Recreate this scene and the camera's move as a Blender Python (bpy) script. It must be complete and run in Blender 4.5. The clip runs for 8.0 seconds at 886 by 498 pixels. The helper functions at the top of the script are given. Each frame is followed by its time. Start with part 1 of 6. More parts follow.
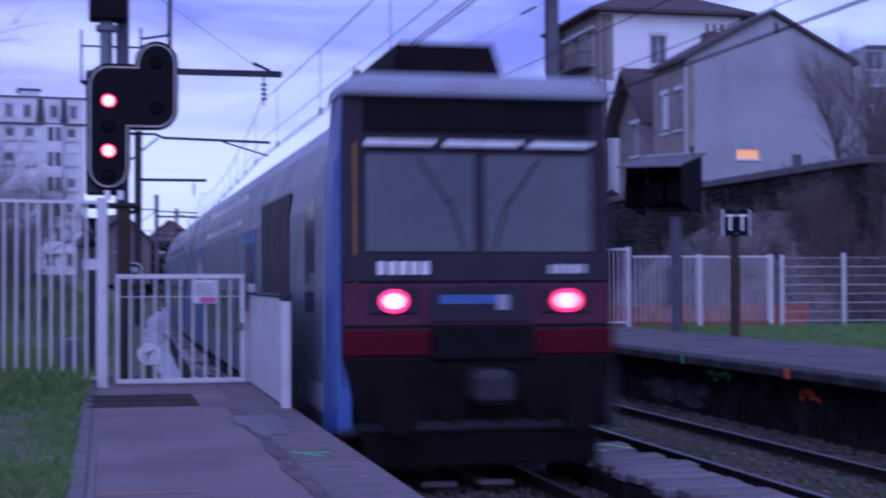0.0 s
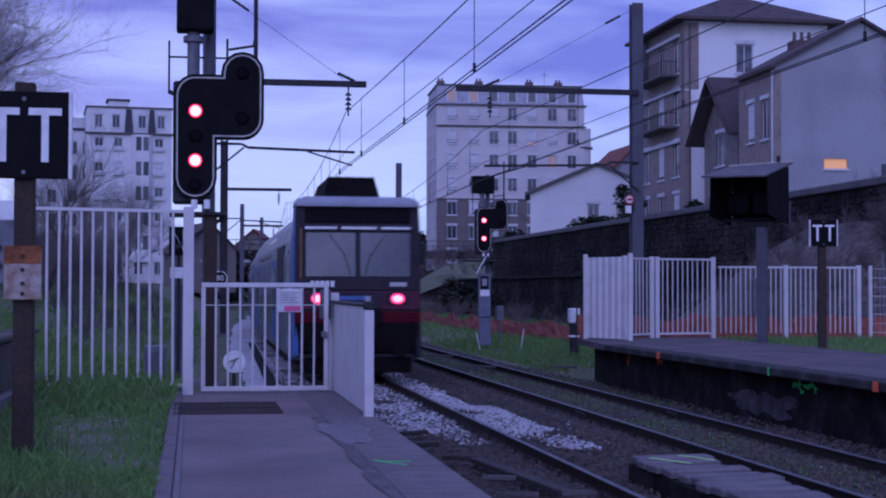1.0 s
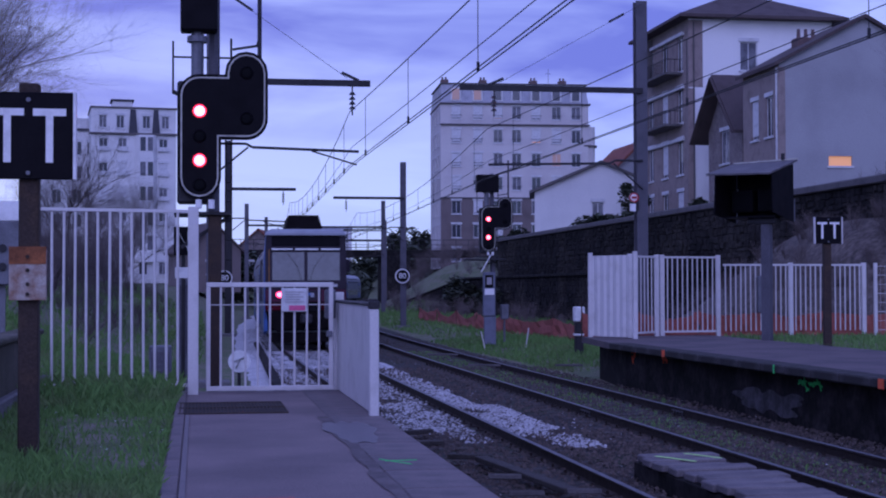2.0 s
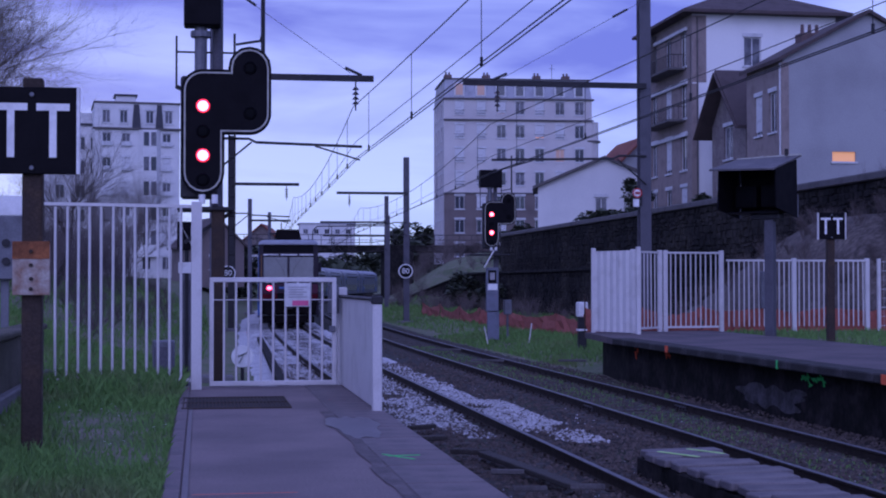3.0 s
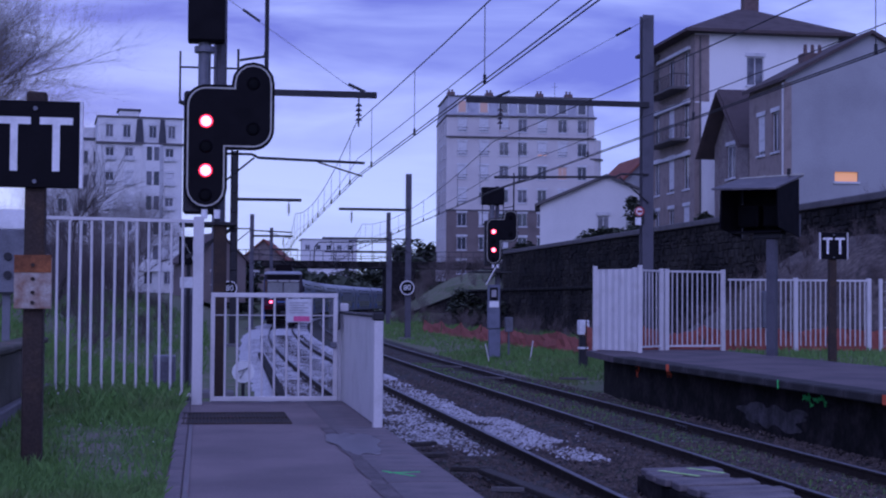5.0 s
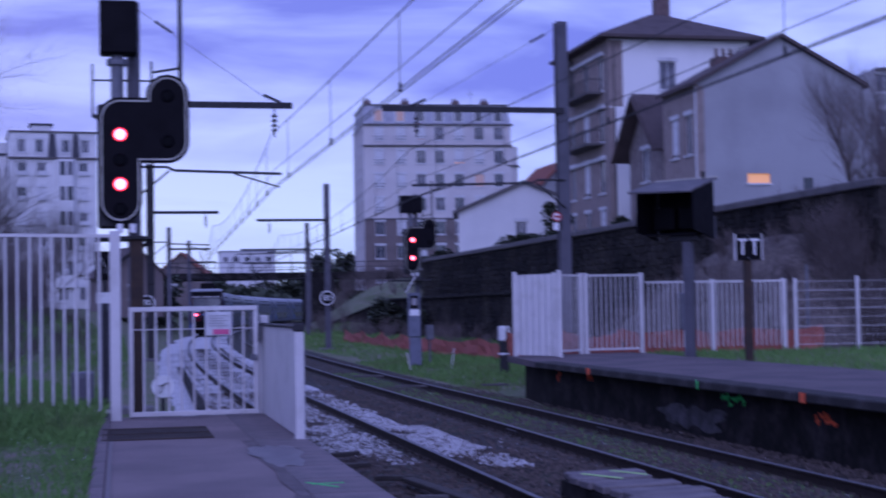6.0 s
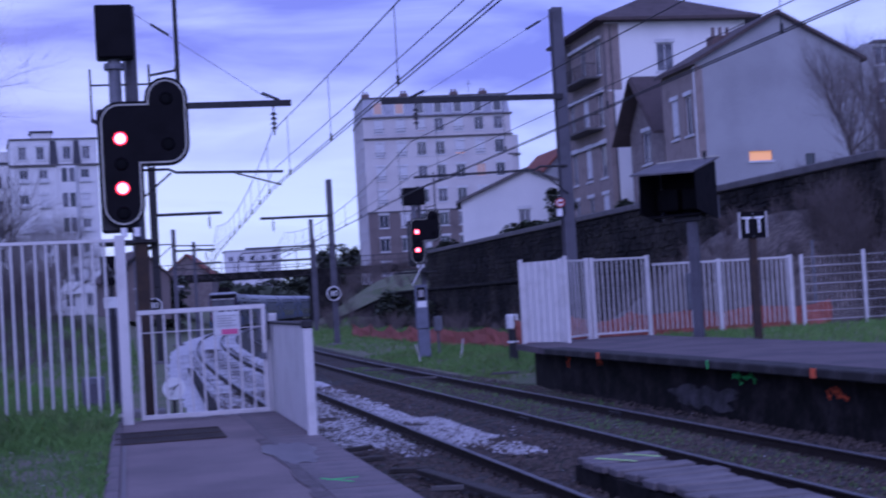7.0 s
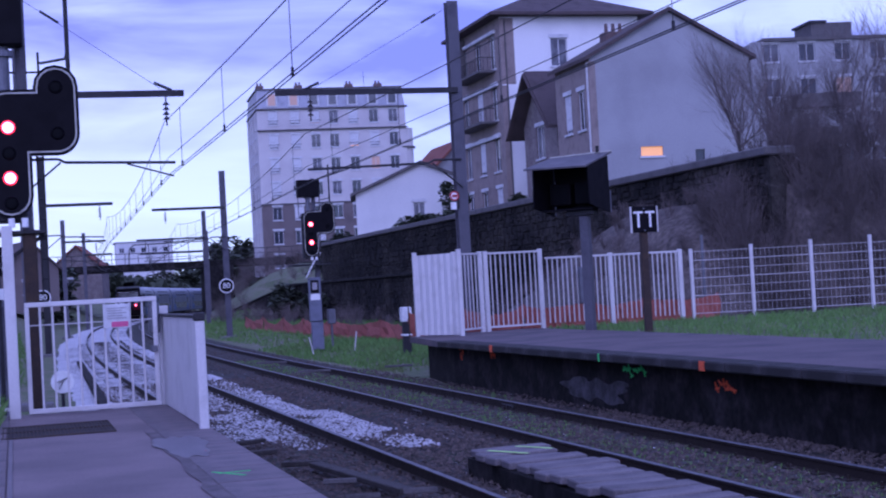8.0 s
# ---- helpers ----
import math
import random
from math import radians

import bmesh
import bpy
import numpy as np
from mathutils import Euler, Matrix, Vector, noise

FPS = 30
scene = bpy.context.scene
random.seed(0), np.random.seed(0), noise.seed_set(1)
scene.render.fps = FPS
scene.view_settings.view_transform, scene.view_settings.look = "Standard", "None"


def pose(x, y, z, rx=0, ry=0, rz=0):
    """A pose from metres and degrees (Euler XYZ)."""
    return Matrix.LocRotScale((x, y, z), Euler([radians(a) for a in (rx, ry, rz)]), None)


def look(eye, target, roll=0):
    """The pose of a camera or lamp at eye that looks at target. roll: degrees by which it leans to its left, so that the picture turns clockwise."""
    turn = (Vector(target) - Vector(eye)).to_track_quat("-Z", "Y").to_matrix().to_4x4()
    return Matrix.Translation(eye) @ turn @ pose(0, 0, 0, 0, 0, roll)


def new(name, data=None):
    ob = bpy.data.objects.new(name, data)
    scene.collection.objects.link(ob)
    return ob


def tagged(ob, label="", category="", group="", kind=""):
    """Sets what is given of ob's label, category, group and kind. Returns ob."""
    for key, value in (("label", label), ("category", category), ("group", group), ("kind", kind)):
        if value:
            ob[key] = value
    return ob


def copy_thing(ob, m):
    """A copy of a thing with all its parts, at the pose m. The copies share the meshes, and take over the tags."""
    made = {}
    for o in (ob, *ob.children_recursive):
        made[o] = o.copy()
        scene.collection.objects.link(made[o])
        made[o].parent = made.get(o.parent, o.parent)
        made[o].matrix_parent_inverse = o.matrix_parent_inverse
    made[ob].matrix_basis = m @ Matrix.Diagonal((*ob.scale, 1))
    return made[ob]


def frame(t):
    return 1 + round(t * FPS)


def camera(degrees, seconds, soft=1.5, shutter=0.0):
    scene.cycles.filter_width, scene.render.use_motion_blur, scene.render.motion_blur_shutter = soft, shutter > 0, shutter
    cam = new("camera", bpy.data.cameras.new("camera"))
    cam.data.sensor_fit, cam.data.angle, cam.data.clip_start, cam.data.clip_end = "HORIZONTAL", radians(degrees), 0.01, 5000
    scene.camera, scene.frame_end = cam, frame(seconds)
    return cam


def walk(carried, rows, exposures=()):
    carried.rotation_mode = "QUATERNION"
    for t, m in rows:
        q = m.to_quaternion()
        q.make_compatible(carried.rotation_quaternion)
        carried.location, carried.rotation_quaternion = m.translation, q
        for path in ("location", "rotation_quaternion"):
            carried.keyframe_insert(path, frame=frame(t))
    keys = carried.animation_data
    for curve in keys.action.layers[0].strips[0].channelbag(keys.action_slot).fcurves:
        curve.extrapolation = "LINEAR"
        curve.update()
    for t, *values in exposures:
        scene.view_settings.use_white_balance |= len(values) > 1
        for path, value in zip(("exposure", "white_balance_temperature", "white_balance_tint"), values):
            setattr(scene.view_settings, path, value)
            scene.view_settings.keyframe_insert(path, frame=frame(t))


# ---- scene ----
from mathutils import Vector as V

# ---- camera: held in the hand on the platform, turning only ----
EYE = 1.35
cam = camera(33.0, 8.0, soft=2.0, shutter=1.0)
TURNS = [  # seconds, yaw, pitch, roll
    (0.0, -12.697, 1.173, 0.171),
    (0.5, -10.519, 1.564, -0.081),
    (1.0, -9.519, 1.542, -0.102),
    (1.5, -9.309, 1.581, 0.077),
    (1.7, -9.328, 1.565, 0.140),
    (2.8, -9.380, 1.308, 0.071),
    (3.0, -9.216, 1.318, 0.062),
    (3.5, -9.350, 1.407, 0.000),
    (4.0, -8.749, 1.677, -0.341),
    (4.2, -8.734, 1.741, -0.287),
    (5.3, -9.416, 2.195, -0.236),
    (5.5, -9.621, 2.375, 0.076),
    (5.8, -10.973, 2.385, 0.500),
    (6.0, -12.211, 2.272, 0.973),
    (6.2, -12.306, 1.928, 2.264),
    (6.5, -11.217, 1.629, 3.948),
    (6.8, -11.253, 1.872, 4.019),
    (7.0, -11.937, 1.928, 3.356),
    (7.2, -12.671, 1.925, 3.477),
    (7.5, -14.365, 1.668, 3.303),
    (7.7, -15.425, 1.543, 3.400),
    (8.0, -16.006, 1.424, 3.187),
]
walk(cam, [(t, pose(0, 0, EYE, 90 + pitch, roll, yaw)) for t, yaw, pitch, roll in TURNS],
     exposures=[(0.0, 0.18), (0.5, 0.0), (1.0, -0.2), (1.5, -0.2), (3.5, -0.12), (5.3, -0.18), (6.5, 0.1), (7.0, 0.1), (7.5, 0.16), (8.0, 0.4)])

# ---- world: the overcast sky at dusk ----
world = bpy.data.worlds.new("dusk_sky")
scene.world = world
world.use_nodes = True
wn, wl = world.node_tree.nodes, world.node_tree.links
wn.clear()
w_out, w_bg = wn.new("ShaderNodeOutputWorld"), wn.new("ShaderNodeBackground")
w_sky = wn.new("ShaderNodeTexSky")
w_sky.sky_type, w_sky.sun_disc = "NISHITA", False
w_sky.sun_elevation, w_sky.sun_rotation = radians(9), radians(-15)
w_co, w_map = wn.new("ShaderNodeTexCoord"), wn.new("ShaderNodeMapping")
w_map.inputs["Scale"].default_value = (1.6, 1.6, 7.0)
w_map.inputs["Location"].default_value = (0.3, 0.1, 0.35)
w_no = wn.new("ShaderNodeTexNoise")
w_no.inputs["Scale"].default_value, w_no.inputs["Detail"].default_value = 2.6, 9
w_no.inputs["Distortion"].default_value = 0.35
w_ramp = wn.new("ShaderNodeValToRGB")
w_ramp.color_ramp.elements[0].position, w_ramp.color_ramp.elements[0].color = 0.40, (0.185, 0.232, 0.88, 1)
w_ramp.color_ramp.elements[1].position, w_ramp.color_ramp.elements[1].color = 0.63, (0.49, 0.60, 1.34, 1)
w_sep, w_low = wn.new("ShaderNodeSeparateXYZ"), wn.new("ShaderNodeMapRange")
w_low.inputs["From Min"].default_value, w_low.inputs["From Max"].default_value = 0.13, 0.02
w_glow, w_mix = wn.new("ShaderNodeMixRGB"), wn.new("ShaderNodeMixRGB")
w_glow.inputs["Color2"].default_value = (0.63, 0.83, 1.36, 1)
w_lowx = wn.new("ShaderNodeMath")
w_lowx.operation = "MULTIPLY"
w_lowx.inputs[1].default_value = 0.72
w_mix.inputs["Fac"].default_value = 0.997
wl.new(w_co.outputs["Generated"], w_map.inputs["Vector"])
wl.new(w_map.outputs["Vector"], w_no.inputs["Vector"])
wl.new(w_no.outputs["Fac"], w_ramp.inputs["Fac"])
wl.new(w_co.outputs["Generated"], w_sep.inputs["Vector"])
wl.new(w_sep.outputs["Z"], w_low.inputs["Value"])
wl.new(w_low.outputs["Result"], w_lowx.inputs[0])
wl.new(w_lowx.outputs[0], w_glow.inputs["Fac"])
wl.new(w_ramp.outputs["Color"], w_glow.inputs["Color1"])
wl.new(w_sky.outputs["Color"], w_mix.inputs["Color1"])
wl.new(w_glow.outputs["Color"], w_mix.inputs["Color2"])
wl.new(w_mix.outputs["Color"], w_bg.inputs["Color"])
w_bg.inputs["Strength"].default_value = 1.0
wl.new(w_bg.outputs["Background"], w_out.inputs["Surface"])
sun = new("sun", bpy.data.lights.new("sun", "SUN"))
sun.data.energy, sun.data.angle, sun.data.color = 1.35, radians(60), (0.46, 0.495, 1.0)
sun.matrix_world = look((0, 0, 30), (18, 60, 0))


# ---- materials ----
def mat(name, color, rough=0.8, metal=0.0, var=0.25, scale=3.0, fine=40.0, bump=0.15, other=None, mixat=0.6, per=0.0, spec=0.4):
    """A surface with stains at one scale, grain at another and a fine relief; other: a second colour for its patches."""
    m = bpy.data.materials.new(name)
    m.use_nodes = True
    n, l = m.node_tree.nodes, m.node_tree.links
    b = n["Principled BSDF"]
    b.inputs["Metallic"].default_value = metal
    b.inputs["Specular IOR Level"].default_value = spec
    co = n.new("ShaderNodeTexCoord")
    big, small = n.new("ShaderNodeTexNoise"), n.new("ShaderNodeTexNoise")
    big.inputs["Scale"].default_value, big.inputs["Detail"].default_value = scale, 6
    small.inputs["Scale"].default_value, small.inputs["Detail"].default_value = fine, 4
    l.new(co.outputs["Object"], big.inputs["Vector"])
    l.new(co.outputs["Object"], small.inputs["Vector"])
    base = n.new("ShaderNodeMixRGB")
    base.inputs["Color1"].default_value = (*color, 1)
    base.inputs["Color2"].default_value = (*(other or [c * 0.55 for c in color]), 1)
    ramp = n.new("ShaderNodeMapRange")
    ramp.inputs["From Min"].default_value, ramp.inputs["From Max"].default_value = mixat - 0.12, mixat + 0.12
    ramp.inputs["To Max"].default_value = 0.85 if other else 0.6
    l.new(big.outputs["Fac"], ramp.inputs["Value"])
    l.new(ramp.outputs["Result"], base.inputs["Fac"])
    grain = n.new("ShaderNodeMapRange")
    grain.inputs["From Min"].default_value, grain.inputs["From Max"].default_value = 0.25, 0.75
    grain.inputs["To Min"].default_value, grain.inputs["To Max"].default_value = 1 - var, 1 + var
    l.new(small.outputs["Fac"], grain.inputs["Value"])
    mul = n.new("ShaderNodeMixRGB")
    mul.blend_type = "MULTIPLY"
    mul.inputs["Fac"].default_value = 1
    l.new(base.outputs["Color"], mul.inputs["Color1"])
    l.new(grain.outputs["Result"], mul.inputs["Color2"])
    last = mul
    if per:
        info, rnd, m2 = n.new("ShaderNodeObjectInfo"), n.new("ShaderNodeMapRange"), n.new("ShaderNodeMixRGB")
        geo, add = n.new("ShaderNodeNewGeometry"), n.new("ShaderNodeMath")
        l.new(info.outputs["Random"], add.inputs[0])
        l.new(geo.outputs["Random Per Island"], add.inputs[1])
        rnd.inputs["From Max"].default_value = 2
        rnd.inputs["To Min"].default_value, rnd.inputs["To Max"].default_value = 1 - per, 1 + per
        l.new(add.outputs[0], rnd.inputs["Value"])
        m2.blend_type = "MULTIPLY"
        m2.inputs["Fac"].default_value = 1
        l.new(mul.outputs["Color"], m2.inputs["Color1"])
        l.new(rnd.outputs["Result"], m2.inputs["Color2"])
        last = m2
    l.new(last.outputs["Color"], b.inputs["Base Color"])
    rr = n.new("ShaderNodeMapRange")
    rr.inputs["To Min"].default_value, rr.inputs["To Max"].default_value = max(rough - 0.12, 0.03), min(rough + 0.12, 1)
    l.new(big.outputs["Fac"], rr.inputs["Value"])
    l.new(rr.outputs["Result"], b.inputs["Roughness"])
    if bump:
        bp = n.new("ShaderNodeBump")
        bp.inputs["Strength"].default_value, bp.inputs["Distance"].default_value = bump, 0.02
        l.new(small.outputs["Fac"], bp.inputs["Height"])
        l.new(bp.outputs["Normal"], b.inputs["Normal"])
    return m


def glow(name, color, strength):
    m = bpy.data.materials.new(name)
    m.use_nodes = True
    b = m.node_tree.nodes["Principled BSDF"]
    b.inputs["Base Color"].default_value = (*color, 1)
    b.inputs["Emission Color"].default_value = (*color, 1)
    b.inputs["Emission Strength"].default_value = strength
    return m


def glass(name, color=(0.03, 0.035, 0.05), rough=0.06):
    return mat(name, color, rough, 0.0, 0.1, 2.0, 9.0, 0.0, spec=0.8)


ASPHALT = mat("pinkish_asphalt", (0.205, 0.158, 0.160), 0.85, 0, 0.34, 0.7, 60, 0.4, (0.135, 0.106, 0.112), 0.52)
OLDASPHALT = mat("old_asphalt", (0.120, 0.090, 0.096), 0.85, 0, 0.22, 0.9, 120, 0.25, (0.07, 0.06, 0.07), 0.55)
BANK = mat("scrubby_soil", (0.085, 0.066, 0.060), 0.95, 0, 0.7, 0.9, 6, 0.9, (0.125, 0.100, 0.088), 0.58)
LIDS = mat("pale_concrete", (0.17, 0.145, 0.15), 0.85, 0, 0.25, 2.5, 50, 0.3, (0.09, 0.08, 0.09), 0.55, per=0.3)
SEAM = mat("damp_tar_seam", (0.075, 0.058, 0.062), 0.75, 0, 0.35, 4, 60, 0.3, (0.15, 0.118, 0.122), 0.52)
PATCH = mat("tar_patch", (0.085, 0.072, 0.085), 0.45, 0, 0.3, 5, 90, 0.25, (0.15, 0.125, 0.14), 0.5)
MOSSKERB = mat("mossy_sooty_slab", (0.022, 0.020, 0.020), 0.9, 0, 0.35, 1.5, 50, 0.35, (0.085, 0.075, 0.08), 0.6, per=0.2)
KERB = mat("kerb_concrete", (0.165, 0.130, 0.136), 0.85, 0, 0.2, 2.5, 70, 0.25, (0.09, 0.085, 0.09), 0.55, per=0.12)
CONC = mat("concrete", (0.15, 0.14, 0.15), 0.85, 0, 0.2, 1.5, 60, 0.25, (0.10, 0.095, 0.09), 0.55, per=0.15)
MOSSCONC = mat("mossy_concrete", (0.115, 0.100, 0.080), 0.9, 0, 0.35, 1.1, 30, 0.4, (0.050, 0.048, 0.030), 0.5)
# near-black; on the platform walls this colour also holds the overhang's shade
DARKCONC = mat("dark_concrete", (0.011, 0.010, 0.010), 0.9, 0, 0.6, 1.6, 9, 0.8, (0.045, 0.038, 0.040), 0.58, spec=0.15)
LIME = mat("lime_stain", (0.085, 0.078, 0.088), 0.95, 0, 0.4, 3.0, 20, 0.3, (0.03, 0.027, 0.03), 0.48)
SOIL = mat("trackbed_soil", (0.024, 0.020, 0.020), 0.95, 0, 0.4, 0.8, 25, 0.5, (0.03, 0.042, 0.02), 0.6)
GRASSG = mat("grass_ground", (0.085, 0.115, 0.045), 0.95, 0, 0.5, 1.3, 22, 0.5, (0.19, 0.155, 0.13), 0.54)
GRASS = mat("grass_blades", (0.105, 0.205, 0.055), 0.8, 0, 0.3, 0.7, 30, 0.0, (0.15, 0.16, 0.08), 0.62, per=0.35)
STONE = mat("old_ballast", (0.078, 0.058, 0.052), 0.9, 0, 0.4, 6, 40, 0.2, per=0.9)
NEWSTONE = mat("new_ballast", (0.50, 0.48, 0.50), 0.9, 0, 0.3, 6, 40, 0.2, per=0.55)
NEWBED = mat("pale_ballast_bed", (0.50, 0.48, 0.50), 0.95, 0, 0.45, 1.2, 22, 0.9, (0.34, 0.32, 0.34), 0.6)
RAILSIDE = mat("rusty_rail", (0.030, 0.020, 0.017), 0.75, 0.4, 0.3, 8, 60, 0.2)
RAILTOP = mat("worn_rail_head", (0.13, 0.125, 0.14), 0.5, 1.0, 0.1, 6, 60, 0.0)
SLEEPER = mat("oak_sleeper", (0.050, 0.042, 0.040), 0.9, 0, 0.35, 6, 40, 0.4, per=0.3)
WHITE = mat("white_paint", (0.62, 0.585, 0.595), 0.45, 0, 0.08, 3, 40, 0.05, (0.50, 0.47, 0.47), 0.62)
WHITESIGN = mat("white_enamel", (0.80, 0.78, 0.80), 0.4, 0, 0.08, 4, 40, 0.02)
AGEDWHITE = mat("yellowed_white_paint", (0.46, 0.44, 0.40), 0.6, 0, 0.2, 6, 40, 0.05, (0.30, 0.28, 0.26), 0.56)
BLACK = mat("black_paint", (0.006, 0.005, 0.008), 0.6, 0, 0.2, 4, 40, 0.03, spec=0.1)
DARKSTEEL = mat("dark_steel", (0.030, 0.028, 0.034), 0.6, 0.3, 0.3, 5, 40, 0.1)
GALV = mat("galvanised_steel", (0.16, 0.16, 0.19), 0.55, 0.5, 0.2, 4, 50, 0.05)
MASTGREY = mat("weathered_mast_paint", (0.105, 0.10, 0.125), 0.7, 0.2, 0.25, 2, 40, 0.1)
RUSTPOST = mat("brown_rusty_steel", (0.045, 0.030, 0.026), 0.85, 0.1, 0.35, 5, 50, 0.3, (0.08, 0.05, 0.035), 0.6)
RUSTPANEL = mat("rust_stained_plate", (0.42, 0.36, 0.33), 0.8, 0, 0.2, 7, 60, 0.1, (0.20, 0.07, 0.03), 0.52)
RUSTBAND = mat("rusted_orange_plate", (0.30, 0.10, 0.04), 0.85, 0, 0.3, 9, 60, 0.2, (0.14, 0.05, 0.025), 0.5)
WIRE = mat("copper_wire", (0.03, 0.03, 0.04), 0.6, 0.4, 0.1, 4, 40, 0)
HOODGREY = mat("weathered_sheet_hood", (0.085, 0.075, 0.085), 0.6, 0.2, 0.3, 3, 40, 0.1, (0.16, 0.14, 0.15), 0.6)
BLUEGREY = mat("blue_grey_paint", (0.16, 0.17, 0.23), 0.6, 0.1, 0.2, 3, 40, 0.05)
REDPAINT = mat("red_enamel", (0.42, 0.03, 0.04), 0.5, 0, 0.1, 8, 40, 0)
CERAMIC = mat("brown_insulator", (0.03, 0.025, 0.03), 0.3, 0, 0.1, 4, 40, 0)
REDLAMP = glow("red_signal_lamp", (1.0, 0.12, 0.20), 9)
# emission for the red halo drawn round a lit signal lamp
REDHALO = glow("red_lens_halo", (1.0, 0.03, 0.09), 1.4)
TAILLAMP = glow("red_tail_lamp", (1.0, 0.14, 0.24), 6)
# emission for the red bloom painted round each tail lamp
TAILHALO = glow("red_tail_halo", (1.0, 0.03, 0.16), 1.6)
WARM = glow("lit_window", (0.9, 0.42, 0.20), 0.45)
DIMWARM = glow("faint_lit_window", (0.55, 0.34, 0.28), 0.10)
LENS = mat("unlit_lens", (0.005, 0.005, 0.007), 0.6, 0, 0.1, 4, 40, 0, spec=0.06)
MESHORANGE = mat("orange_barrier_mesh", (0.36, 0.105, 0.085), 0.8, 0, 0.25, 5, 60, 0.1)
ORANGE = mat("orange_spray", (0.75, 0.12, 0.05), 0.8, 0, 0.2, 9, 60, 0)
GREENSPRAY = mat("green_spray", (0.06, 0.60, 0.16), 0.8, 0, 0.2, 9, 60, 0)
YELLOWSPRAY = mat("yellow_spray", (0.45, 0.75, 0.25), 0.8, 0, 0.2, 9, 60, 0)
PINK = mat("pink_notice", (0.62, 0.10, 0.24), 0.6, 0, 0.1, 8, 40, 0)
GREYINK = mat("grey_print", (0.35, 0.33, 0.36), 0.7, 0, 0.1, 8, 40, 0)
STONEWALL = mat("sooty_rubble_wall", (0.018, 0.016, 0.017), 0.95, 0, 0.7, 0.35, 5, 0.9, (0.060, 0.052, 0.047), 0.56, per=0.45, spec=0.15)
COPING = mat("coping_stone", (0.12, 0.108, 0.112), 0.9, 0, 0.25, 2, 30, 0.3)
RENDERW = mat("white_render", (0.80, 0.78, 0.78), 0.9, 0, 0.06, 0.35, 14, 0.1, (0.68, 0.66, 0.67), 0.6)
RENDERG = mat("grey_render", (0.36, 0.355, 0.375), 0.9, 0, 0.10, 0.30, 14, 0.1, (0.28, 0.275, 0.295), 0.54)
RUBBLE = mat("brown_rubble_facade", (0.19, 0.15, 0.15), 0.9, 0, 0.4, 1.5, 7, 0.5, (0.27, 0.23, 0.22), 0.55)
BRICKBAND = mat("ochre_brick", (0.28, 0.222, 0.21), 0.9, 0, 0.2, 1.5, 20, 0.3)
PALEBRICK = mat("pale_brick_facade", (0.60, 0.555, 0.55), 0.9, 0, 0.12, 0.25, 12, 0.2, (0.50, 0.45, 0.46), 0.55)
BROWNBASE = mat("brown_lower_facade", (0.17, 0.135, 0.135), 0.9, 0, 0.25, 0.5, 12, 0.2)
OLDWHITE = mat("off_white_facade", (0.70, 0.68, 0.69), 0.9, 0, 0.08, 0.25, 12, 0.1, (0.56, 0.55, 0.57), 0.6)
ZINC = mat("zinc_roof", (0.34, 0.34, 0.39), 0.55, 0.3, 0.15, 0.8, 20, 0.1)
SLATE = mat("dark_slate", (0.05, 0.05, 0.065), 0.7, 0, 0.25, 2, 20, 0.2)
TILE = mat("brown_roof_tile", (0.085, 0.062, 0.064), 0.9, 0, 0.25, 1.2, 20, 0.4, per=0.2)
REDTILE = mat("red_roof_tile", (0.24, 0.075, 0.055), 0.9, 0, 0.2, 1.2, 20, 0.4, per=0.2)
CHIMNEY = mat("chimney_brick", (0.15, 0.10, 0.098), 0.9, 0, 0.25, 3, 25, 0.3)
SHUTTER = mat("white_shutter", (0.62, 0.61, 0.64), 0.7, 0, 0.08, 3, 20, 0.1)
PANE = glass("window_glass")
CURTAIN = mat("curtained_pane", (0.16, 0.16, 0.19), 0.25, 0, 0.2, 1.5, 12, 0, (0.05, 0.05, 0.07), 0.5)
BARK = mat("bare_bark", (0.060, 0.050, 0.048), 0.95, 0, 0.25, 4, 40, 0.3)
TWIG = mat("bramble_twigs", (0.150, 0.118, 0.116), 0.95, 0, 0.3, 1.0, 20, 0, (0.075, 0.060, 0.058), 0.5, per=0.3)
LEAF = mat("evergreen_leaves", (0.055, 0.066, 0.045), 0.8, 0, 0.3, 1.5, 20, 0, per=0.5)
TBLUE = mat("train_blue", (0.055, 0.125, 0.34), 0.4, 0, 0.08, 2, 30, 0.02)
TGREY = mat("train_grey", (0.165, 0.178, 0.22), 0.4, 0.1, 0.08, 1.0, 30, 0.03, (0.125, 0.135, 0.17), 0.55)
TROOF = mat("train_roof", (0.31, 0.32, 0.38), 0.5, 0.1, 0.1, 1.0, 30, 0.03)
TDARK = mat("train_dark_grey", (0.034, 0.027, 0.040), 0.55, 0, 0.15, 2, 30, 0.02, spec=0.15)
# dark red paint with the tail lamps' pinkish glow mixed into the colour
TPLUM = mat("train_plum_with_glow", (0.085, 0.022, 0.044), 0.5, 0, 0.12, 2, 30, 0.02, spec=0.15)
TRED = mat("train_red", (0.080, 0.002, 0.010), 0.5, 0, 0.12, 2, 30, 0.02, spec=0.1)
TUNDER = mat("underframe_grime", (0.009, 0.007, 0.008), 0.9, 0, 0.3, 3, 30, 0.1, spec=0.1)
TYELLOW = mat("ochre_pillar", (0.22, 0.10, 0.03), 0.6, 0, 0.1, 3, 30, 0)
TGLASS = glass("windscreen", (0.062, 0.064, 0.085), 0.05)


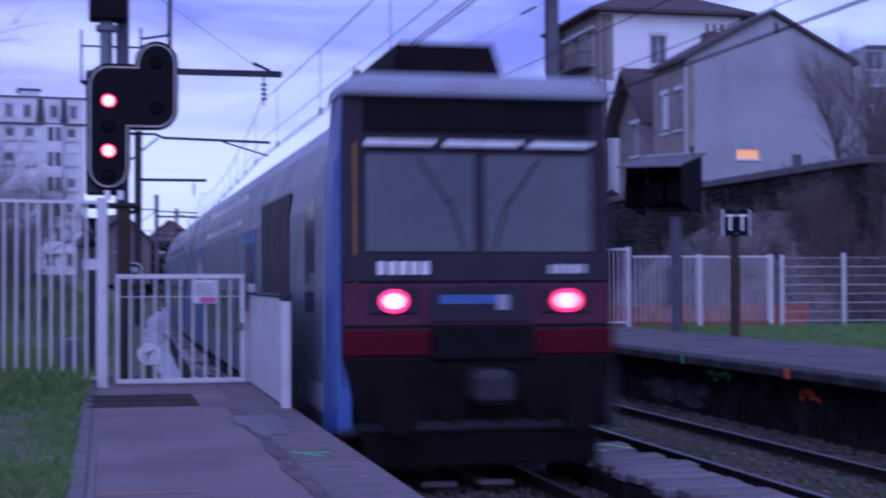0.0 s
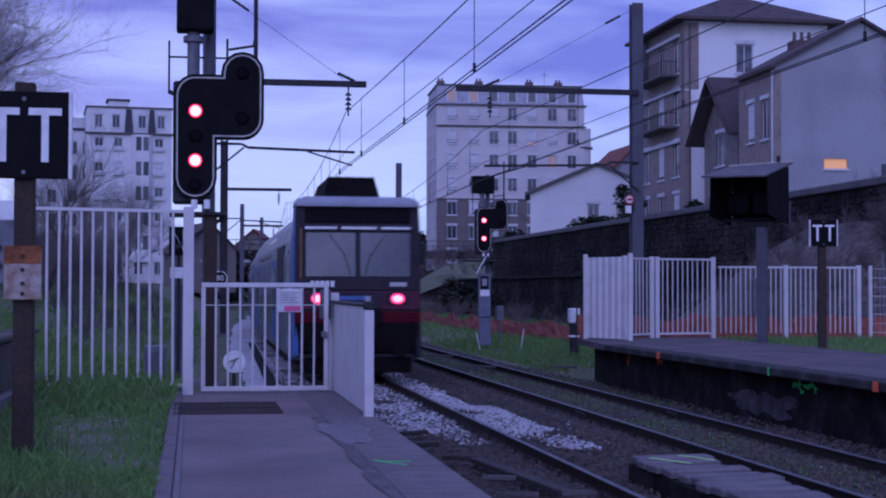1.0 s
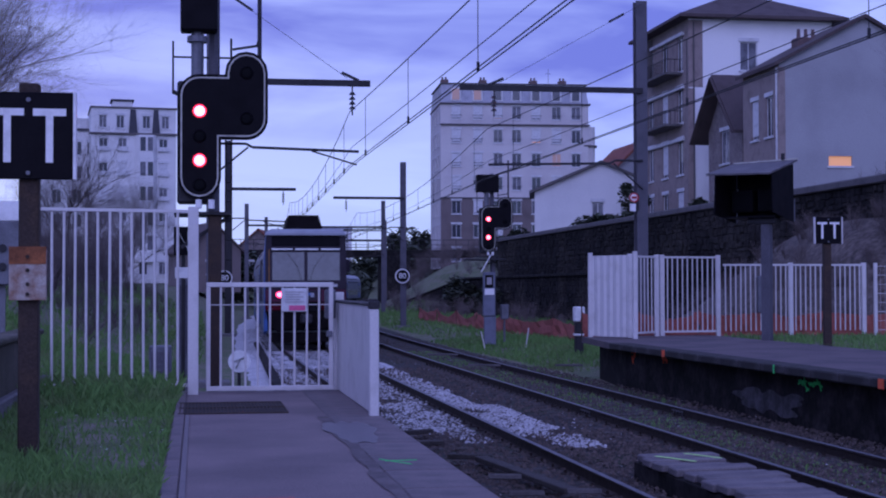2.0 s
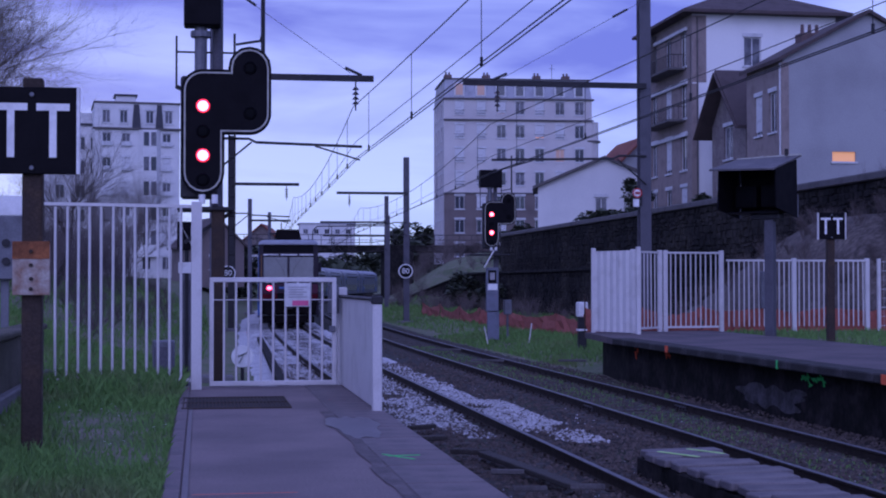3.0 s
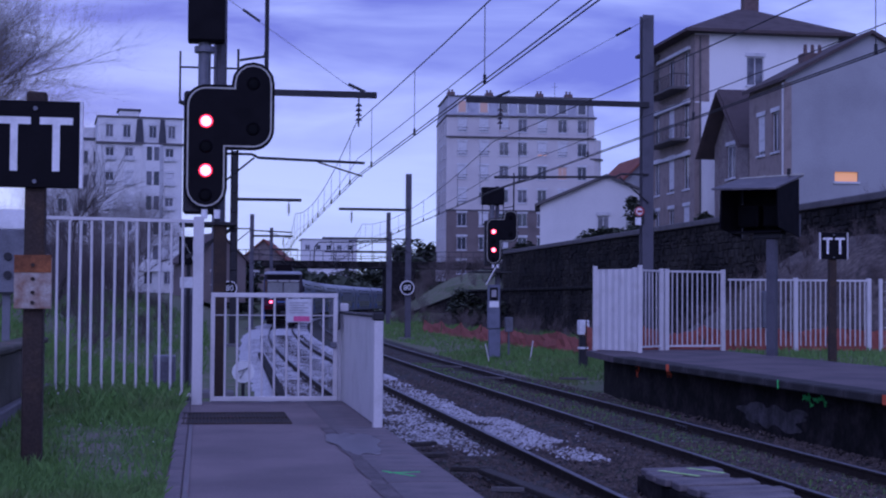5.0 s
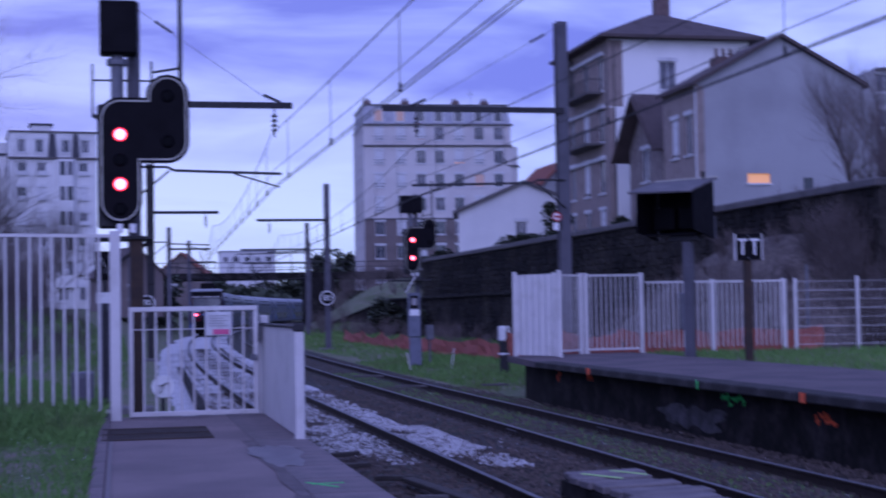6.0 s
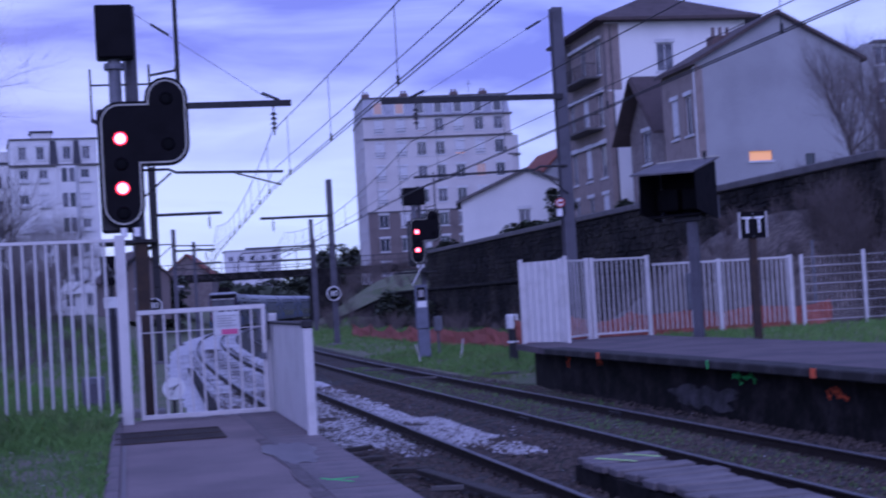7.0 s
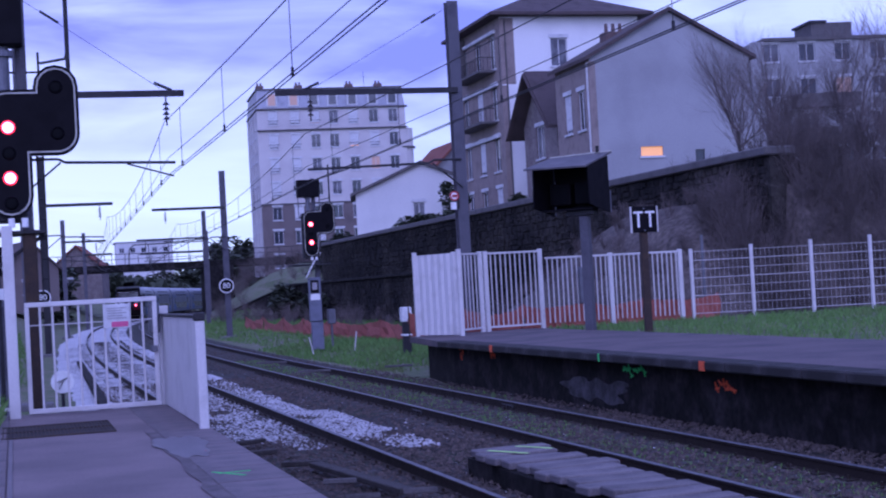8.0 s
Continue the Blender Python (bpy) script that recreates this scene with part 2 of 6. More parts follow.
# ---- mesh helpers ----
def part(name, bm, material, parent=None, label="", smooth=False):
    """Links a bmesh as one mesh object, under a thing or a part."""
    me = bpy.data.meshes.new(name)
    if smooth:
        for f in bm.faces:
            f.smooth = True
    bm.to_mesh(me)
    bm.free()
    for m in material if isinstance(material, (list, tuple)) else [material]:
        me.materials.append(m)
    ob = new(name, me)
    ob.parent = parent
    return tagged(ob, label) if label else ob


def thing(name, label, category, m=Matrix(), group="", kind=""):
    ob = new(name)
    ob.empty_display_size = 0.2
    ob.matrix_basis = m
    return tagged(ob, label, category, group, kind)


def B():
    return bmesh.new()


def box(bm, x0, x1, y0, y1, z0, z1, bevel=0.0, m=None, mi=0):
    """An upright box between these limits, its edges bevelled."""
    r = bmesh.ops.create_cube(bm, size=1.0)
    vs = r["verts"]
    bmesh.ops.scale(bm, vec=(x1 - x0, y1 - y0, z1 - z0), verts=vs)
    bmesh.ops.translate(bm, vec=((x0 + x1) / 2, (y0 + y1) / 2, (z0 + z1) / 2), verts=vs)
    if m is not None:
        bmesh.ops.transform(bm, matrix=m, verts=vs)
    fs = list({f for v in vs for f in v.link_faces})
    for f in fs:
        f.material_index = mi
    if bevel:
        es = list({e for v in vs for e in v.link_edges})
        bmesh.ops.bevel(bm, geom=es, offset=bevel, segments=1, affect="EDGES", profile=0.7)
    return bm


def rod(bm, a, b, r, n=8, r2=None, mi=0, caps=True):
    """A round bar from a to b."""
    a, b = V(a), V(b)
    d = b - a
    if d.length < 1e-6:
        return bm
    m = Matrix.Translation((a + b) / 2) @ d.to_track_quat("Z", "Y").to_matrix().to_4x4()
    k = bmesh.ops.create_cone(bm, cap_ends=caps, segments=n, radius1=r, radius2=r if r2 is None else r2, depth=d.length, matrix=m)
    if mi:
        for v in k["verts"]:
            for f in v.link_faces:
                f.material_index = mi
    return bm


def beam(bm, a, b, w, h=None, bevel=0.0):
    """A square bar from a to b."""
    a, b = V(a), V(b)
    d = b - a
    m = Matrix.Translation((a + b) / 2) @ d.to_track_quat("Z", "Y").to_matrix().to_4x4()
    h = h or w
    return box(bm, -w / 2, w / 2, -h / 2, h / 2, -d.length / 2, d.length / 2, bevel, m)


def prism(bm, outline, y0, y1, m=None, mi=0):
    """A plate with this outline in x and z, from y0 to y1."""
    a = [bm.verts.new((x, y0, z)) for x, z in outline]
    b = [bm.verts.new((x, y1, z)) for x, z in outline]
    fs = [bm.faces.new(a), bm.faces.new(b[::-1])]
    n = len(a)
    for i in range(n):
        fs.append(bm.faces.new((a[i], b[i], b[(i + 1) % n], a[(i + 1) % n])))
    for f in fs:
        f.material_index = mi
    bmesh.ops.recalc_face_normals(bm, faces=fs)
    if m is not None:
        bmesh.ops.transform(bm, matrix=m, verts=a + b)
    return bm


def wire(path, r, n=5):
    """One round wire along a path."""
    path = [V(p) for p in path]
    rings = []
    for i, p in enumerate(path):
        d = (path[min(i + 1, len(path) - 1)] - path[max(i - 1, 0)]).normalized()
        u = d.cross(V((0, 0, 1)))
        u = u.normalized() if u.length > 1e-4 else V((1, 0, 0))
        w = u.cross(d)
        rings.append([tuple(p + u * (r * math.cos(math.tau * k / n)) + w * (r * math.sin(math.tau * k / n))) for k in range(n)])
    return loft(B(), rings)


def loft(bm, rings, closed=True, caps=True):
    """Skins rings of equal length."""
    vs = [[bm.verts.new(p) for p in ring] for ring in rings]
    n = len(rings[0])
    for a, b in zip(vs, vs[1:]):
        for i in range(n if closed else n - 1):
            j = (i + 1) % n
            bm.faces.new((a[i], a[j], b[j], b[i]))
    if caps:
        bm.faces.new(vs[0][::-1])
        bm.faces.new(vs[-1])
    bmesh.ops.recalc_face_normals(bm, faces=bm.faces)
    return bm


def raw(verts, faces):
    """A bmesh from vertices and faces, fast for many."""
    me = bpy.data.meshes.new("raw")
    me.from_pydata(verts, [], faces)
    bm = B()
    bm.from_mesh(me)
    bpy.data.meshes.remove(me)
    return bm


def pierced(bm, w, h, holes, reveal, mi=0):
    """A wall face in the plane y = 0, w wide from x = 0 and h high, with holes (x0, x1, z0, z1) that go back by reveal."""
    xs = sorted({0, w, *[q for k in holes for q in k[:2]]})
    zs = sorted({0, h, *[q for k in holes for q in k[2:]]})
    for x0, x1 in zip(xs, xs[1:]):
        for z0, z1 in zip(zs, zs[1:]):
            cx, cz = (x0 + x1) / 2, (z0 + z1) / 2
            if any(k[0] < cx < k[1] and k[2] < cz < k[3] for k in holes):
                continue
            bm.faces.new([bm.verts.new(p) for p in ((x0, 0, z0), (x1, 0, z0), (x1, 0, z1), (x0, 0, z1))]).material_index = mi
    for x0, x1, z0, z1 in holes:
        r = reveal
        for q in (((x0, 0, z0), (x1, 0, z0), (x1, r, z0), (x0, r, z0)), ((x0, 0, z1), (x0, r, z1), (x1, r, z1), (x1, 0, z1)),
                  ((x0, 0, z0), (x0, r, z0), (x0, r, z1), (x0, 0, z1)), ((x1, 0, z0), (x1, 0, z1), (x1, r, z1), (x1, r, z0))):
            bm.faces.new([bm.verts.new(p) for p in q]).material_index = mi
    return bm


def curve_x(y):
    """How far the line has swung to the right at y."""
    return 0.00043 * max(y - 37, 0) ** 2 + 0.0002 * max(y - 130, 0) ** 2


TRACK_A, TRACK_B, RAIL = 3.54, 7.20, -0.65
BED = -0.89


# ---- ground, tracks and platforms ----
def smooth01(a, b, x):
    k = min(max((x - a) / (b - a), 0), 1)
    return k * k * (3 - 2 * k)


def ground_z(x, y):
    c = curve_x(min(y, 260))
    z = BED - 0.03
    # the cutting's far side: a wall at first, then a grass slope
    u = x - c
    z += 0.22 * smooth01(9.4, 12, u)
    far = smooth01(121, 135, y)
    tier = smooth01(106, 112, y)
    step = smooth01(22.35, 22.6, x) * (1 - 0.45 * tier) + 0.45 * tier * smooth01(22.6, 31, x)
    z += (1 - far) * 5.3 * step * smooth01(36.5, 41.5, y) + far * 5.2 * smooth01(11, 23, u)
    if x < 22.4:
        z += 4.3 * smooth01(37.2, 44, y) * (1 - smooth01(48, 62, y)) * smooth01(15.6, 21.4, x)
    # the near side rises in a grass bank
    z += smooth01(21, 26, y) * 2.6 * smooth01(-0.6, -9, u) + (1 - smooth01(21, 26, y)) * 0.7 * smooth01(-0.0, -0.2, x)
    z += 3.0 * smooth01(170, 230, y) * smooth01(12, 40, abs(u - 4))
    return z


def build_ground():
    xs = [-2500, -600, -200, -90, -45, -30, -20, -14, -11, -9, -7, -5, -4, -3, -2, -1.2, -0.6, -0.2, 0.0, 1, 2.5, 4, 5.5, 7, 8.5, 9.4] + list(range(10, 23)) + [
          22.35, 22.6, 22.9] + list(range(24, 61, 2)) + [100, 200, 600, 2500]
    ys = [-1200, -300, -80, -20, 0, 8, 14, 19, 21, 22, 23, 24, 26, 30, 35, 37, 38.5, 40, 41.5, 43, 45, 47, 49, 52, 55, 58, 62, 70, 78, 86, 92, 95, 98, 102, 106, 112, 113, 116, 120, 124, 130, 142, 155, 170,
          180, 190, 200, 215, 230, 260, 320, 500, 1200, 3500]
    vs, fs, nx = [], [], len(xs)
    for y in ys:
        for x in xs:
            n = 0.05 * noise.noise((x * 0.6, y * 0.4, 0)) if abs(x) < 60 and -5 < y < 240 else 0
            vs.append((x, y, ground_z(x, y) + n))
    for j in range(len(ys) - 1):
        for i in range(nx - 1):
            fs.append((j * nx + i, j * nx + i + 1, (j + 1) * nx + i + 1, (j + 1) * nx + i))
    bm = raw(vs, fs)
    for f in bm.faces:
        c = f.calc_center_median()
        if 15.6 < c.x < 60 and 36.4 < c.y < 62:
            f.material_index = 1
    ob = part("ground", bm, [GRASSG, BANK], None, smooth=True)
    tagged(ob, "grass-covered cutting and flat land around the railway line", "ground", kind="structure")
    # trackbed of old and new ballast
    rows, vs, fs = [y * 0.8 for y in range(-10, 420)], [], []
    prof = [(-2.4, -0.10), (-1.7, 0.02), (-0.75, 0.05), (0, 0.03), (0.75, 0.05), (1.85, 0.0), (2.95, 0.05), (3.7, 0.03), (4.45, 0.05), (5.3, 0.02), (6.2, -0.12)]
    for y in rows:
        for x, dz in prof:
            vs.append((TRACK_A + x + curve_x(y), y, BED + 0.05 + dz + 0.025 * noise.noise((x * 3, y * 2.1, 3))))
    n = len(prof)
    for j in range(len(rows) - 1):
        for i in range(n - 1):
            fs.append((j * n + i, j * n + i + 1, (j + 1) * n + i + 1, (j + 1) * n + i))
    bm = raw(vs, fs)
    for f in bm.faces:
        c = f.calc_center_median()
        u = c.x - curve_x(c.y) - TRACK_A
        if c.y > 31 + 5 * noise.noise((c.x * 1.3, c.y * 0.4, 7)) and u < 1.5 + 0.8 * noise.noise((2, c.y * 0.5, 1)):
            f.material_index = 1
    ob = part("trackbed", bm, [SOIL, NEWBED], None)
    tagged(ob, "grey-brown ballast trackbed, pale where newly stoned", "trackbed", kind="structure")


def stones(name, label, material, spots, seed, size, edge=0.0):
    """Ballast stones strewn over the spots (x0, x1, y0, y1, count), one object."""
    rng = random.Random(seed)
    vs, fs = [], []
    for x0, x1, y0, y1, count in spots:
        for _ in range(count):
            x, y = rng.uniform(x0, x1), rng.uniform(y0, y1)
            s = size * rng.uniform(0.5, 1.3)
            z = BED + 0.085 + s * rng.uniform(0, 0.35)
            if edge and noise.noise((x * 1.4, y * 0.55, seed)) < rng.uniform(-0.7, 0.5) * edge:
                continue
            x += curve_x(y)
            a = rng.uniform(0, 6.3)
            k = len(vs)
            for i in range(4):
                r = s * rng.uniform(0.6, 1.0)
                vs.append((x + r * math.cos(a + i * 1.57), y + r * math.sin(a + i * 1.57), z + s * rng.uniform(-0.3, 0.3)))
            vs.append((x, y, z + s * rng.uniform(0.4, 0.8)))
            for i in range(4):
                fs.append((k + i, k + (i + 1) % 4, k + 4))
    ob = part(name, raw(vs, fs), material)
    tagged(ob, label, "ballast", kind="stuff")


def rail(name, x0, y0, y1):
    prof = [(-0.07, -0.155), (0.07, -0.155), (0.07, -0.145), (0.012, -0.125), (0.012, -0.04), (0.035, -0.03), (0.035, -0.004), (0.028, 0), (-0.028, 0), (-0.035, -0.004),
            (-0.035, -0.03), (-0.012, -0.04), (-0.012, -0.125), (-0.07, -0.145)]
    ys = [y0, 0, 10, 20, 30] + list(range(35, int(y1) + 1, 5))
    bm = loft(B(), [[(x0 + curve_x(y) + px, y, RAIL + pz) for px, pz in prof] for y in ys])
    for f in bm.faces:
        if f.normal.z > 0.6 and f.calc_center_median().z > RAIL - 0.01:
            f.material_index = 1
    return bm


def build_track(x0, label):
    t = thing("railway_track", label, "railway track", kind="structure")
    for s in (-0.7525, 0.7525):
        part("rail", rail("rail", x0 + s, -20, 300), [RAILSIDE, RAILTOP], t)
    me = None
    for i in range(140):
        y = 6 + i * 0.6
        if me is None:
            bm = box(B(), -1.25, 1.25, -0.12, 0.12, -0.10, 0.0, 0.012)
            ob = part("sleeper", bm, SLEEPER, t)
            me = ob.data
        else:
            ob = new("sleeper", me)
            ob.parent = t
        ob.matrix_basis = pose(x0 + curve_x(y), y, RAIL - 0.145 - (0.0), 0, 0, random.uniform(-0.7, 0.7))
    # rail chairs of the nearest sleepers
    chair = None
    for i in range(60):
        y = 6 + i * 0.6
        for s in (-0.7525, 0.7525):
            if chair is None:
                bm = box(B(), -0.16, 0.16, -0.07, 0.07, 0, 0.02, 0.004)
                for k in (-0.11, 0.11):
                    rod(bm, (k, 0, 0.02), (k, 0, 0.06), 0.018, 6)
                ob = part("rail_chair", bm, RAILSIDE, t)
                chair = ob.data
            else:
                ob = new("rail_chair", chair)
                ob.parent = t
            ob.matrix_basis = pose(x0 + s + curve_x(y), y, RAIL - 0.147)


def build_near_platform():
    p = thing("platform", "asphalt station platform with worn concrete edge", "platform", kind="structure")
    bm = box(B(), -0.12, 1.36, -8, 19.9, -0.9, 0.0)
    part("surface", bm, ASPHALT, p)
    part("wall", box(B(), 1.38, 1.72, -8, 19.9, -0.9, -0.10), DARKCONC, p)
    kerb = edge = None
    for i in range(28):
        y = -8 + i
        if kerb is None:
            ob = part("kerbstone", box(B(), -0.24, -0.124, 0.006, 0.994, -0.3, 0.006, 0.01), KERB, p)
            kerb = ob.data
            o2 = part("edge_slab", box(B(), 1.364, 1.93, 0.006, 0.994, -0.12, 0.006, 0.012), KERB, p)
            edge = o2.data
        else:
            ob, o2 = new("kerbstone", kerb), new("edge_slab", edge)
            ob.parent = o2.parent = p
        ob.matrix_basis, o2.matrix_basis = pose(0, y, 0), pose(0, y, 0)
    # repairs and marks on the surface
    bm = B()
    pts = [(1.56 + 0.22 * math.cos(a) * (1 + 0.25 * math.sin(3 * a) + 0.1 * math.sin(11 * a)), 14.0 + 1.25 * math.sin(a) * (1 + 0.2 * math.cos(2 * a) + 0.08 * math.sin(9 * a))) for a in [i * math.tau / 48 for i in range(48)]]
    bm.faces.new([bm.verts.new((x - 0.12, y, 0.0105)) for x, y in pts])
    part("tar_patch", bm, PATCH, p, "dark patch of tar on the asphalt")
    ys = [8 + 0.26 * k for k in range(31)]
    wob = lambda y, q: 0.05 * noise.noise((y * 0.9, q, 2)) + 0.03 * noise.noise((y * 4.0, q, 5))
    seam = [(1.25 + wob(y, 0), y, 0.0085) for y in ys] + [(1.36 + wob(y, 9), y, 0.0085) for y in ys]
    part("tar_seam", raw(seam, [(k, k + 31, k + 32, k + 1) for k in range(30)]), SEAM, p, "dark damp tar seam along the platform edge")
    part("tar_seam", raw([(-0.115, 2, .010), (-0.07, 2, .010), (-0.08, 16.2, .010), (-0.115, 16.2, .010)], [(0, 1, 2, 3)]), PATCH, p)
    bm = B()
    beam(bm, (1.42, 11.72, 0.008), (1.62, 11.35, 0.008), 0.02, 0.004)
    beam(bm, (1.45, 11.6, 0.008), (1.70, 11.62, 0.008), 0.02, 0.004)
    part("spray_mark", bm, GREENSPRAY, p, "bright green spray mark")
    part("spray_line", raw([(-0.05, 9.62, .015), (0.62, 9.62, .015), (0.62, 9.64, .015), (-0.05, 9.64, .015)], [(0, 1, 2, 3)]), ORANGE, p, "thin orange spray line across the platform")
    # drain grating let into the surface
    g = thing("drain_grating", "rusty steel drain grating in the platform", "grating")
    for y0, y1 in ((16.3, 16.36), (17.84, 17.9), (17.08, 17.12)):
        part("frame_bar", box(B(), -0.2, 0.98, y0, y1, 0.002, 0.014), RUSTPOST, g)
    part("pit", raw([(-0.2, 16.3, .003), (0.98, 16.3, .003), (0.98, 17.9, .003), (-0.2, 17.9, .003)], [(0, 1, 2, 3)]), BLACK, g)
    bar = None
    for i in range(30):
        if bar is None:
            ob = part("bar", box(B(), -0.008, 0.008, 16.36, 17.84, 0.002, 0.012), RUSTPOST, g)
            bar = ob.data
        else:
            ob = new("bar", bar)
            ob.parent = g
        ob.matrix_basis = pose(-0.18 + i * 0.04, 0, 0)
    # grass strip with its soil beside the platform
    bm = box(B(), -2.02, -0.245, -8, 19.6, -0.9, -0.03)
    ob = part("verge", bm, GRASSG)
    tagged(ob, "trodden grass verge beside the platform", "verge", kind="structure")
    w = thing("low_wall", "low mossy concrete retaining wall", "wall", kind="structure")
    part("wall", box(B(), -2.4, -2.15, 4, 21.5, -0.5, 0.72, 0.02), MOSSCONC, w)
    part("coping", box(B(), -2.46, -2.10, 4, 21.5, 0.724, 0.80, 0.02), MOSSCONC, w)
    part("footing", box(B(), -2.14, -2.03, 4, 21.5, -0.5, 0.16, 0.02), CONC, w)


def build_far_platform():
    p = thing("platform", "old dark-walled platform with asphalt top and overhanging edge", "platform", kind="structure")
    top = 0.13
    out = [(9.06, -12), (9.06, 32.3), (9.45, 36.2), (13.0, 37.4), (13.0, -12)]
    a = [(x, y, top) for x, y in out] + [(x, y, top - 0.14) for x, y in out]
    part("surface", raw(a, [(0, 1, 2, 3, 4)[::-1], (5, 6, 7, 8, 9)] + [(i, (i + 1) % 5, 5 + (i + 1) % 5, 5 + i) for i in range(5)]), OLDASPHALT, p)
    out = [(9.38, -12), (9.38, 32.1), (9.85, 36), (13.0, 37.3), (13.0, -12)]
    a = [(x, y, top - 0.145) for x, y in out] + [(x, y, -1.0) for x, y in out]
    # wall colour darkened for the shade under the overhanging edge
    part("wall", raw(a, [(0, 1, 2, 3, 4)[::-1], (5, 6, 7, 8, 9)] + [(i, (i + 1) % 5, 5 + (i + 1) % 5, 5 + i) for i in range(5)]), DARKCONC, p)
    slab = None
    for i in range(44):
        if slab is None:
            ob = part("edge_slab", box(B(), 8.96, 9.44, 0.008, 0.992, top - 0.13, top + 0.006, 0.02), MOSSKERB, p)
            slab = ob.data
        else:
            ob = new("edge_slab", slab)
            ob.parent = p
        ob.matrix_basis = pose(0, -12 + i, 0)
    rng = random.Random(5)
    bm = B()
    bm.faces.new([bm.verts.new((9.372, 23.6 + 1.35 * math.cos(a) * (1 + 0.25 * math.sin(3 * a + 1) + 0.12 * math.sin(11 * a)), -0.55 + 0.24 * math.sin(a) * (1 + 0.3 * math.cos(2 * a) + 0.2 * math.sin(9 * a)))) for a in [k * math.tau / 60 for k in range(60)]])
    part("lime_stain", bm, LIME, p, "pale lime stain on the dark wall")

    def scrawl(x, y, z, w, h, m, label, along=(0, 1)):
        bm = B()
        for k in range(max(3, int(w / 0.10))):
            y0 = y - w / 2 + k * 0.10
            zz = z + rng.uniform(-h, h) * 0.4
            beam(bm, (x, y0, zz - h * rng.uniform(0.1, 0.5)), (x, y0 + rng.uniform(0.03, 0.09), zz + h * rng.uniform(0.1, 0.5)), 0.03, 0.008)
            beam(bm, (x, y0 - 0.04, zz), (x, y0 + 0.09, zz + rng.uniform(-0.06, 0.06)), 0.008, 0.03)
        part("spray_mark", bm, m, p, label)

    scrawl(9.37, 22.0, -0.18, 0.9, 0.16, GREENSPRAY, "green spray scrawl")
    scrawl(9.37, 18.9, -0.24, 0.7, 0.16, ORANGE, "orange spray scrawl")
    scrawl(9.37, 29.3, -0.10, 0.35, 0.18, ORANGE, "orange spray scrawl")
    scrawl(9.37, 31.5, -0.10, 0.25, 0.3, ORANGE, "orange spray scrawl")
    for y, m in ((28.0, ORANGE), (22.4, GREENSPRAY), (18.6, ORANGE)):
        part("edge_mark", box(B(), 8.952, 8.964, y, y + (0.05 if m is GREENSPRAY else 0.16), top - 0.13, top + 0.004), m, p)
    ob = part("verge", raw([(13.0, -12, .08), (30, -12, .08), (30, 37, .08), (13.0, 38, .08), (13.0, -12, -1), (30, -12, -1), (30, 37, -1), (13.0, 38, -1)],
                           [(0, 1, 2, 3), (3, 2, 6, 7), (1, 5, 6, 2), (0, 3, 7, 4)]), GRASSG)
    tagged(ob, "grass verge behind the platform", "verge", kind="structure")


def build_cable_trough():
    t = thing("cable_trough", "concrete cable trough with uneven lids between the tracks", "cable trough")
    # near-black channel, so that the gaps between the lids read dark
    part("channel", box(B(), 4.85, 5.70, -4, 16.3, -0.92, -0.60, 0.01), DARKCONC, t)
    lid = None
    rng = random.Random(3)
    for i in range(52):
        if lid is None:
            ob = part("lid", box(B(), -0.43, 0.43, 0.03, 0.35, 0, 0.08, 0.012), LIDS, t)
            lid = ob.data
        else:
            ob = new("lid", lid)
            ob.parent = t
        ob.matrix_basis = pose(5.28 + rng.uniform(-0.06, 0.06), -3.9 + i * 0.388, -0.597 + rng.uniform(0, 0.025), rng.uniform(-1.5, 1.5), rng.uniform(-1.5, 1.5), rng.uniform(-3, 3))
    bm = beam(B(), (4.98, 15.9, -0.50), (5.25, 15.35, -0.50), 0.05, 0.004)
    part("spray_mark", bm, YELLOWSPRAY, t, "yellow-green spray dash")
    bm = beam(B(), (5.38, 16.1, -0.50), (5.62, 15.6, -0.50), 0.05, 0.004)
    part("spray_mark", bm, YELLOWSPRAY, t, "yellow-green spray dash")


build_ground()
build_track(TRACK_A, "curving railway track on pale new ballast")
build_track(TRACK_B, "curving railway track on old grey ballast")
stones("loose_ballast", "old grey-brown ballast stones", STONE, [(1.95, 9.2, 8, 22, 24000), (1.95, 9.2, 22, 40, 12000), (5.6, 9.0, 40, 70, 2500)], 1, 0.04)
stones("new_ballast_stones", "pale new ballast stones", NEWSTONE, [(4.62, 5.5, 19.6, 22.6, 2600), (4.5, 5.45, 22, 27, 5200), (4.5, 5.1, 26, 34, 5200), (2.3, 4.1, 20.4, 24, 2200), (2.3, 4.2, 23.5, 28, 4200),
                                                                (2.0, 5.1, 27, 45, 13000), (1.6, 5.1, 45, 80, 9000)], 2, 0.036, 0.6)
stones("pale_chippings", "scattered pale stone chippings in the ballast", NEWSTONE, [(1.95, 9.2, 9, 24, 420), (1.95, 9.2, 24, 45, 300)], 6, 0.022)
build_near_platform()
build_far_platform()
build_cable_trough()


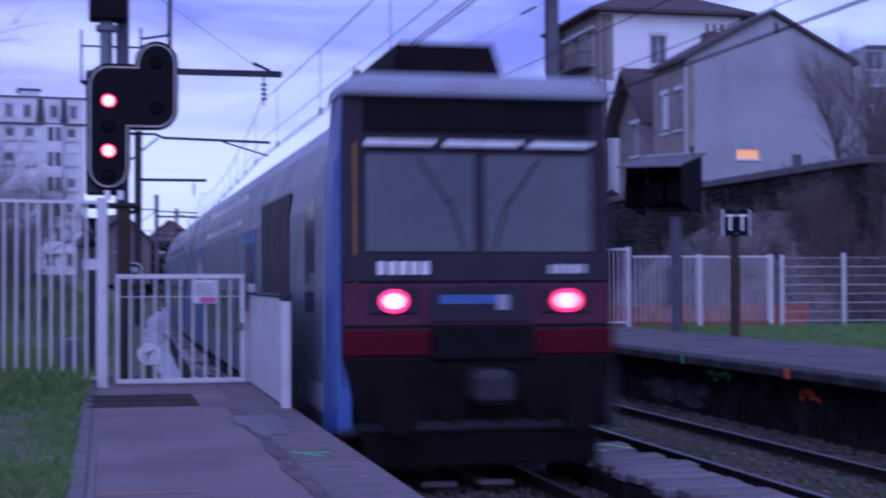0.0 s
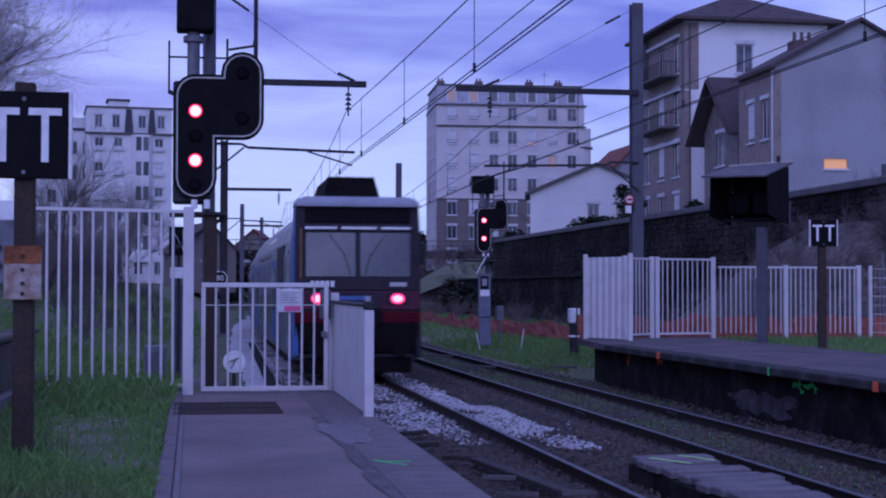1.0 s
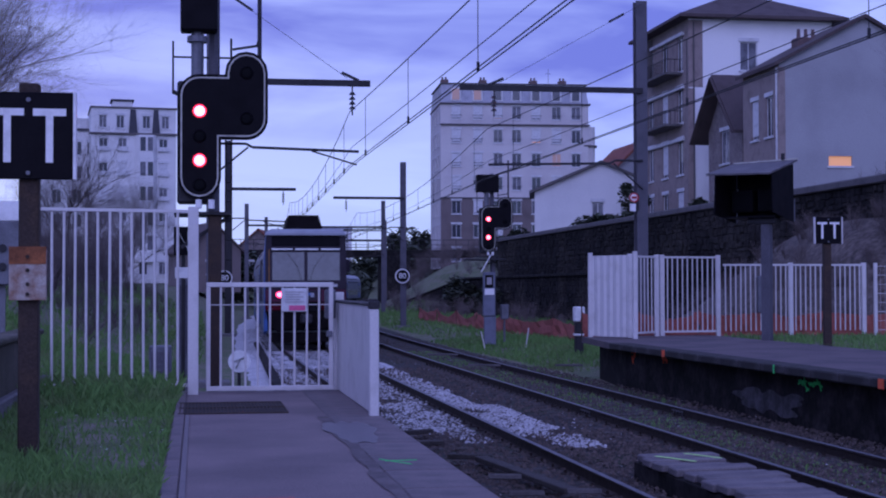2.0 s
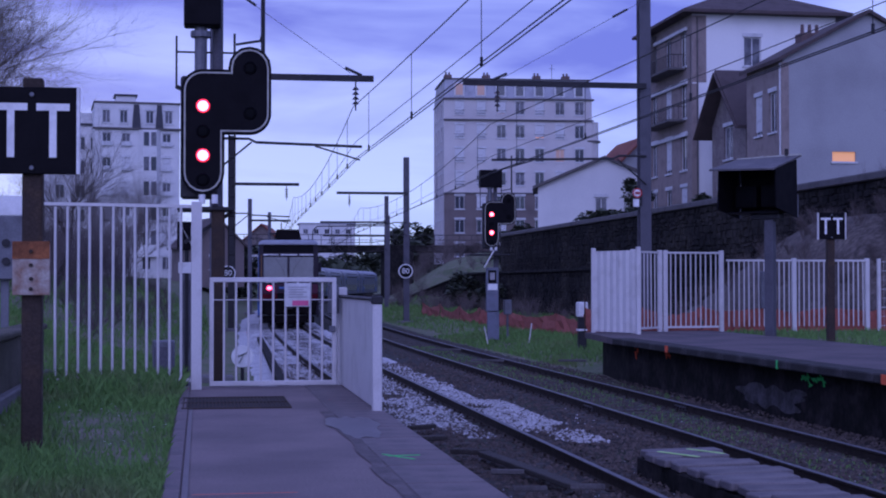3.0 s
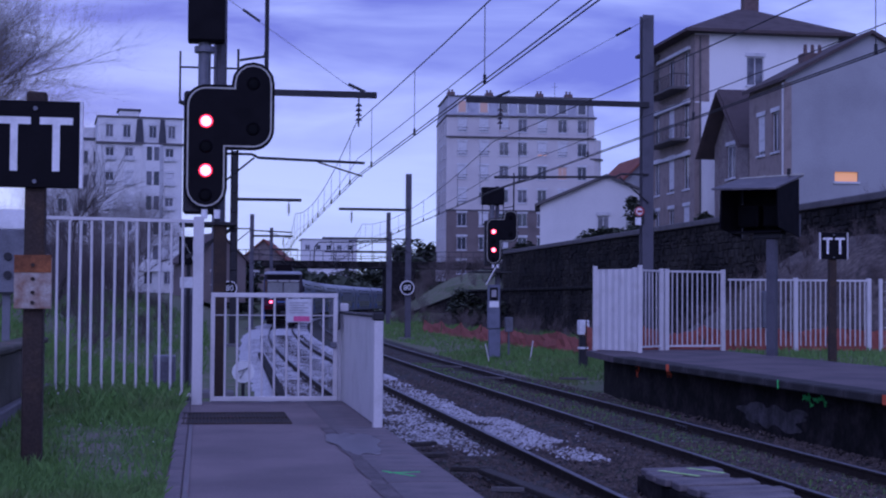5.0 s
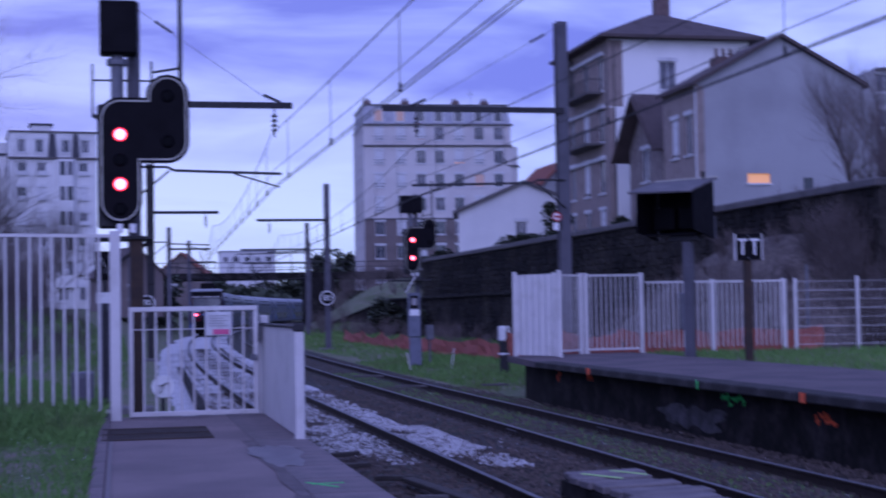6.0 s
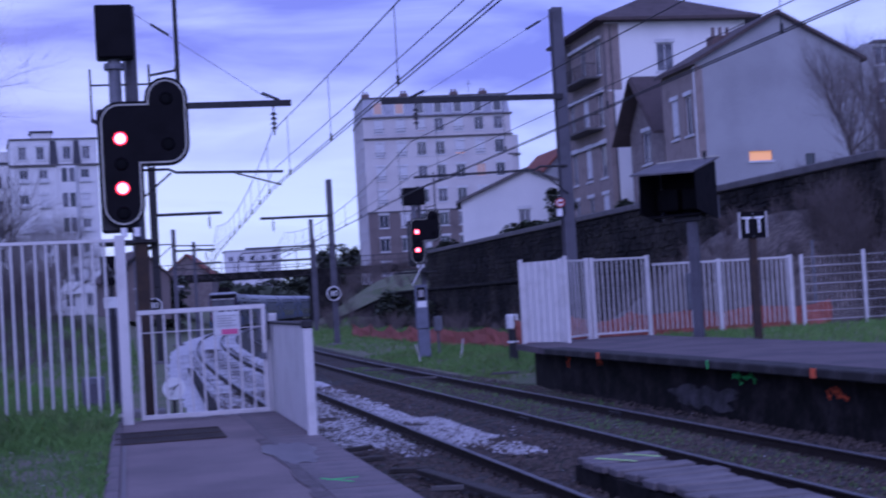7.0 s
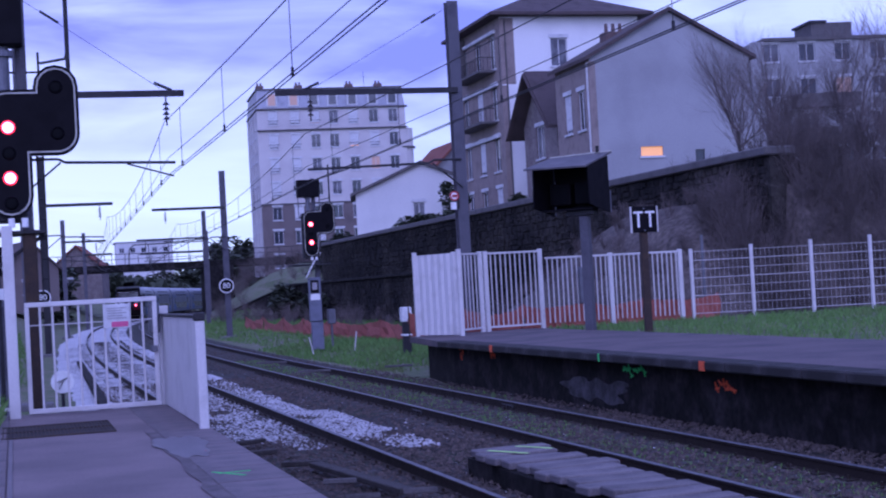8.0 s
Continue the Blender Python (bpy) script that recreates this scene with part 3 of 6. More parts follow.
def build_debris():
    """Old timbers and battens left between the rails; the thinnest pale strips imitate highlights on sleeper edges."""
    rng = random.Random(17)
    # the near strips under 3 cm are painted sleeper-edge highlights, not timbers
    for x0, y0, x1, y1, w, m in ((3.35, 17.6, 3.70, 14.6, 0.16, SLEEPER), (3.0, 17.9, 3.5, 17.7, 0.10, SLEEPER), (2.9, 20.9, 3.3, 21.1, 0.12, SLEEPER), (2.7, 19.4, 3.2, 19.5, 0.14, SLEEPER),
                                 (3.05, 14.55, 3.40, 14.5, 0.015, COPING), (3.65, 14.6, 4.0, 14.55, 0.015, COPING), (3.1, 15.9, 3.45, 15.8, 0.02, COPING), (7.0, 38.5, 7.8, 38.2, 0.05, COPING),
                                 (6.9, 45, 7.8, 44.7, 0.05, COPING), (9.2, 38.0, 9.9, 37.8, 0.04, COPING)):
        z = -0.68 if y0 < 30 else -0.66
        t = thing("timber", "weathered timber batten in the ballast, thinnest pale ones as sleeper-edge highlights", "timber", group="old timbers")
        part("batten", beam(B(), (x0, y0, z), (x1, y1, z), w, 0.06, 0.01), m, t)


build_debris()
for x, y in ((TRACK_B + 0.7525, 24.1), (TRACK_B - 0.7525, 24.4)):
    j = thing("fishplate", "bolted rail joint plate on the old rail", "rail joint", pose(x, y, RAIL - 0.085), group="rail joints")
    for s in (-1, 1):
        part("plate", box(B(), min(s * 0.014, s * 0.032), max(s * 0.014, s * 0.032), -0.3, 0.3, -0.035, 0.035, 0.004), RAILTOP, j)
        for k in (-0.22, -0.08, 0.08, 0.22):
            part("bolt", rod(B(), (s * 0.03, k, 0), (s * 0.055, k, 0), 0.016, 6), RAILSIDE, j)
duct = thing("cable_duct", "dark low cable duct beside the track", "cable duct")
part("run", beam(B(), (1.70, 31, -0.76), (2.27, 58, -0.76), 0.22, 0.12, 0.02), DARKCONC, duct)


# ---- signals, fences, signs and masts ----
def arc(cx, cz, r, a0, a1, n=8):
    return [(cx + r * math.cos(radians(a0 + (a1 - a0) * i / n)), cz + r * math.sin(radians(a0 + (a1 - a0) * i / n))) for i in range(n + 1)]


def inset(pts, d):
    """The outline drawn in by d (it runs counter-clockwise)."""
    out, n = [], len(pts)
    for i in range(n):
        a, b, c = V(pts[i - 1]), V(pts[i]), V(pts[(i + 1) % n])
        u, w = (b - a).normalized(), (c - b).normalized()
        na, nb = V((-u.y, u.x)), V((-w.y, w.x))
        k = na + nb
        k = k / max(k.length_squared, 0.3) * 2 * d
        out.append((b.x + k.x, b.y + k.y))
    return out


def band(bm, pts, d0, d1, y0, y1):
    """A raised band that follows the outline, between two insets."""
    a, b = inset(pts, d0), inset(pts, d1)
    n = len(a)
    va = [bm.verts.new((x, y0, z)) for x, z in a]
    vb = [bm.verts.new((x, y0, z)) for x, z in b]
    vc = [bm.verts.new((x, y1, z)) for x, z in a]
    vd = [bm.verts.new((x, y1, z)) for x, z in b]
    for i in range(n):
        j = (i + 1) % n
        for q in ((va[i], va[j], vb[j], vb[i]), (vc[i], vd[i], vd[j], vc[j]), (va[i], vc[i], vc[j], va[j]), (vb[i], vb[j], vd[j], vd[i])):
            bm.faces.new(q)
    return bm


def build_signal(far=False):
    """A colour-light signal; its origin is under the lamp column, at the ground."""
    s = thing("railway_signal", "black colour-light railway signal with white outline showing two red lamps", "signal", group="signals along the line")
    b = 3.30                       # underside of the target over the ground
    part("post", box(B(), 0.12, 0.30, 0.10, 0.30, 0, 3.15, 0.02), MASTGREY if far else RUSTPOST, s, "weathered steel post")
    out = arc(0, b + 0.29, 0.29, 180, 360) + [(0.29, b + 0.82)] + arc(0.63, b + 1.11, 0.29, 270, 360) + arc(0.63, b + 1.73, 0.29, 0, 180)
    out += [(0.34, b + 1.70)] + arc(0.0, b + 1.41, 0.29, 90, 180)
    part("target", prism(B(), out, -0.06, 0.03), BLACK, s)
    part("outline", band(B(), out, 0.036, 0.057, -0.066, -0.058), AGEDWHITE, s, "white painted outline")
    part("housing", box(B(), -0.30, 0.20, 0.034, 0.32, b - 0.05, b + 1.62, 0.03), DARKSTEEL, s)
    for i, (x, z, lit) in enumerate(((0, b + 1.20, 1), (0, b + 0.53, 1), (0, b + 0.86, 0), (0, b + 0.2, 0), (0.63, b + 1.11, 0), (0.63, b + 1.73, 0))):
        bm = B()
        bmesh.ops.create_uvsphere(bm, u_segments=16, v_segments=8, radius=0.074 if lit else 0.08, matrix=Matrix.Translation((x, -0.062, z)) @ Matrix.Diagonal((1, 0.35 if lit else 0.1, 1, 1)))
        lamp = part("lamp", bm, REDLAMP if lit else LENS, s, "lit red lamp" if lit else "unlit lamp", True)
        bm = B()
        for k in range(16):
            a0, a1 = k * math.tau / 16, (k + 1) * math.tau / 16
            for q0, q1, y0, y1 in ((0.076, 0.094, -0.085, -0.06),):
                bm.faces.new([bm.verts.new(p) for p in ((x + q0 * math.cos(a0), y0, z + q0 * math.sin(a0)), (x + q0 * math.cos(a1), y0, z + q0 * math.sin(a1)),
                                                        (x + q1 * math.cos(a1), y1, z + q1 * math.sin(a1)), (x + q1 * math.cos(a0), y1, z + q1 * math.sin(a0)))])
        # round a lit lamp the rim glows to give its halo
        part("lens_rim", bm, REDHALO if lit else BLACK, lamp)
    # hooded box over the target on a tube
    rod(bm := B(), (-0.03, 0.14, b + 1.6), (-0.03, 0.14, b + 2.32), 0.085, 12)
    rod(bm, (-0.03, 0.14, b + 2.16), (-0.03, 0.14, b + 2.24), 0.14, 12)
    part("tube", bm, GALV, s)
    if far:
        part("box", box(B(), -0.42, 0.40, -0.05, 0.30, b + 2.20, b + 2.84, 0.02), BLACK, s, "broad black sign box")
        part("cabinet", box(B(), -0.20, 0.24, -0.10, 0.09, 0.95, 2.55, 0.02), BLUEGREY, s, "blue-grey cabinet on the post")
        q = part("plate", box(B(), -0.14, 0.16, -0.12, -0.104, 1.98, 2.45, 0.004), BLACK, s)
        part("letter_bars", box(B(), -0.08, 0.10, -0.128, -0.122, 2.10, 2.36), GREYINK, q)
        part("plate", box(B(), -0.16, 0.20, -0.12, -0.104, 1.72, 1.95, 0.004), WHITESIGN, s)
        part("lower_post", box(B(), -0.16, 0.28, -0.04, 0.095, -0.1, 0.94, 0.02), BLUEGREY, s)
        part("footboard", box(B(), -0.85, 0.62, -0.35, 0.5, 2.98, 3.05, 0.01), DARKSTEEL, s)
        part("strut", beam(B(), (-0.34, -0.38, 2.55), (0.02, -0.38, 3.18), 0.09, 0.03), WHITESIGN, s, "white slanting strut")
    else:
        part("box", box(B(), -0.26, 0.24, -0.05, 0.30, b + 2.30, b + 3.02, 0.02), BLACK, s, "square black sign box")
    bm = rod(B(), (0.20, 0.28, 2.6), (0.20, 0.28, b + 2.9), 0.075, 8)
    part("tall_tube", bm, MASTGREY, s)
    # ladder, platform and rails behind
    bm = box(B(), -0.34, 0.42, 0.04, 0.9, 3.10, 3.14)
    beam(bm, (-0.25, 0.3, 2.66), (0.40, 0.3, 3.08), 0.05)
    part("work_platform", bm, DARKSTEEL, s)
    bm = B()
    for x in (0.36, 0.44):
        beam(bm, (x, 0.55, 2.3), (x, 0.45, b + 1.2), 0.025)
    for k in range(8):
        rod(bm, (0.36, 0.52, 2.5 + k * 0.27), (0.44, 0.52, 2.5 + k * 0.27), 0.012, 6)
    part("ladder", bm, DARKSTEEL, s)
    bm = rod(B(), (0.82, 0.3, b + 1.9), (0.82, 0.3, b + 3.4), 0.03, 8)
    rod(bm, (0.45, 0.3, b + 2.1), (0.79, 0.3, b + 2.16), 0.018, 6)
    rod(bm, (0.79, 0.3, b + 2.16), (0.82, 0.3, b + 2.3), 0.018, 6)
    rod(bm, (0.43, 0.3, b + 1.7), (0.43, 0.3, b + 2.25), 0.018, 6)
    rod(bm, (-0.36, 0.3, b + 1.5), (-0.36, 0.3, b + 2.2), 0.016, 6)
    rod(bm, (-0.36, 0.3, b + 1.98), (0.43, 0.3, b + 1.98), 0.014, 6)
    rod(bm, (-0.36, 0.3, b + 1.5), (-0.2, 0.2, b + 1.42), 0.03, 6)
    part("guard_rail", bm, DARKSTEEL, s)
    for x in (-0.01, 0.16):
        part("gland", rod(B(), (x, -0.02, b - 0.12), (x, -0.02, b - 0.0), 0.045, 10), WHITESIGN, s, "pale cable gland")
    return s


def tubes(parent, name, items, r, material, n=8):
    """Alike upright bars at (x, y), from z0 to z1."""
    me = None
    for x, y, z0, z1 in items:
        if me is None or abs((z1 - z0) - tubes.h) > 1e-4:
            ob = part(name, rod(B(), (0, 0, 0), (0, 0, z1 - z0), r, n), material, parent)
            me, tubes.h = ob.data, z1 - z0
        else:
            ob = new(name, me)
            ob.parent = parent
        ob.matrix_basis = pose(x, y, z0, random.uniform(-0.25, 0.25), random.uniform(-0.25, 0.25), 0)


def build_near_fence():
    f = thing("railing_fence", "tall white tubular steel railing fence at the platform end", "fence")
    part("rail", beam(B(), (-0.11, 19.42, 2.34), (-2.0, 19.75, 2.38), 0.05, 0.04), WHITE, f)
    part("rail", beam(B(), (-0.11, 19.42, 0.12), (-2.0, 19.75, 0.12), 0.05, 0.04), WHITE, f)
    bm = box(B(), -0.115, 0.02, 19.35, 19.48, -0.05, 2.40, 0.008)
    part("post", bm, WHITE, f)
    tubes(f, "bar", [(-0.24 - i * 0.145, 19.44 + i * 0.026, 0.0 + 0.006 * i, 2.34) for i in range(12)], 0.0175, WHITE)
    g = thing("platform_gate", "closed white tubular gate with a notice plate", "gate")
    bm = beam(B(), (0.12, 19.55, 1.40), (1.76, 19.55, 1.40), 0.06, 0.06, 0.006)
    beam(bm, (0.12, 19.55, 0.06), (1.76, 19.55, 0.06), 0.06, 0.06, 0.006)
    beam(bm, (0.145, 19.55, 0.09), (0.145, 19.55, 1.37), 0.055, 0.055, 0.006)
    beam(bm, (1.73, 19.55, 0.09), (1.73, 19.55, 1.37), 0.055, 0.055, 0.006)
    part("frame", bm, WHITE, g)
    tubes(g, "bar", [(0.145 + (i + 1) * 0.1585, 19.55, 0.09, 1.37) for i in range(9)], 0.0145, WHITE)
    rod(bm := B(), (0.17, 19.55, 1.14), (1.70, 19.55, 1.14), 0.006, 6)
    part("tie", bm, WHITE, g)
    n = part("notice", box(B(), 1.08, 1.41, 19.49, 19.505, 1.05, 1.355, 0.004), SHUTTER, g, "white notice with a pink band")
    part("band", box(B(), 1.18, 1.39, 19.483, 19.488, 1.065, 1.13), PINK, n, "pink band")
    bm = B()
    for k in range(5):
        box(bm, 1.13, 1.37 - 0.05 * (k % 2), 19.483, 19.488, 1.17 + k * 0.032, 1.182 + k * 0.032)
    part("print", bm, GREYINK, n)
    part("latch", box(B(), 1.66, 1.74, 19.44, 19.50, 0.72, 0.80, 0.01), GALV, g)
    p = thing("screen_panel", "solid white sheet-metal screen along the platform edge", "panel")
    part("sheet", box(B(), 1.835, 1.865, 15.83, 19.85, 0.02, 1.16, 0.004), WHITE, p)
    part("cap", box(B(), 1.80, 1.90, 15.86, 19.82, 1.164, 1.20, 0.012), DARKSTEEL, p, "dark capping rail")
    part("post", box(B(), 1.80, 1.93, 19.85, 19.98, -0.02, 1.30, 0.01), WHITE, p)
    q = part("post", box(B(), 1.80, 1.90, 15.72, 15.83, -0.02, 1.128, 0.01), WHITE, p)
    part("cap", box(B(), 1.79, 1.91, 15.71, 15.84, 1.13, 1.22, 0.015), DARKSTEEL, q)
    part("bolster", box(B(), 1.66, 1.80, 19.62, 19.76, 0.95, 1.34, 0.02), GALV, p)


def letter_t(bm, x, z, w, h, s, y0, y1):
    box(bm, x - w / 2, x + w / 2, y0, y1, z + h / 2 - s, z + h / 2)
    box(bm, x - s / 2, x + s / 2, y0, y1, z - h / 2, z + h / 2 - s)


def build_tt_board(m, side, size, label):
    """A TT board on its post, after the nearer of the two."""
    s = thing("line_sign", label, "sign", m, group="TT boards")
    part("post", box(B(), -0.08, 0.08, 0.03, 0.17, -0.1, 3.06 if side else 2.62, 0.012), RUSTPOST, s)
    c, h = (2.63, 0.35) if side else (2.48, 0.28)
    b = part("board", box(B(), -h, h, -0.02, 0.02, c - h, c + h, 0.006), BLACK, s)
    bm = B()
    letter_t(bm, -h * 0.47, c + 0.0, h * 0.74, h * 1.24, h * 0.165, -0.028, -0.022)
    letter_t(bm, h * 0.47, c + 0.0, h * 0.74, h * 1.24, h * 0.165, -0.028, -0.022)
    part("lettering", bm, WHITESIGN, b, "white letters T T")
    part("rim", box(B(), h, h + 0.025, -0.04, 0.03, c - h, c + h), WHITESIGN if side else WHITE, b)
    part("rim", box(B(), -h - 0.025, -h, -0.04, 0.03, c - h, c + h), WHITESIGN if side else WHITE, b)
    for z in (c + h * 0.82, c - h * 0.86):
        part("bolt", rod(B(), (0, -0.04, z), (0, -0.015, z), 0.018, 8), GALV, b)
    if side:
        q = part("plate", box(B(), -0.145, 0.145, -0.03, 0.028, 1.31, 1.72, 0.004), RUSTPANEL, s, "peeling rust-stained plate")
        part("band", box(B(), -0.145, 0.145, -0.036, -0.031, 1.60, 1.74), RUSTBAND, q, "rusted orange band")
        for z in (1.66, 1.55, 1.44, 1.36):
            part("bolt", rod(B(), (0.0, -0.045, z), (0.0, -0.03, z), 0.016, 8), RUSTPOST, q)
    return s


def build_far_fences():
    y0, top = 36.4, 2.12
    f = thing("railing_fence", "white tubular railing fence behind the far platform", "fence", group="far platform fences")

    def run(parent, x0, x1, ya, yb, z1, step, posts):
        for z in ((z1, 0.24) if z1 > 2 else (z1,)):
            part("rail", beam(B(), (x0, ya, z), (x1, yb, z), 0.045, 0.05), WHITE, parent)
        n = int((x1 - x0) / step)
        tubes(parent, "bar", [(x0 + step * (i + 0.5), ya + (yb - ya) * (i + 0.5) / n, 0.24, z1) for i in range(n)], 0.017, WHITE, 6)
        for x in posts:
            k = (x - x0) / (x1 - x0)
            part("post", box(B(), x - 0.055, x + 0.055, ya + (yb - ya) * k - 0.05, ya + (yb - ya) * k + 0.05, 0.1, z1 + 0.06, 0.008), WHITE, parent)

    run(f, 10.35, 11.45, 35.2, 36.3, top, 0.135, (10.42, 11.4))
    g = thing("fence_gate", "closed white tubular gate in the far fence", "gate")
    run(g, 11.52, 13.2, 36.35, 36.6, top, 0.14, (11.58, 13.14))
    f2 = thing("railing_fence", "lower white tubular railing fence beside the grass", "fence", group="far platform fences")
    run(f2, 13.28, 17.15, 36.6, 36.6, 1.93, 0.135, (15.1, 17.1))
    part("meter_box", box(B(), 14.15, 14.32, 36.4, 36.55, 0.7, 1.65, 0.02), GALV, f2)
    p = thing("screen_panel", "solid white corrugated sheet panel at the platform end", "panel")
    bm = B()
    a, b = V((9.62, 36.0, 0)), V((10.32, 34.5, 0))
    n, d = 28, V((b.y - a.y, a.x - b.x, 0)).normalized()
    ring = []
    for i in range(n + 1):
        q = a.lerp(b, i / n) + d * (0.02 if i % 4 < 2 else -0.02)
        ring.append(q)
    lo = [(q.x, q.y, 0.16) for q in ring] + [(q.x + 0.03, q.y + 0.03, 0.16) for q in ring[::-1]]
    hi = [(x, y, 2.14) for x, y, z in lo]
    part("sheet", loft(bm, [lo, hi]), WHITE, p)
    for q in (a, b):
        part("post", box(B(), q.x - 0.05, q.x + 0.05, q.y - 0.05, q.y + 0.05, 0.1, 2.22, 0.008), WHITE, p)
    w = thing("wire_fence", "pale welded-wire mesh fence on posts beside the grass", "fence")
    xs = [17.35 + i * 1.62 for i in range(7)]
    for i, x in enumerate(xs):
        part("post", box(B(), x - 0.04, x + 0.04, 36.4 - 0.30 * i, 36.48 - 0.30 * i, 0.1, 1.98 + 0.04 * i, 0.006), WHITE, w)
    for x0, x1, i in zip(xs, xs[1:], range(9)):
        bm = B()
        ya, yb = 36.44 - 0.30 * i, 36.44 - 0.30 * (i + 1)
        for k in range(8):
            z = 0.25 + k * 0.235
            rod(bm, (x0, ya, z), (x1, yb, z), 0.005 if k % 2 else 0.008, 4)
        for k in range(1, 13):
            q = k / 13
            rod(bm, (x0 + (x1 - x0) * q, ya + (yb - ya) * q, 0.2), (x0 + (x1 - x0) * q, ya + (yb - ya) * q, 1.93), 0.003, 4)
        part("mesh_panel", bm, WHITE, w)
    part("tall_post", box(B(), 17.9, 17.96, 36.9, 36.96, 0.1, 2.35), GALV, w)


def build_monitor_box():
    """An open-fronted sheet-metal hood with two dark screens, turned towards the line."""
    s = thing("monitor_housing", "dark open-fronted monitor housing with a sloping hood on a steel post", "monitor housing", pose(13.0, 32.9, 0.2, 0, 0, -48))
    part("post", box(B(), -0.11, 0.11, -0.09, 0.09, -0.15, 2.72, 0.015), MASTGREY, s)
    part("bracket", box(B(), -0.42, 0.30, -0.14, 0.14, 2.62, 2.76, 0.02), DARKSTEEL, s)
    x0, x1 = -1.0, 0.42
    part("back_panel", box(B(), x0 + 0.05, x1 - 0.05, 0.40, 0.44, 2.78, 3.98), BLACK, s)
    part("floor_panel", box(B(), x0 + 0.05, x1 - 0.05, -0.30, 0.40, 2.76, 2.80), BLACK, s)
    for x, o in ((x0, -0.03), (x1, 0.03)):
        bm = loft(B(), [[(x + o, -0.62, 2.86), (x, -0.62, 3.76), (x, 0.48, 4.02), (x + o, 0.42, 2.66)], [(x + o + 0.03, -0.62, 2.86), (x + 0.03, -0.62, 3.76), (x + 0.03, 0.48, 4.02), (x + o + 0.03, 0.42, 2.66)]])
        w = part("side_panel", bm, BLACK, s)
        part("edge_strip", beam(B(), (x + o + 0.015, 0.45, 2.68), (x + o + 0.015, 0.47, 3.2), 0.05, 0.03), GALV, w, "pale unpainted edge strip")
    h = part("hood", loft(B(), [[(x0 - 0.10, -0.86, 3.74), (x1 + 0.10, -0.86, 3.70), (x1 + 0.10, -0.86, 3.74), (x0 - 0.10, -0.86, 3.78)],
                                [(x0 - 0.10, 0.52, 4.06), (x1 + 0.12, 0.52, 4.08), (x1 + 0.12, 0.52, 4.12), (x0 - 0.10, 0.52, 4.10)]]), HOODGREY, s, "weathered grey sloping hood")
    part("ridge_strip", beam(B(), (x0 - 0.10, 0.53, 4.10), (x1 + 0.12, 0.53, 4.13), 0.05, 0.05), AGEDWHITE, h, "pale strip along the hood's upper edge")
    for x in (-0.62, 0.04):
        f = part("screen_case", box(B(), x - 0.27, x + 0.27, -0.02, 0.38, 2.90, 3.42, 0.03), BLACK, s)
        part("screen", box(B(), x - 0.22, x + 0.22, -0.036, -0.022, 2.95, 3.36, 0.006), LENS, f)
    part("finial", rod(B(), (0.18, 0.5, 4.13), (0.18, 0.5, 4.28), 0.045, 8), DARKSTEEL, s)


def h_mast(parent, x, y, z0, z1, w=0.28, material=None):
    k, s = w / 2, 0.02
    prof = [(-k, -k), (k, -k), (k, -k + 0.03), (s, -k + 0.03), (s, k - 0.03), (k, k - 0.03), (k, k), (-k, k), (-k, k - 0.03), (-s, k - 0.03), (-s, -k + 0.03), (-k, -k + 0.03)]
    part("mast", loft(B(), [[(x + px, y + py, z) for px, py in prof] for z in (z0, z1)]), material or MASTGREY, parent)
    part("footing", box(B(), x - 0.4, x + 0.4, y - 0.4, y + 0.4, z0 - 0.3, z0 + 0.2, 0.03), CONC, parent)


def insulator(parent, x, y, z0, z1):
    bm = rod(B(), (x, y, z0), (x, y, z1), 0.02, 6)
    for k in range(4):
        z = z0 + (z1 - z0) * (0.25 + 0.16 * k)
        rod(bm, (x, y, z - 0.03), (x, y, z + 0.03), 0.085, 8, 0.04)
    part("insulator", bm, CERAMIC, parent)


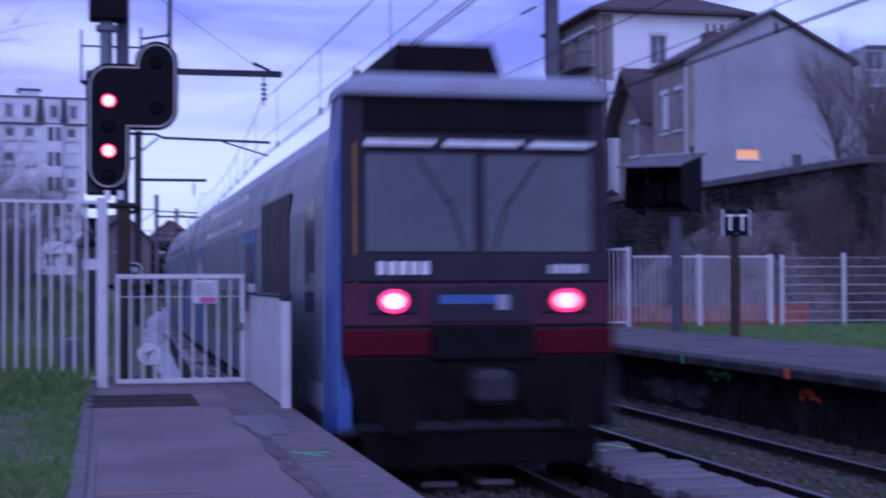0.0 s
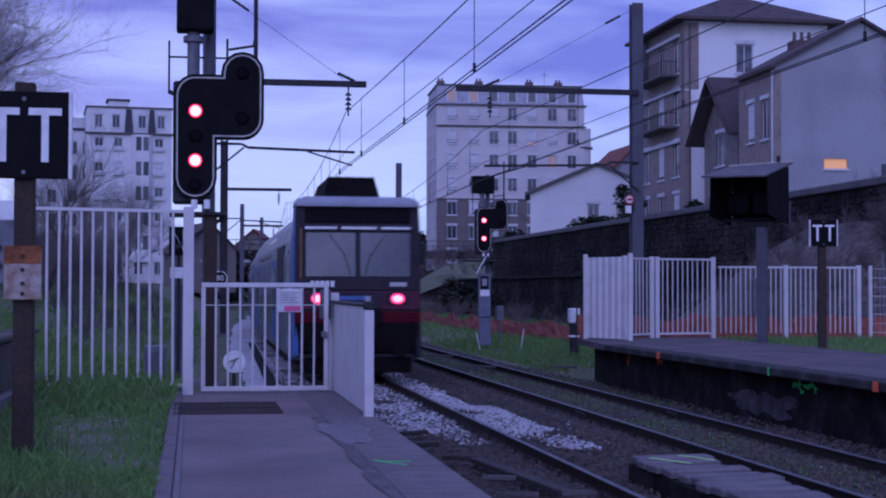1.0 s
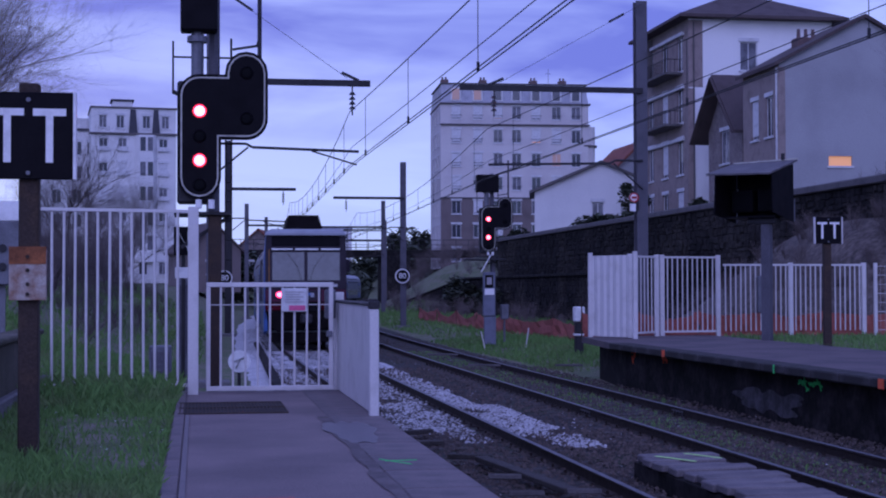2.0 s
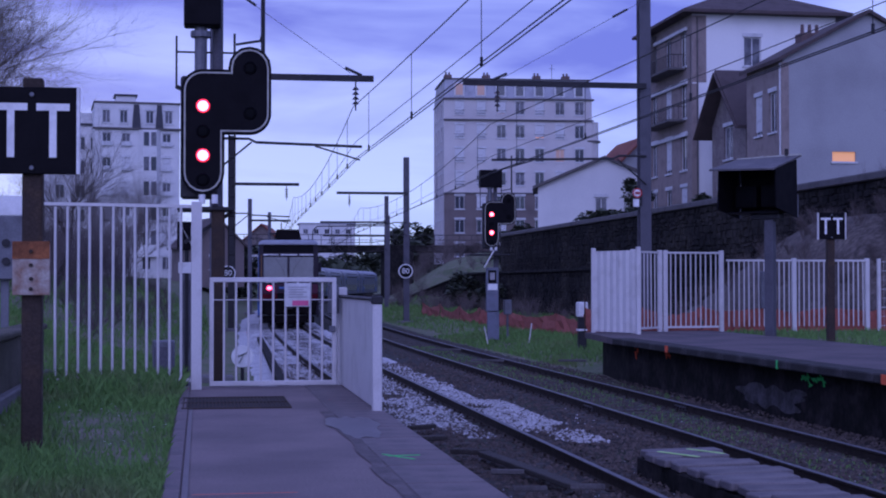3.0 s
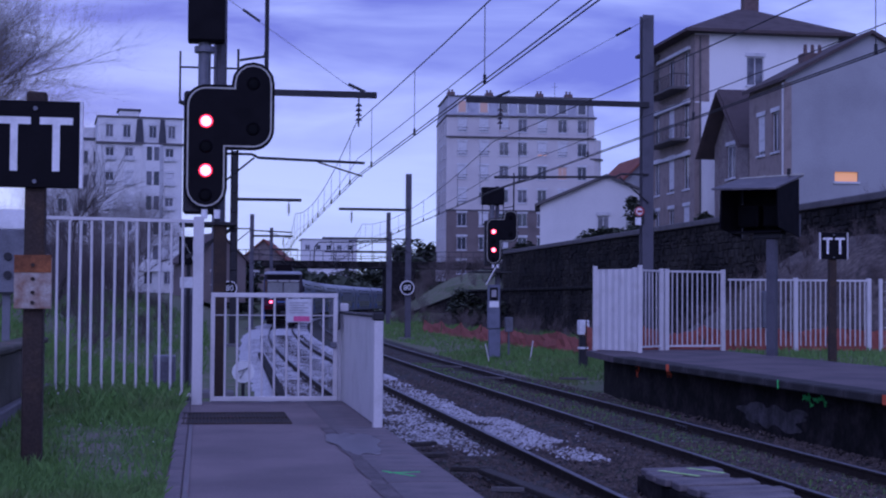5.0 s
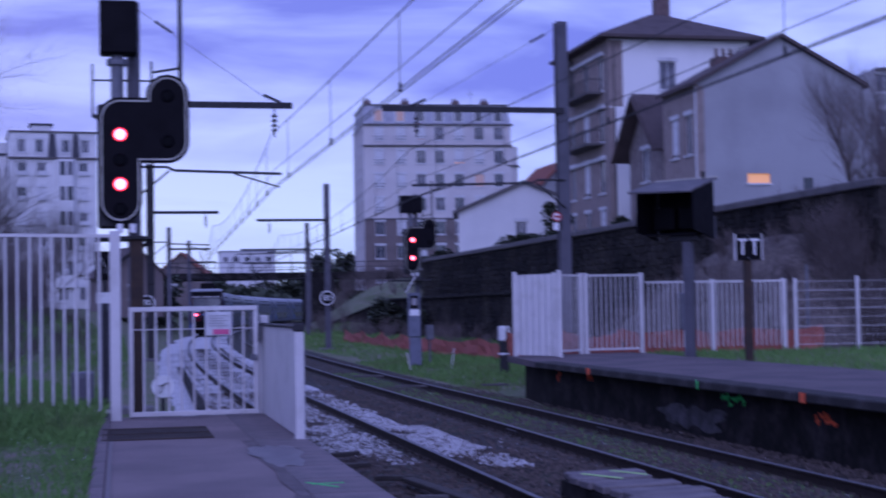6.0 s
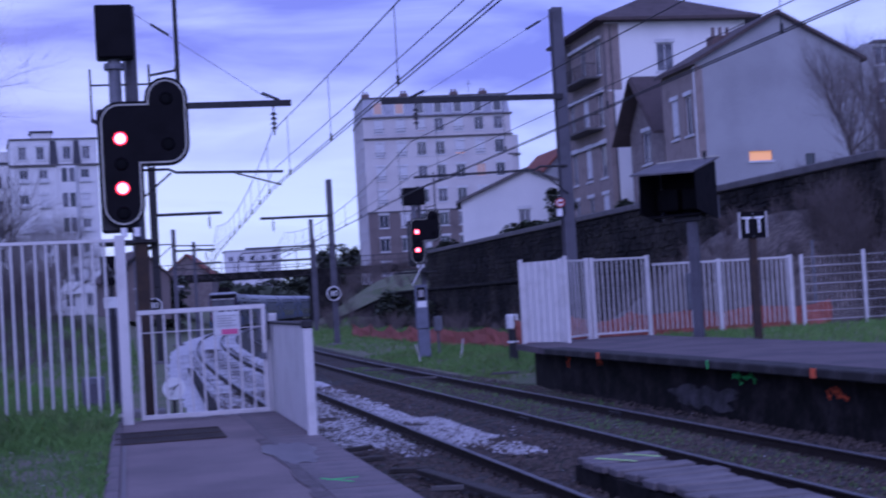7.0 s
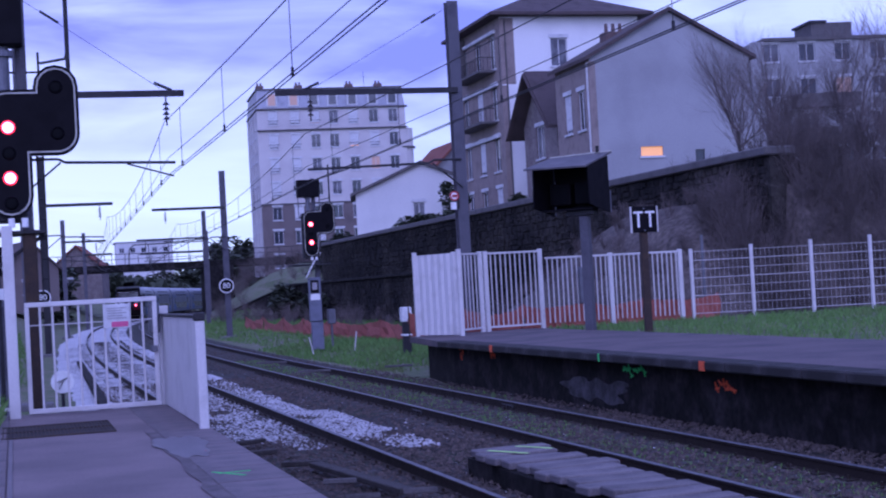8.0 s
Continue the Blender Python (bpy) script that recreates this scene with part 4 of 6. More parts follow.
def build_mast(x, y, end, hang, top=8.4, bar=6.15, dark=False):
    """A catenary mast whose bar reaches over the line to end and carries the wires at hang."""
    s = thing("catenary_mast", "steel catenary mast with a cantilever bar over the track", "mast", group="catenary masts")
    z0 = ground_z(x, y) - 0.05
    h_mast(s, x, y, z0, top, 0.30, DARKSTEEL if dark else MASTGREY)
    part("bar", beam(B(), (x, y - 0.2, bar), (end, y - 0.2, bar), 0.11, 0.14), DARKSTEEL, s)
    insulator(s, hang, y - 0.2, bar - 0.75, bar - 0.05)
    d = 1 if end > x else -1
    bm = beam(B(), (x + d * 0.9, y - 0.2, 4.62), (hang + d * 0.15, y - 0.2, 4.55), 0.06, 0.06)
    beam(bm, (hang - d * 0.95, y - 0.2, 4.55), (hang + d * 0.1, y - 0.2, 4.24), 0.035, 0.035)
    rod(bm, (x, y - 0.2, 4.70), (x + d * 0.75, y - 0.2, 4.70), 0.03, 6)
    rod(bm, (x + d * 0.75, y - 0.2, 4.70), (x + d * 0.9, y - 0.2, 4.62), 0.03, 6)
    rod(bm, (x, y - 0.2, 3.95), (x + d * 0.8, y - 0.2, 4.62), 0.022, 6)
    part("registration_arm", bm, DARKSTEEL, s)
    if y > 60:
        return s
    bm = rod(B(), (x, y - 0.2, top - 0.1), (hang - d * 0.12, y - 0.2, bar + 0.12), 0.006, 5)
    rod(bm, (x + d * 0.5, y - 0.2, top - 0.1 - 0.5 * (top - 0.2 - bar) / abs(hang - x)), (x + d * 0.9, y - 0.2, top - 0.1 - 0.9 * (top - 0.2 - bar) / abs(hang - x)), 0.03, 6)
    rod(bm, (hang - d * 0.25, y - 0.2, bar + 0.25), (hang + d * 0.15, y - 0.2, bar + 0.07), 0.035, 6)
    part("stay", bm, DARKSTEEL, s)
    return s


def build_catenary(x0, stays, label):
    """Contact wires, a sagging messenger and droppers from support to support."""
    s = thing("overhead_line", label, "overhead line")
    zc, zm = 4.20, 5.42
    for i, (ya, yb) in enumerate(zip(stays, stays[1:])):
        def at(k):
            y = ya + (yb - ya) * k
            sx = x0 + curve_x(ya) + (curve_x(yb) - curve_x(ya)) * k + 0.18 * (1 if i % 2 else -1) * (2 * k - 1)
            return sx, y, zm + 0.06 - (0.36 if i == 0 else 0.62) * 4 * k * (1 - k)
        n = 10
        pts = [at(j / n) for j in range(n + 1)]
        part("messenger_wire", wire(pts, 0.010), WIRE, s)
        for o in (-0.035, 0.035):
            part("contact_wire", wire([(p[0] + o, p[1], zc) for p in pts], 0.009), WIRE, s)
        part("auxiliary_wire", wire([(p[0] + 0.05, p[1], zc + 0.42 * (0.4 + (p[2] - zm + 0.62))) for p in pts], 0.007), WIRE, s)
        for j in range(n):
            a = at((j + 0.5) / n)
            bm = rod(B(), a, (a[0], a[1], zc), 0.006, 4)
            rod(bm, (a[0], a[1], zc - 0.02), (a[0], a[1], zc + 0.10), 0.022, 5)
            part("dropper", bm, WIRE, s)


def round_sign(parent, x, y, z, r, number):
    d = part("speed_disc", rod(B(), (x, y, z), (x, y - 0.03, z), r, 24), WHITESIGN, parent, "white rim of a speed disc")
    part("disc_face", rod(B(), (x, y - 0.03, z), (x, y - 0.036, z), r * 0.86, 24), BLACK, d)
    tx = bpy.data.curves.new("digits", "FONT")
    tx.body, tx.size, tx.align_x, tx.align_y, tx.extrude = number, r * 1.05, "CENTER", "CENTER", 0.002
    tmp = bpy.data.objects.new("digits", tx)
    me = bpy.data.meshes.new_from_object(tmp)
    bpy.data.objects.remove(tmp)
    me.materials.append(WHITESIGN)
    ob = new("digits", me)
    ob.parent = d
    ob.matrix_basis = pose(x, y - 0.042, z, 90, 0, 0)


def build_small_furniture():
    b = thing("marker_bollard", "black marker post with a white head on the grass", "marker post", pose(11.5, 44.4, ground_z(11.5, 44.4)))
    part("post", box(B(), -0.12, 0.12, -0.12, 0.12, -0.1, 1.046, 0.02), DARKSTEEL, b)
    part("band", box(B(), -0.15, 0.15, -0.15, 0.15, 0.62, 0.68, 0.01), WHITESIGN, b)
    part("head", box(B(), -0.16, 0.16, -0.15, 0.15, 1.05, 1.50, 0.03), WHITESIGN, b)
    for x, y, h, lean, m in ((10.15, 52.4, 0.85, -12, WHITE), (11.3, 51, 0.85, 8, WHITE), (13.6, 50, 0.95, 3, WHITE), (0.02, 21.9, 0.6, 4, ORANGE), (0.22, 21.3, 0.5, -3, YELLOWSPRAY)):
        s = thing("stake", "painted wooden marker stake in the grass", "stake", pose(x, y, ground_z(x, y) - 0.05, 0, lean, 0), group="marker stakes")
        part("shaft", box(B(), -0.018, 0.018, -0.018, 0.018, 0, h * 0.9, 0.004), m, s)
    d = thing("dwarf_sign", "round white shunting disc with a dark arrow", "sign", pose(0.72, 26.0, ground_z(0.72, 26)))
    z = 0.10 - ground_z(0.72, 26)
    part("stalk", rod(B(), (0, 0.03, -0.1), (0, 0.03, z), 0.03, 8), DARKSTEEL, d)
    part("disc", rod(B(), (0, 0.0, z), (0, -0.03, z), 0.19, 24), WHITESIGN, d)
    bm = beam(B(), (-0.06, -0.034, z - 0.12), (0.02, -0.034, z + 0.04), 0.05, 0.006)
    beam(bm, (-0.10, -0.034, z - 0.0), (0.10, -0.034, z + 0.07), 0.05, 0.006)
    part("arrow", bm, BLACK, d)
    c = thing("control_cabinet", "grey electrical cabinet with a white plate on a post", "cabinet", pose(-2.52, 20.2, 0.78, 0, 0, 4))
    part("post", box(B(), -0.05, 0.05, 0, 0.1, 0, 0.7), GALV, c)
    part("body", box(B(), -0.28, 0.27, -0.12, 0.18, 0.62, 1.46, 0.02), GALV, c)
    part("plate", box(B(), -0.24, 0.24, -0.10, -0.06, 1.464, 1.72, 0.005), WHITESIGN, c)
    for z in (1.10, 0.86):
        part("knob", rod(B(), (0.02, -0.16, z), (0.02, -0.12, z), 0.055, 10), DARKSTEEL, c)
    k = thing("relay_cabinet", "weathered grey relay cabinet on the grass bank", "cabinet", pose(-0.62, 25.5, ground_z(-0.62, 25.5) - 0.05))
    part("body", box(B(), -0.16, 0.2, -0.2, 0.2, 0, 1.35, 0.02), GALV, k)
    part("door", box(B(), -0.13, 0.17, -0.21, -0.204, 0.1, 1.25), MASTGREY, k)
    e = thing("junction_cabinet", "narrow blue-grey junction cabinet beside the track", "cabinet", pose(-0.19, 22.9, ground_z(-0.19, 22.9) - 0.05))
    part("body", box(B(), -0.09, 0.09, -0.1, 0.1, 0, 2.0, 0.015), GALV, e)
    part("door", box(B(), -0.07, 0.07, -0.108, -0.102, 0.9, 1.9), MASTGREY, e)
    q = thing("distance_plate", "small white plate with a black letter on a post", "sign", pose(-0.20, 22.4, ground_z(-0.2, 22.4)))
    part("post", rod(B(), (0, 0.03, -0.1), (0, 0.03, 2.6), 0.03, 8), DARKSTEEL, q)
    part("plate", box(B(), -0.14, 0.14, -0.02, 0.0, 2.20, 2.62, 0.004), BLACK, q)
    bm = beam(B(), (-0.08, -0.026, 2.26), (-0.08, -0.026, 2.56), 0.035, 0.006)
    beam(bm, (0.08, -0.026, 2.26), (0.08, -0.026, 2.56), 0.035, 0.006)
    beam(bm, (-0.08, -0.026, 2.56), (0.08, -0.026, 2.26), 0.035, 0.006)
    part("letter", bm, WHITESIGN, q, "white letter N")
    part("lower_plate", box(B(), -0.12, 0.12, -0.02, 0.0, 1.86, 2.02, 0.004), WHITESIGN, q)
    j = thing("junction_box", "small grey junction box on a post", "junction box", pose(11.25, 54.4, ground_z(11.25, 54)))
    part("post", rod(B(), (0, 0, -0.1), (0, 0, 1.0), 0.04, 8), GALV, j)
    part("box", box(B(), -0.14, 0.14, -0.12, 0.12, 0.95, 1.5, 0.02), GALV, j)


def build_barrier_mesh():
    """The orange plastic barrier netting that sags along the foot of the cutting."""
    t = thing("barrier_netting", "sagging orange plastic barrier netting along the grass", "netting")
    rng = random.Random(8)
    left = [(14.2, 96), (14.1, 88), (13.9, 80), (13.7, 73), (13.6, 66), (14.0, 58), (14.4, 52), (14.9, 47.5), (15.0, 43), (14.6, 40.2)]
    behind = [(9.75, 37.35), (11.2, 37.2), (12.8, 37.1), (14.5, 37.05), (16.1, 36.95), (18.3, 36.85)]
    for path, flat in ((left, None), (behind, 0.08)):
        for a, b in zip(path, path[1:]):
            bm, n = B(), 14
            rows = [[], [], [], []]
            sag, slump = rng.uniform(0.15, 0.45), rng.uniform(0.0, 0.25)
            for k in range(n + 1):
                q = k / n
                x, y = a[0] + (b[0] - a[0]) * q, a[1] + (b[1] - a[1]) * q
                g = ground_z(x, y) if flat is None else flat
                top = (0.86 if flat is None else 0.66) - sag * (4 if flat is None else 2) * q * (1 - q) - slump * q * (1 - q) * rng.uniform(0, 2)
                for i, f in enumerate((1, 0.72, 0.38, 0.0)):
                    rows[i].append(bm.verts.new((x + rng.uniform(-0.1, 0.1) * (1 - 0.6 * f), y + rng.uniform(-0.05, 0.05), g + max(0.03, top - (1 - f) * 0.85 + rng.uniform(-0.03, 0.03)))))
            for u, w in zip(rows, rows[1:]):
                for k in range(n):
                    bm.faces.new((u[k], u[k + 1], w[k + 1], w[k]))
            ob = part("net", bm, MESHORANGE, t)
            ob.modifiers.new("thick", "SOLIDIFY").thickness = 0.015
            g = ground_z(*a) if flat is None else flat
            part("stake", rod(B(), (a[0], a[1], g - 0.1), (a[0], a[1], g + 1.0), 0.018, 6), RUSTPOST, t)


sig = build_signal()
sig.matrix_basis = pose(0.03, 20.5, -0.745)
build_signal(True).matrix_basis = pose(10.55, 53.9, -0.62)
build_near_fence()
build_tt_board(pose(-1.335, 12.35, -0.05, 0, 0, 0), True, 1, "black TT board on a brown post with a rust-stained plate")
build_tt_board(pose(13.12, 29.76, 0.07, 0, 0, -6), False, 1, "small black TT board on a brown post beside the grass")
build_far_fences()
build_monitor_box()
ma = build_mast(0.36, 35.0, 4.0, TRACK_A + 0.04, 8.5, 6.15)
mb = build_mast(1.45, 72.0, TRACK_A + curve_x(72) + 0.6, TRACK_A + curve_x(72), 8.4, 6.1, True)
round_sign(mb, 1.30, 71.7, 1.85, 0.36, "80")
build_mast(3.6, 111.0, TRACK_A + curve_x(111) + 0.7, TRACK_A + curve_x(111), 7.6, 6.0)
build_mast(6.35, 140.0, TRACK_A + curve_x(140) + 0.7, TRACK_A + curve_x(140), 8.0, 6.0)
build_mast(11.6, 38.2, 6.7, TRACK_B + 0.4, 8.95, 6.55)
mr = build_mast(11.2, 81.6, TRACK_B + curve_x(81) - 0.7, TRACK_B + curve_x(81), 8.3, 6.3)
round_sign(mr, 11.1, 81.2, 2.02, 0.40, "80")
build_mast(14.6, 118.0, TRACK_B + curve_x(118) - 0.7, TRACK_B + curve_x(118), 8.3, 6.2)
build_mast(19.0, 152.0, TRACK_B + curve_x(152) - 0.7, TRACK_B + curve_x(152), 8.3, 6.2)
ms = thing("mast_sign", "small round red-rimmed sign over a white plate on the mast", "sign", pose(11.33, 37.95, 3.72))
part("disc", rod(B(), (0, 0, 0), (0, -0.02, 0), 0.13, 20), WHITESIGN, ms)
part("rim", band(B(), arc(0, 0, 0.13, 0, 345, 23), 0.0, 0.035, -0.03, -0.021), REDPAINT, ms, "red rim")
part("bar", box(B(), -0.06, 0.08, -0.03, -0.021, -0.03, 0.03), REDPAINT, ms)
part("plate", box(B(), -0.11, 0.05, -0.02, 0.0, -0.36, -0.16, 0.004), WHITESIGN, ms)
part("bracket", box(B(), -0.02, 0.14, 0.004, 0.03, -0.34, 0.10), DARKSTEEL, ms)
build_catenary(TRACK_A + 0.16, (-28, 34.8, 71.8, 110.8, 139.8, 200), "contact and messenger wires over the nearer track")
build_catenary(TRACK_B + 0.4, (-25, 38.0, 81.4, 117.8, 151.8, 210), "contact and messenger wires over the farther track")
build_small_furniture()
build_barrier_mesh()


# ---- the cutting's wall, houses and bridge ----
def build_retaining_wall():
    """Two tiers of rubble in one plane with a ledge between; the lower tier ends in a falling wing."""
    t = thing("retaining_wall", "soot-dark two-tiered rubble retaining wall with stone copings", "wall", kind="structure")
    part("core", box(B(), 22.05, 22.7, 40.5, 123.5, -0.9, 2.15), STONEWALL, t)
    part("core", box(B(), 22.06, 22.7, 40.5, 109, 2.154, 4.75), STONEWALL, t)
    part("coping", box(B(), 21.85, 22.9, 40.4, 109.2, 4.754, 5.02, 0.04), COPING, t)
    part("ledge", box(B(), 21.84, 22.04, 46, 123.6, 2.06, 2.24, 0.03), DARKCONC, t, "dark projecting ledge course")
    rng = random.Random(11)
    vs, fs = [], []
    z = -0.7
    while z < 4.7:
        h = rng.uniform(0.16, 0.34)
        y = 40.5 + rng.uniform(0, 0.5)
        while y < (123 if z < 2.0 else 108.5):
            w = rng.uniform(0.18, 0.6)
            d = rng.uniform(0.01, 0.09)
            k = len(vs)
            y0, y1, z0, z1 = y + 0.006, y + w - 0.006, z + rng.uniform(-0.05, 0.03), min(z + h - rng.uniform(-0.03, 0.05), 4.74)
            j = lambda: rng.uniform(-0.03, 0.03)
            vs += [(22.06, y0, z0), (22.06, y1, z0), (22.06, y1, z1), (22.06, y0, z1),
                   (22.05 - d, y0 + .03 + j(), z0 + .03 + j()), (22.05 - d, y1 - .03 + j(), z0 + .03 + j()), (22.05 - d, y1 - .03 + j(), z1 - .03 + j()), (22.05 - d, y0 + .03 + j(), z1 - .03 + j())]
            fs += [(k + 4, k + 7, k + 6, k + 5), (k, k + 4, k + 5, k + 1), (k + 1, k + 5, k + 6, k + 2), (k + 2, k + 6, k + 7, k + 3), (k + 3, k + 7, k + 4, k)]
            y += w
        z += h
    tagged(part("stonework", raw(vs, fs), STONEWALL, t), kind="stuff")
    a, b = V((22.05, 123.4, 0)), V((17.9, 130.5, 0))
    n = V((b.y - a.y, a.x - b.x, 0)).normalized() * 0.5
    bm = loft(B(), [[(p.x, p.y, -1.0), (p.x + n.x, p.y + n.y, -1.0), (p.x + n.x, p.y + n.y, z), (p.x, p.y, z)] for p, z in ((a, 2.12), (b, 0.05))])
    part("wing", bm, STONEWALL, t)
    part("wing_coping", beam(B(), (a.x + 0.1, a.y - 0.15, 2.2), (b.x + 0.1, b.y - 0.15, 0.14), 0.28, 0.14, 0.02), DARKCONC, t)


def window_set(parent, spots, m, w, h, reveal=0.16, pane=None, shutter=None, frame_mat=None, sill=True):
    """Alike windows at the spots (x, z) of a facade; each has its frame, pane and sill. pane: spot number -> material."""
    me = {}
    for i, (x, z) in enumerate(spots):
        if "f" not in me:
            bm = B()
            t = 0.07
            for q in ((0, t, 0, h), (w - t, w, 0, h), (t, w - t, 0, t), (t, w - t, h - t, h), (w / 2 - 0.03, w / 2 + 0.03, t, h - t)):
                box(bm, q[0], q[1], reveal - 0.06, reveal, q[2], q[3])
            ob = part("window", bm, frame_mat or SHUTTER, parent)
            me["f"] = ob.data
        else:
            ob = new("window", me["f"])
            ob.parent = parent
        ob.matrix_basis = m @ pose(x, 0, z)
        pm = (pane or {}).get(i, CURTAIN if (i * 7) % 3 == 0 else PANE)
        if pm.name not in me:
            g = part("pane", box(B(), 0.0, w, reveal - 0.03, reveal + 0.02, 0.0, h), pm, ob)
            me[pm.name] = g.data
        else:
            g = new("pane", me[pm.name])
            g.parent = ob
        if "l" not in me:
            g = part("lintel", box(B(), -0.12, w + 0.12, -0.05, -0.002, h + 0.01, h + 0.26), SHUTTER, ob)
            me["l"] = g.data
        else:
            g = new("lintel", me["l"])
            g.parent = ob
        if sill:
            if "s" not in me:
                g = part("sill", box(B(), -0.1, w + 0.1, -0.10, reveal - 0.06, -0.12, 0.0), SHUTTER, ob)
                me["s"] = g.data
            else:
                g = new("sill", me["s"])
                g.parent = ob
        if shutter and i in shutter:
            if "b" not in me:
                g = part("blind", box(B(), 0.02, w - 0.02, reveal - 0.11, reveal - 0.065, h * 0.1, h - 0.02), SHUTTER, ob)
                me["b"] = g.data
            else:
                g = new("blind", me["b"])
                g.parent = ob


def facade(parent, m, w, h, spots, ww, wh, material, name="wall", **kw):
    bm = pierced(B(), w, h, [(x, x + ww, z, z + wh) for x, z in spots], 0.16)
    ob = part(name, bm, material, parent)
    ob.matrix_basis = m
    if spots:
        window_set(parent, spots, m, ww, wh, **kw)
    return ob


def shell(parent, w, d, h, material):
    """The plain back and far side of a house, and its deck."""
    bm = box(B(), 0.35, w, 0.35, d, 0, h)
    part("core", bm, material, parent)


def build_apartment_house():
    """Seven storeys under a zinc mansard, far beyond the cutting."""
    w, d, base = 19.9, 13, 4.0
    t = thing("apartment_building", "seven-storey pale brick apartment building with a zinc mansard roof", "apartment building", pose(31.8, 195, base, 0, 0, -3))
    cols = [1.45, 4.35, 7.05, 9.55, 12.2, 14.95, 17.6]
    h = 21.75
    spots = [(x, 0.9 + 3.15 * r) for r in range(7) for x in cols]
    m0 = Matrix()
    facade(t, m0, w, 9.3, [s for s in spots if s[1] < 9], 1.25, 1.75, BROWNBASE, shutter={2, 9, 15})
    up = [s for s in spots if s[1] > 9]
    facade(t, pose(0, 0, 9.3), w, h - 9.3, [(x, z - 9.3) for x, z in up], 1.25, 1.75, PALEBRICK, pane={7 * 2 + 4: WARM, 7 + 5: DIMWARM, 7 * 3 + 2: DIMWARM},
           shutter={0, 1, 5, 7, 8, 14, 15, 18, 19, 21, 22, 23, 25})
    side = pose(0, d, 0, 0, 0, -90)
    facade(t, side, d, h, [(x, 0.9 + 3.1 * r) for r in range(7) for x in (2.5, 6, 9.5)], 1.1, 1.75, PALEBRICK)
    shell(t, w - 0.01, d - 0.01, h, PALEBRICK)
    bm = box(B(), -0.12, w + 0.3, -0.30, d, h, h + 0.22, 0.05)
    part("cornice", bm, COPING, t)
    bm = box(B(), -0.1, w + 0.2, -0.30, 0.0, 18.95, 19.15, 0.03)
    part("string_course", bm, COPING, t)
    part("string_course", box(B(), -0.1, w + 0.1, -0.12, 0.0, 9.2, 9.4, 0.03), COPING, t)
    bm = loft(B(), [[(0, 0, h + 0.25), (w, 0, h + 0.25), (w, d, h + 0.25), (0, d, h + 0.25)], [(0.2, 0.5, h + 2.75), (w - 0.3, 0.5, h + 2.75), (w - 0.3, d - 1, h + 2.75), (0.2, d - 1, h + 2.75)]])
    part("roof", bm, ZINC, t, "zinc mansard roof")
    part("roof_edge", box(B(), 0.0, w - 0.1, 0.3, d - 0.8, h + 2.754, h + 2.9), COPING, t)
    for i, x in enumerate(cols):
        q = part("dormer", box(B(), x - 0.15, x + 1.3, -0.05, 1.2, h + 0.4, h + 2.3, 0.04), SHUTTER, t)
        part("pane", box(B(), x + 0.1, x + 1.05, -0.09, -0.054, h + 0.6, h + 2.05), (DIMWARM if i in (0, 1) else PANE), q)
    for x in (0.4, 5.6, 12.5, 16.5):
        q = part("chimney", box(B(), x, x + 1.0, 3, 4.2, h + 2.7, h + 3.7, 0.03), CHIMNEY, t)
        for k in (0.25, 0.7):
            part("pot", rod(B(), (x + k, 3.6, h + 3.7), (x + k, 3.6, h + 4.1), 0.13, 8), CHIMNEY, q)
    rod(bm := B(), (15.2, 4, h + 2.9), (15.2, 4, h + 5.4), 0.03, 5)
    rod(bm, (14.8, 4, h + 4.8), (15.6, 4, h + 4.8), 0.02, 5)
    part("aerial", bm, DARKSTEEL, t)
    # rounded corner bay with its balconies
    bm = rod(B(), (w - 0.1, 1.5, 0), (w - 0.1, 1.5, h - 2.8), 1.3, 16)
    part("corner_bay", bm, PALEBRICK, t)
    for r in range(1, 6):
        rod(bm := B(), (w - 0.1, 1.5, 0.5 + 3.15 * r), (w - 0.1, 1.5, 0.72 + 3.15 * r), 1.6, 16)
        part("balcony", bm, COPING, t)
    for x, z in up:
        bm = beam(B(), (x - 0.1, -0.2, z + 0.5), (x + 1.35, -0.2, z + 0.5), 0.05)
        part("railing", bm, DARKSTEEL, t)


